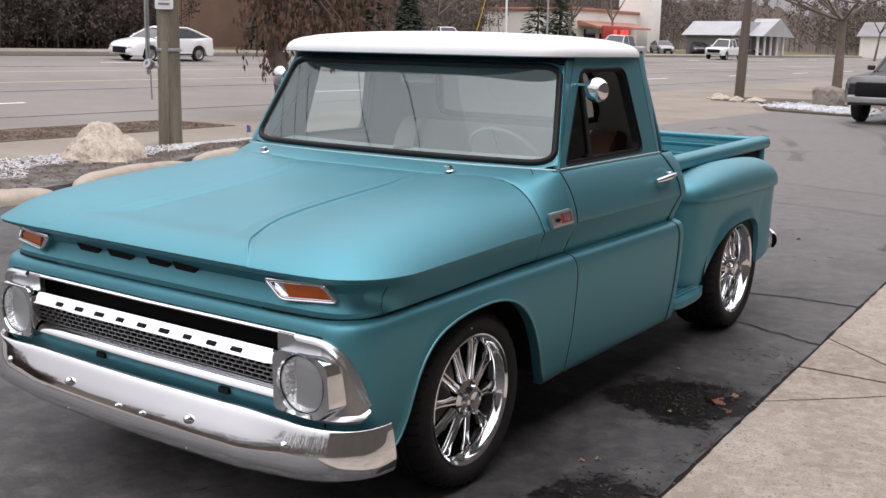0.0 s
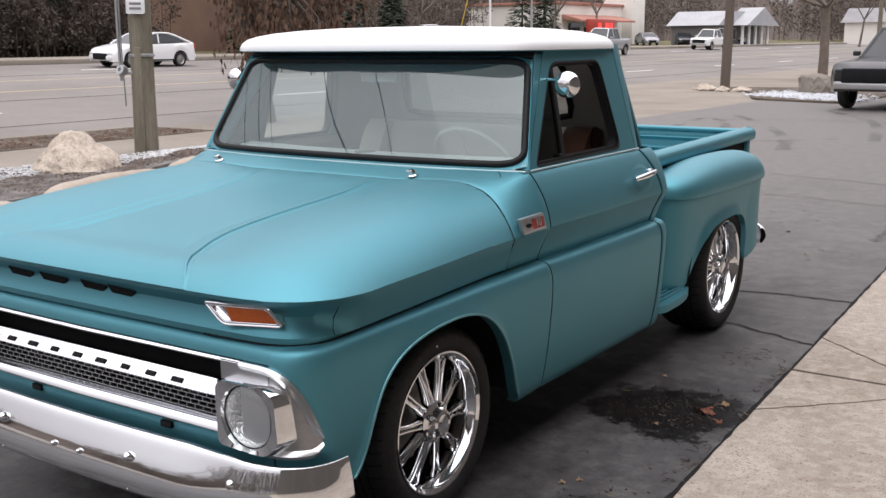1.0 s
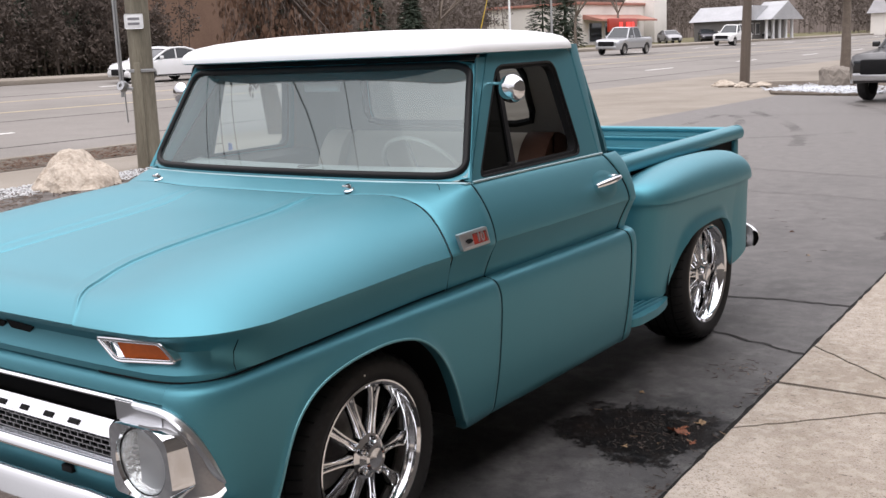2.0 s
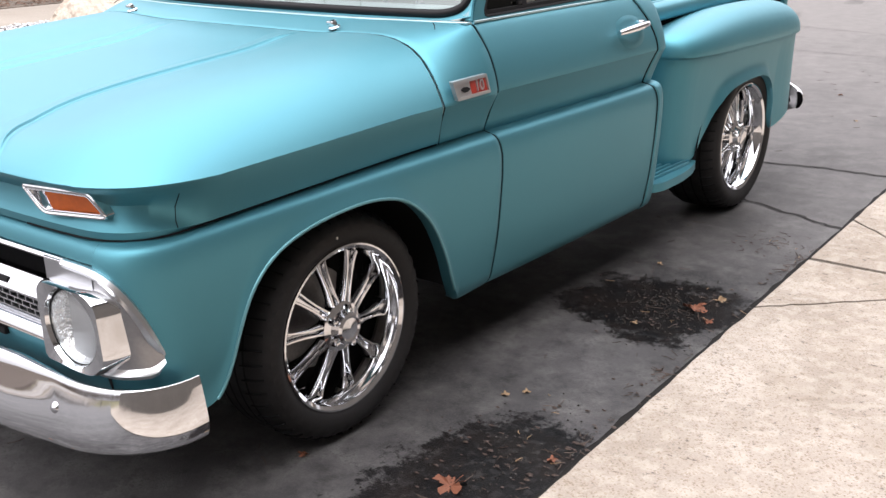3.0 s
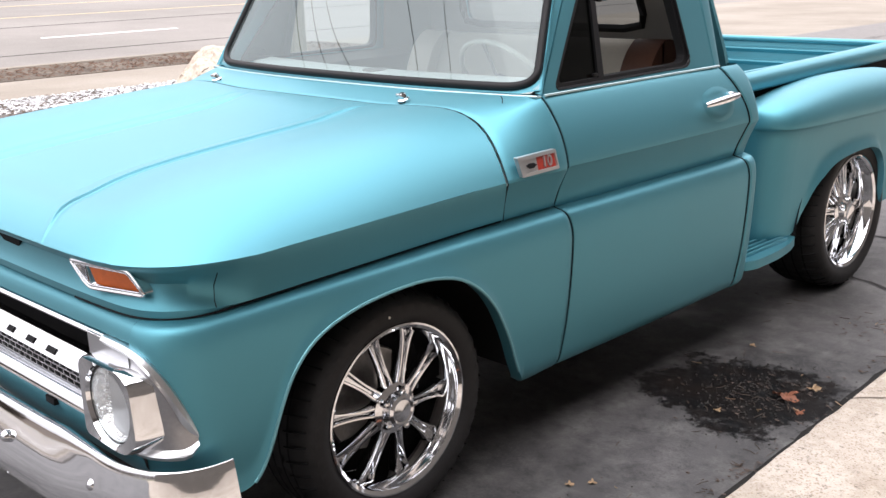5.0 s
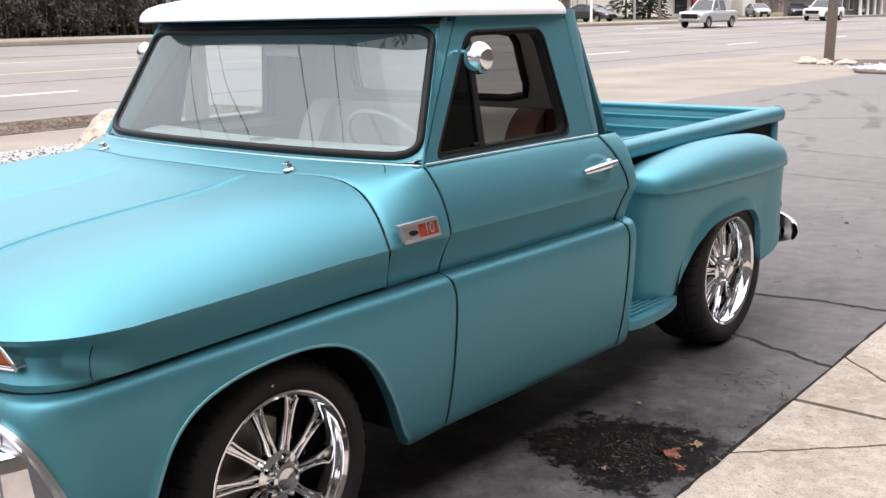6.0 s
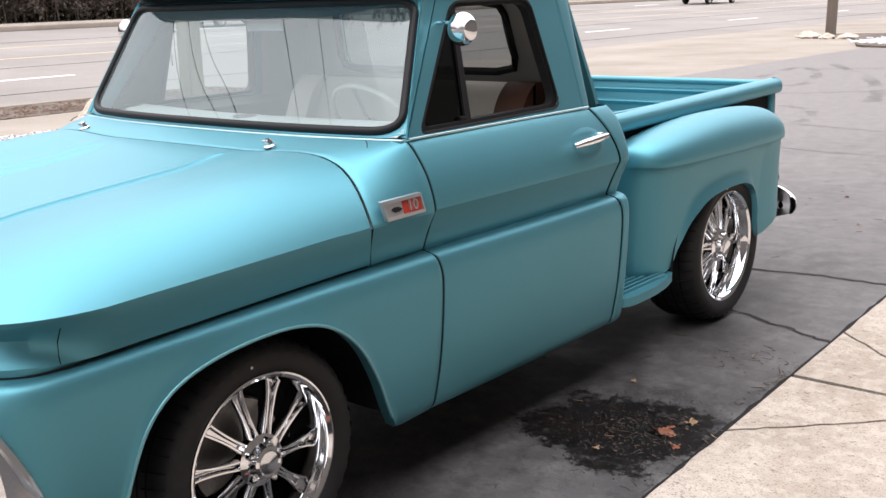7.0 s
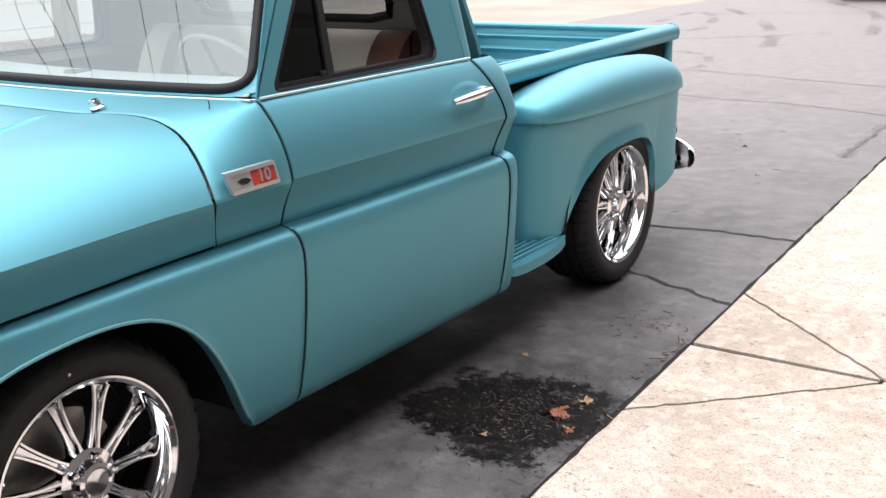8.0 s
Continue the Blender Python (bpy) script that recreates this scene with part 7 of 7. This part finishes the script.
    part("grille", Shape().box((0, -L / 2 + 0.0, interp(-L / 2, deck) - (0.14 if kind == "car" else 0.16)), (W * (1.0 if kind == "car" else 1.25), 0.14, 0.26 if kind == "car" else 0.36), 0.05), BLACK, top)
    part("front_bumper", Shape().box((0, -L / 2 + 0.02, ground + 0.16), (W * 1.6, 0.16, 0.18), 0.04), CHROME_DULL if kind == "pickup" else color, top)
    part("rear_bumper", Shape().box((0, L / 2 - 0.03, ground + 0.18), (W * 1.7, 0.14, 0.2), 0.04), CHROME_DULL if kind == "pickup" else color, top)
    part("number_plate", Shape().box((0, L / 2 + 0.03, ground + 0.32), (0.3, 0.02, 0.15)), SIGN_WHITE, top, flat=True)
    part("underbody", Shape().box((0, 0, ground + 0.12), (W * 1.5, L * 0.86, 0.2)), BLACK, top, flat=True)
    if kind == "pickup":
        part("bed_liner", Shape().box((0, 1.98, 1.20), (W * 1.6, 1.65, 0.08)), BLACK, top, flat=True)
    return top


def on_road(x, y, turn=0):
    return Matrix.Translation((x, y, road_z(x) - 0.02)) @ pose(0, 0, 0, 0, 2.06, turn)


vehicle("sedan", "white compact sedan on the road", "car", on_road(-34.2, 28.2), paint("white_car_paint", (0.72, 0.73, 0.74), 0))
vehicle("road_pickup", "white pickup truck on the far lane", "pickup", on_road(-34.0, 97), paint("white_truck_paint", (0.72, 0.72, 0.72), 0))
vehicle("road_pickup", "silver pickup truck on the far lane", "pickup", on_road(-31.3, 68.0), paint("silver_paint", (0.45, 0.46, 0.48), 0.7))
vehicle("parked_pickup", "dark grey pickup truck parked in the lot", "pickup", Matrix.Translation((-2.3, 25.3, 0)) @ pose(0, 0, 0, 0, 0, -8), paint("dark_grey_paint", (0.016, 0.0165, 0.018), 0.3), lamp=CAR_GLASS)
vehicle("sedan", "black sedan beyond the snowy island", "car", Matrix.Translation((-5.6, 47.5, 0)) @ pose(0, 0, 0, 0, 0, -75), paint("black_paint", (0.02, 0.02, 0.022), 0.4))
for k, (x, y, c, a) in enumerate(((-45.5, 66, (0.6, 0.6, 0.6), 60), (-46, 76, (0.05, 0.05, 0.06), 80), (-47, 112, (0.3, 0.3, 0.32), 40), (-45, 118, (0.04, 0.04, 0.05), 30), (-42, 128, (0.5, 0.5, 0.5), 30))):
    vehicle("parked_car", "car parked in front of the far shops", "car" if k != 0 else "pickup", Matrix.Translation((x, y, 1.05)) @ pose(0, 0, 0, 0, 0, a), paint("car_paint", c, 0.3), group="far parked cars")


# ---- fallen leaves and needles ----
LEAF_RUST = material("rust_leaf", (0.19, 0.068, 0.034), 0.7, 0, 0.3, 20, 120, 0.3, 0.002)
LEAF_TAN = material("tan_leaf", (0.27, 0.18, 0.10), 0.7, 0, 0.25, 20, 120, 0.3, 0.002)
CRUMB = material("rotted_crumbs", (0.022, 0.018, 0.015), 0.8, 0, 0.4, 20, 60, 0)
NEEDLE = material("pine_needle", (0.075, 0.052, 0.04), 0.8, 0, 0.3, 20, 60, 0)


def leaf_shape(seed):
    """A lobed, curled maple leaf about 1 across."""
    r = random.Random(seed)
    rim = []
    for k in range(35):
        a = 2 * math.pi * k / 35 + math.pi / 2
        lobe = 0.5 + 0.5 * math.cos(5 * (a - math.pi / 2))
        rad = 0.2 + 0.3 * lobe ** 0.7 + 0.05 * math.cos(15 * a) + r.uniform(-0.05, 0.05)
        rim.append((rad * math.cos(a), rad * math.sin(a), 0.16 * math.sin(2 * a + seed) + 0.12 * r.random() + 0.05))
    mid = [(x * 0.45, y * 0.45, z * 0.35 + 0.02) for x, y, z in rim]
    s = Shape().grid([rim, mid, [(0, 0, 0.02)] * 35], close_u=True)
    s.tube([(0, -0.12, 0.03), (0.03, -0.4, 0.05), (0.06, -0.62, 0.03)], 0.012, 4)
    return s


LEAVES = [leaf_shape(k).mesh("leaf", LEAF_RUST if k % 2 else LEAF_TAN, 60) for k in range(6)]
r = random.Random(8)
spots = [(1.305, 1.508, 0.17, 1), (1.345, 1.64, 0.09, 0), (1.183, -0.405, 0.09, 0), (1.326, -0.059, 0.17, 1), (1.219, -0.334, 0.05, 1), (0.881, -0.18, 0.06, 1), (0.57, -0.764, 0.045, 0),
         (0.53, -0.836, 0.05, 1), (0.387, -0.972, 0.05, 1), (1.131, 0.478, 0.055, 0), (1.176, 0.536, 0.05, 0), (1.473, 0.22, 0.06, 1),
         (0.958, 1.892, 0.05, 0), (1.18, 1.25, 0.05, 0), (0.70, 5.3, 0.06, 0), (0.3, 6.2, 0.07, 1), (1.4, 1.42, 0.07, 1)]
for k, (x, y, size, red) in enumerate(spots):
    me = LEAVES[(2 * k + (1 if red else 0)) % 6]
    o = new("fallen_leaf", me)
    o.matrix_basis = Matrix.Translation((x, y, 0.002)) @ pose(0, 0, 0, r.uniform(-6, 6), r.uniform(-6, 6), r.uniform(0, 360)) @ Matrix.Diagonal((size * 0.6, size * 0.6, size * 0.45, 1))
    tagged(o, ("rust-brown" if me.materials[0] == LEAF_RUST else "dry tan") + " fallen leaf lying on the asphalt", "leaf", "fallen leaves")


def needles(name, label, mat, count, seed, spots_, length):
    r = random.Random(seed)
    v, f = [], []
    for _ in range(count):
        cx, cy, sx, sy = r.choice(spots_)
        x, y = r.gauss(cx, sx), r.gauss(cy, sy)
        if x > walk_edge(y) - 0.02:
            continue
        a, l = r.uniform(0, 6.28), r.uniform(*length)
        b = a + r.uniform(-0.5, 0.5)
        p = Vector((x, y, r.uniform(0.004, 0.010)))
        q = p + Vector((math.cos(a), math.sin(a), 0)) * l * 0.5
        stem(v, f, p, q, 0.0016, 0.0014, 3)
        stem(v, f, q, q + Vector((math.cos(b), math.sin(b), r.uniform(-0.04, 0.04))) * l * 0.5, 0.0014, 0.001, 3)
    return tagged(new(name, raw(name, v, f, mat)), label, "plant litter", kind="stuff")


WET = [(1.22, 1.5, 0.16, 0.18), (1.22, 1.44, 0.15, 0.15), (1.38, -0.05, 0.13, 0.3), (1.32, 0.25, 0.12, 0.2), (1.28, 2.42, 0.10, 0.10)] + [(walk_edge(y) - 0.05, y, 0.02, 0.12) for y in (0.35, 0.9, 2.2)]
needles("pine_needles", "scattered brown pine needles on the damp asphalt", NEEDLE, 140, 3, WET, (0.015, 0.05))
needles("pale_needles", "scattered pale dry stalks on the damp asphalt", LEAF_TAN, 22, 4, WET, (0.012, 0.04))
needles("stray_stalks", "stray stalks on the open asphalt", NEEDLE, 60, 5, [(0.6, -0.7, 0.5, 0.4), (0.9, 2.0, 0.3, 0.5), (0.4, 5.5, 0.8, 1.5)], (0.02, 0.07))
rr = random.Random(15)
v, f = [], []
for k in range(800):
    cx, cy, sx, sy = rr.choice(WET[:3])
    x, y = rr.gauss(cx, sx * 0.8), rr.gauss(cy, sy * 0.8)
    if x > walk_edge(y) - 0.02:
        continue
    s = rr.uniform(0.002, 0.007)
    i = len(v)
    a = rr.uniform(0, 6.28)
    v.extend(((x + s * math.cos(a), y + s * math.sin(a), 0.002), (x + s * math.cos(a + 2.1), y + s * math.sin(a + 2.1), 0.002), (x + s * math.cos(a + 4.2), y + s * math.sin(a + 4.2), 0.002), (x, y, 0.002 + s * 0.7)))
    f.extend(((i, i + 1, i + 3), (i + 1, i + 2, i + 3), (i + 2, i, i + 3)))
tagged(new("leaf_crumbs", raw("leaf_crumbs", v, f, CRUMB)), "dark crumbs of rotted leaves on the asphalt", "leaf litter", kind="stuff")

LITTER_BROWN = material("rotted_leaf", (0.045, 0.026, 0.018), 0.6, 0, 0.4, 20, 60, 0)
LITTER_GREY = material("grey_leaf_bits", (0.075, 0.068, 0.064), 0.75, 0, 0.4, 20, 60, 0)
for nm, lab, mat_, count, sz in (("rotted_leaves", "brown rotted leaf scraps in the damp patches", LITTER_BROWN, 320, (0.004, 0.016)), ("grey_scraps", "grey leaf scraps and grit in the damp patches", LITTER_GREY, 110, (0.003, 0.008))):
    v, f = [], []
    for k in range(count):
        cx, cy, sx, sy = rr.choice(WET)
        x, y = rr.gauss(cx, sx * 0.95), rr.gauss(cy, sy * 0.95)
        if x > walk_edge(y) - 0.02:
            continue
        s, a, i = rr.uniform(*sz), rr.uniform(0, 6.28), len(v)
        for q in range(5):
            b, e = a + q * 1.257, s * rr.uniform(0.4, 1.0)
            v.append((x + e * math.cos(b), y + e * 0.6 * math.sin(b), 0.003 + rr.uniform(0, 0.3) * s))
        v.append((x, y, 0.0035 + 0.25 * s))
        f.extend((i + q, i + (q + 1) % 5, i + 5) for q in range(5))
    tagged(new(nm, raw(nm, v, f, mat_)), lab, "leaf litter", kind="stuff")
